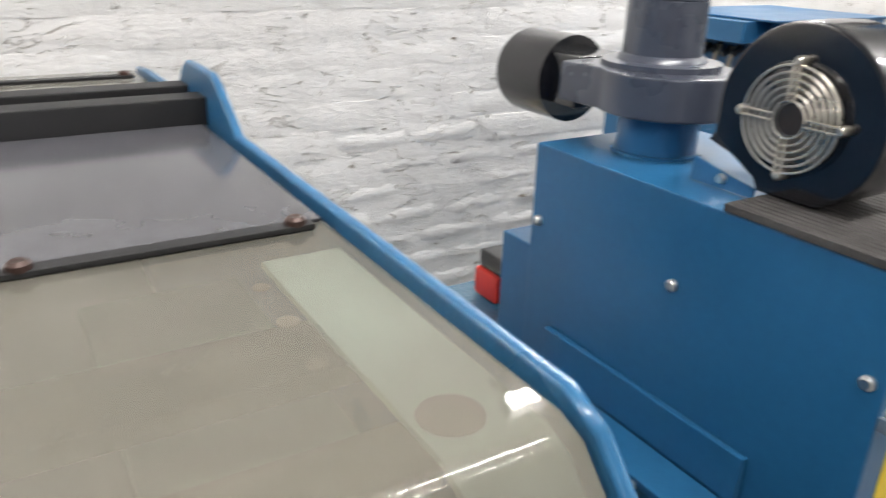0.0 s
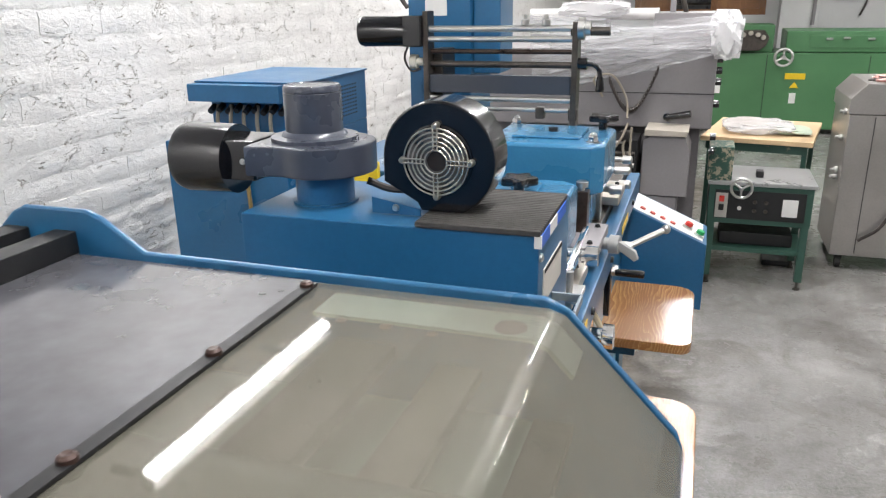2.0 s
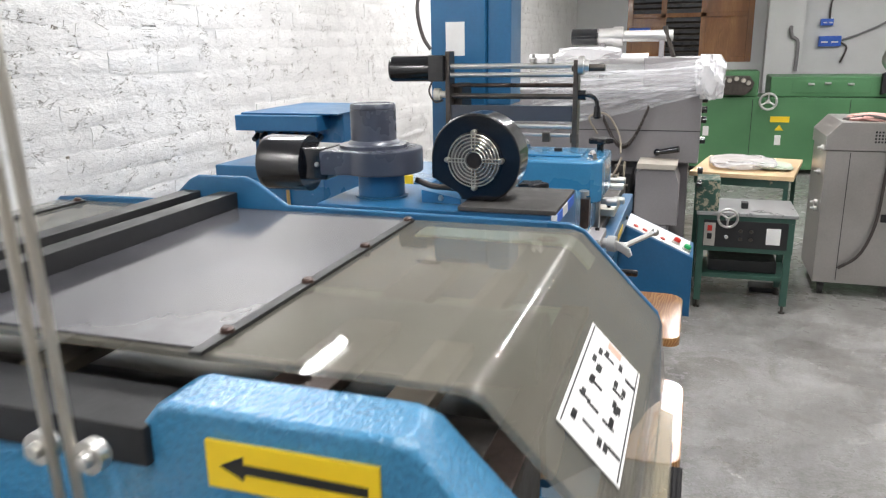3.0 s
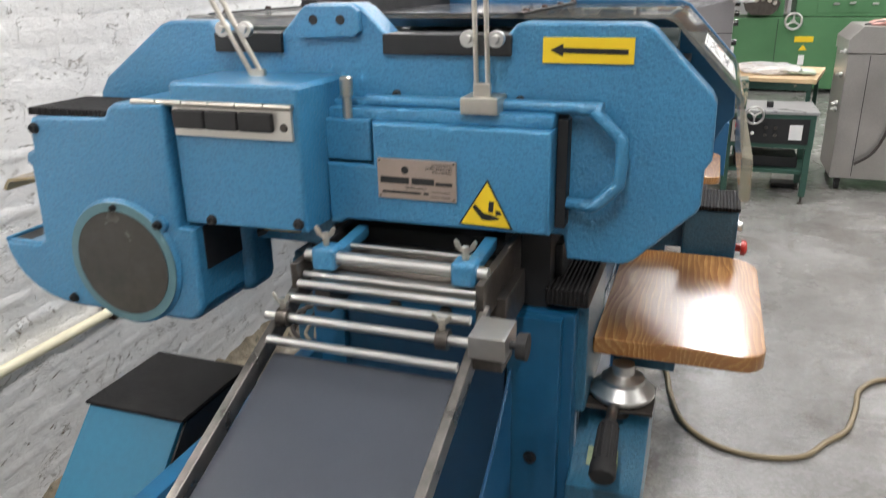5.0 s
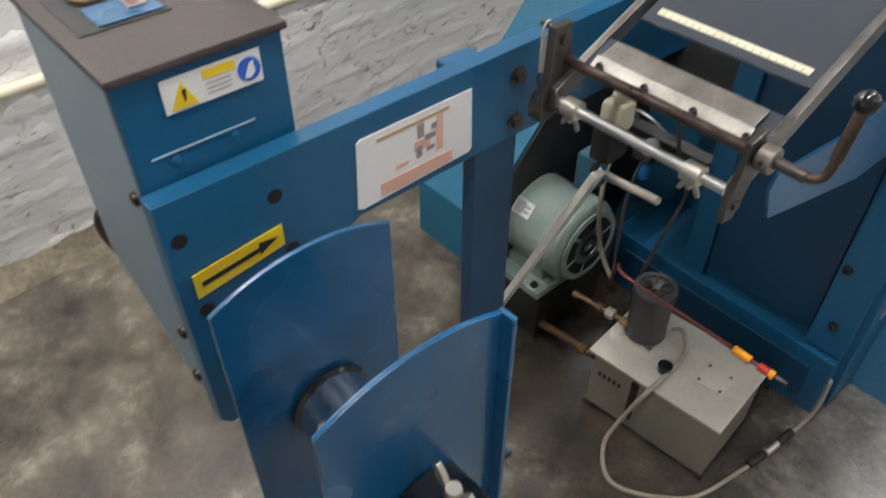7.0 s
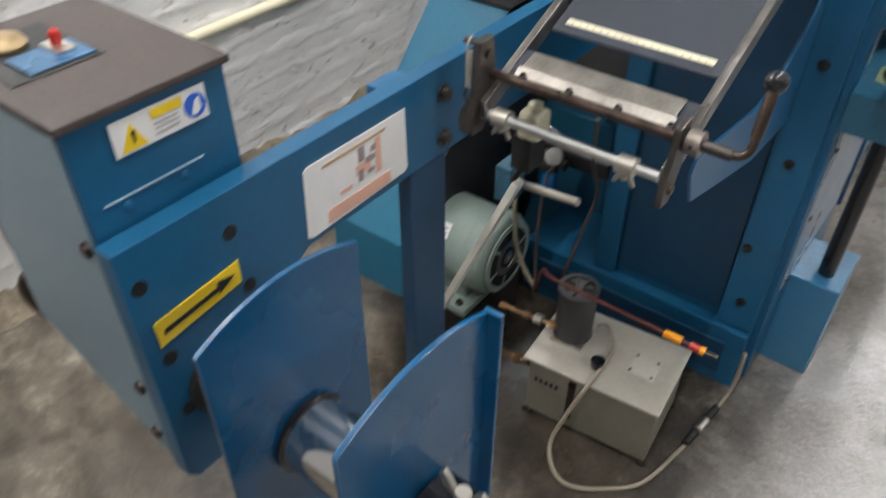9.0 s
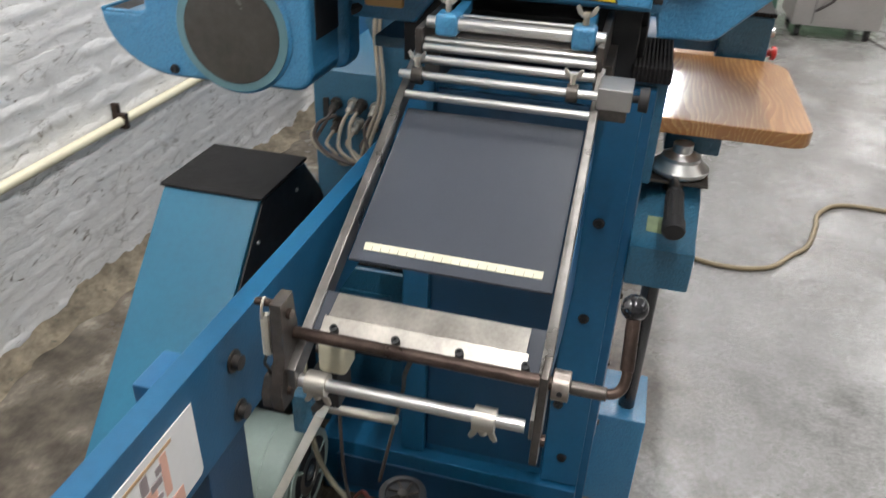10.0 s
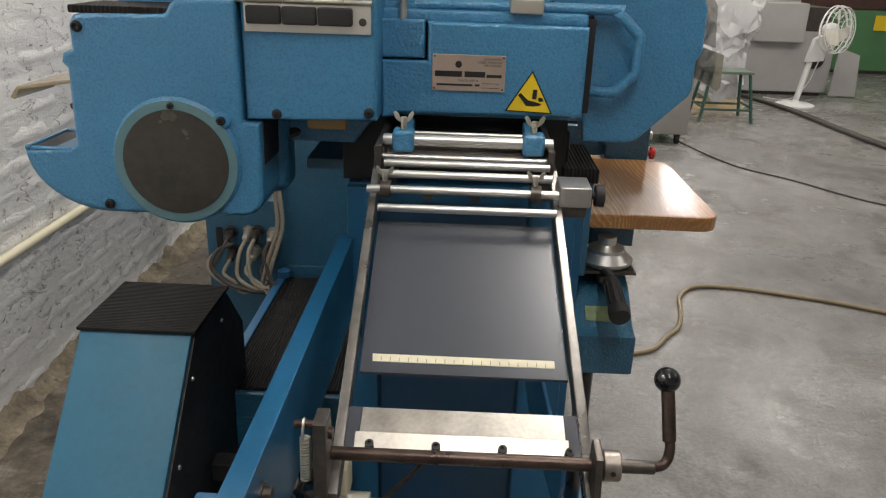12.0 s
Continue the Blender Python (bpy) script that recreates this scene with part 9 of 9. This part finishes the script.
for k in range(12):
    bm = bmesh.new()
    nx, nz = 5, 3
    grid = []
    for i in range(nx + 1):
        column = []
        for j in range(nz + 1):
            rim_ = i in (0, nx) or j in (0, nz)
            x = (rng.uniform(-0.0085, -0.0016) if k > 5 else rng.uniform(-0.0034, -0.0004)) if rim_ else rng.uniform(-0.0012, 0.0020)
            if k > 5 and j in (0, nz):
                x -= rng.uniform(0.001, 0.007)
            column.append(bm.verts.new((x, (i / nx - 0.5) * (LONG - 0.004) + (rng.uniform(-0.004, 0.004) if rim_ else rng.uniform(-0.016, 0.016)), (j / nz - 0.5) * (COURSE - (0.007 if k > 5 else 0.003)) + (rng.uniform(-0.003, 0.003) if rim_ else rng.uniform(-0.009, 0.009)))))
        grid.append(column)
    back = {}
    for i in range(nx + 1):
        for j in range(nz + 1):
            if i in (0, nx) or j in (0, nz):
                v = grid[i][j]
                back[i, j] = bm.verts.new((-0.022, v.co.y, v.co.z))
    for i in range(nx):
        for j in range(nz):
            bm.faces.new((grid[i][j], grid[i + 1][j], grid[i + 1][j + 1], grid[i][j + 1]))
    rim = [(i, 0) for i in range(nx + 1)] + [(nx, j) for j in range(1, nz + 1)] + [(i, nz) for i in range(nx - 1, -1, -1)] + [(0, j) for j in range(nz - 1, 0, -1)]
    for a, b in zip(rim, rim[1:] + rim[:1]):
        bm.faces.new((grid[b[0]][b[1]], grid[a[0]][a[1]], back[a], back[b]))
    bmesh.ops.recalc_face_normals(bm, faces=bm.faces)
    me = bpy.data.meshes.new("brick")
    bm.to_mesh(me)
    bm.free()
    me.materials.append(BRICK)
    me.polygons.foreach_set("use_smooth", [True] * len(me.polygons))
    me.set_sharp_from_angle(angle=radians(50))
    variants.append(me)
verts, faces, count = [], [], 0
for c in range(46):
    z = 0.045 + c * COURSE
    shift_ = (c % 2) * LONG / 2 + rng.uniform(-0.02, 0.02)
    for k in range(-9, 48):
        y = k * LONG + shift_
        if y < -2.4 or y > 11.2 or z > 3.55:
            continue
        me = variants[rng.randrange(6) + (6 if z + rng.uniform(-0.25, 0.25) < 0.95 else 0)]
        m = pose(WX + rng.uniform(-0.0015, 0.0015), y, z + rng.uniform(-0.003, 0.003), rng.uniform(-0.9, 0.9), 0, rng.uniform(-0.6, 0.6))
        if -0.95 < y < 2.35 and 0.0 < z < 1.62 and count < 300 and not (y > 1.9 and z < 0.8):
            ob = new("brick", me)
            ob.parent = wall_west
            ob.matrix_basis = m
            count += 1
        else:
            o = len(verts)
            verts += [m @ v.co for v in me.vertices]
            faces += [[o + i for i in p.vertices] for p in me.polygons]
me = bpy.data.meshes.new("brickwork")
me.from_pydata(verts, [], faces)
me.materials.append(BRICK)
me.polygons.foreach_set("use_smooth", [True] * len(me.polygons))
me.set_sharp_from_angle(angle=radians(50))
ob = new("brickwork", me)
ob.parent = wall_west
tagged(ob, kind="stuff")
# crumbled render along the foot of the wall
bm = bmesh.new()
n = 325
rows_ = []
for i in range(n + 1):
    y = -3.0 + i * 0.02
    b = 0.016 * noise.noise(Vector((y * 31, 9, 0)))
    a = 0.02 * noise.noise(Vector((y * 3, 0, 0))) + 0.02 * noise.noise(Vector((y * 11, 5, 0)))
    prof = [(-1.809, 0.055 + 1.6 * a + b), (-1.800, 0.042 + a), (-1.788 + 0.6 * a, 0.024), (-1.770 + a, 0.010), (-1.735 + 1.8 * a, 0.0015)]
    rows_.append([bm.verts.new((x + 0.006 * noise.noise(Vector((y * 25, x * 40, 0))), y, z)) for x, z in prof])
for a, b in zip(rows_, rows_[1:]):
    for i in range(4):
        bm.faces.new((a[i], a[i + 1], b[i + 1], b[i]))
bmesh.ops.solidify(bm, geom=list(bm.faces), thickness=0.01)
solid("wall_footing", bm, CRUMBLE, "crumbled dirty render along the foot of the wall", "trim", kind="structure")
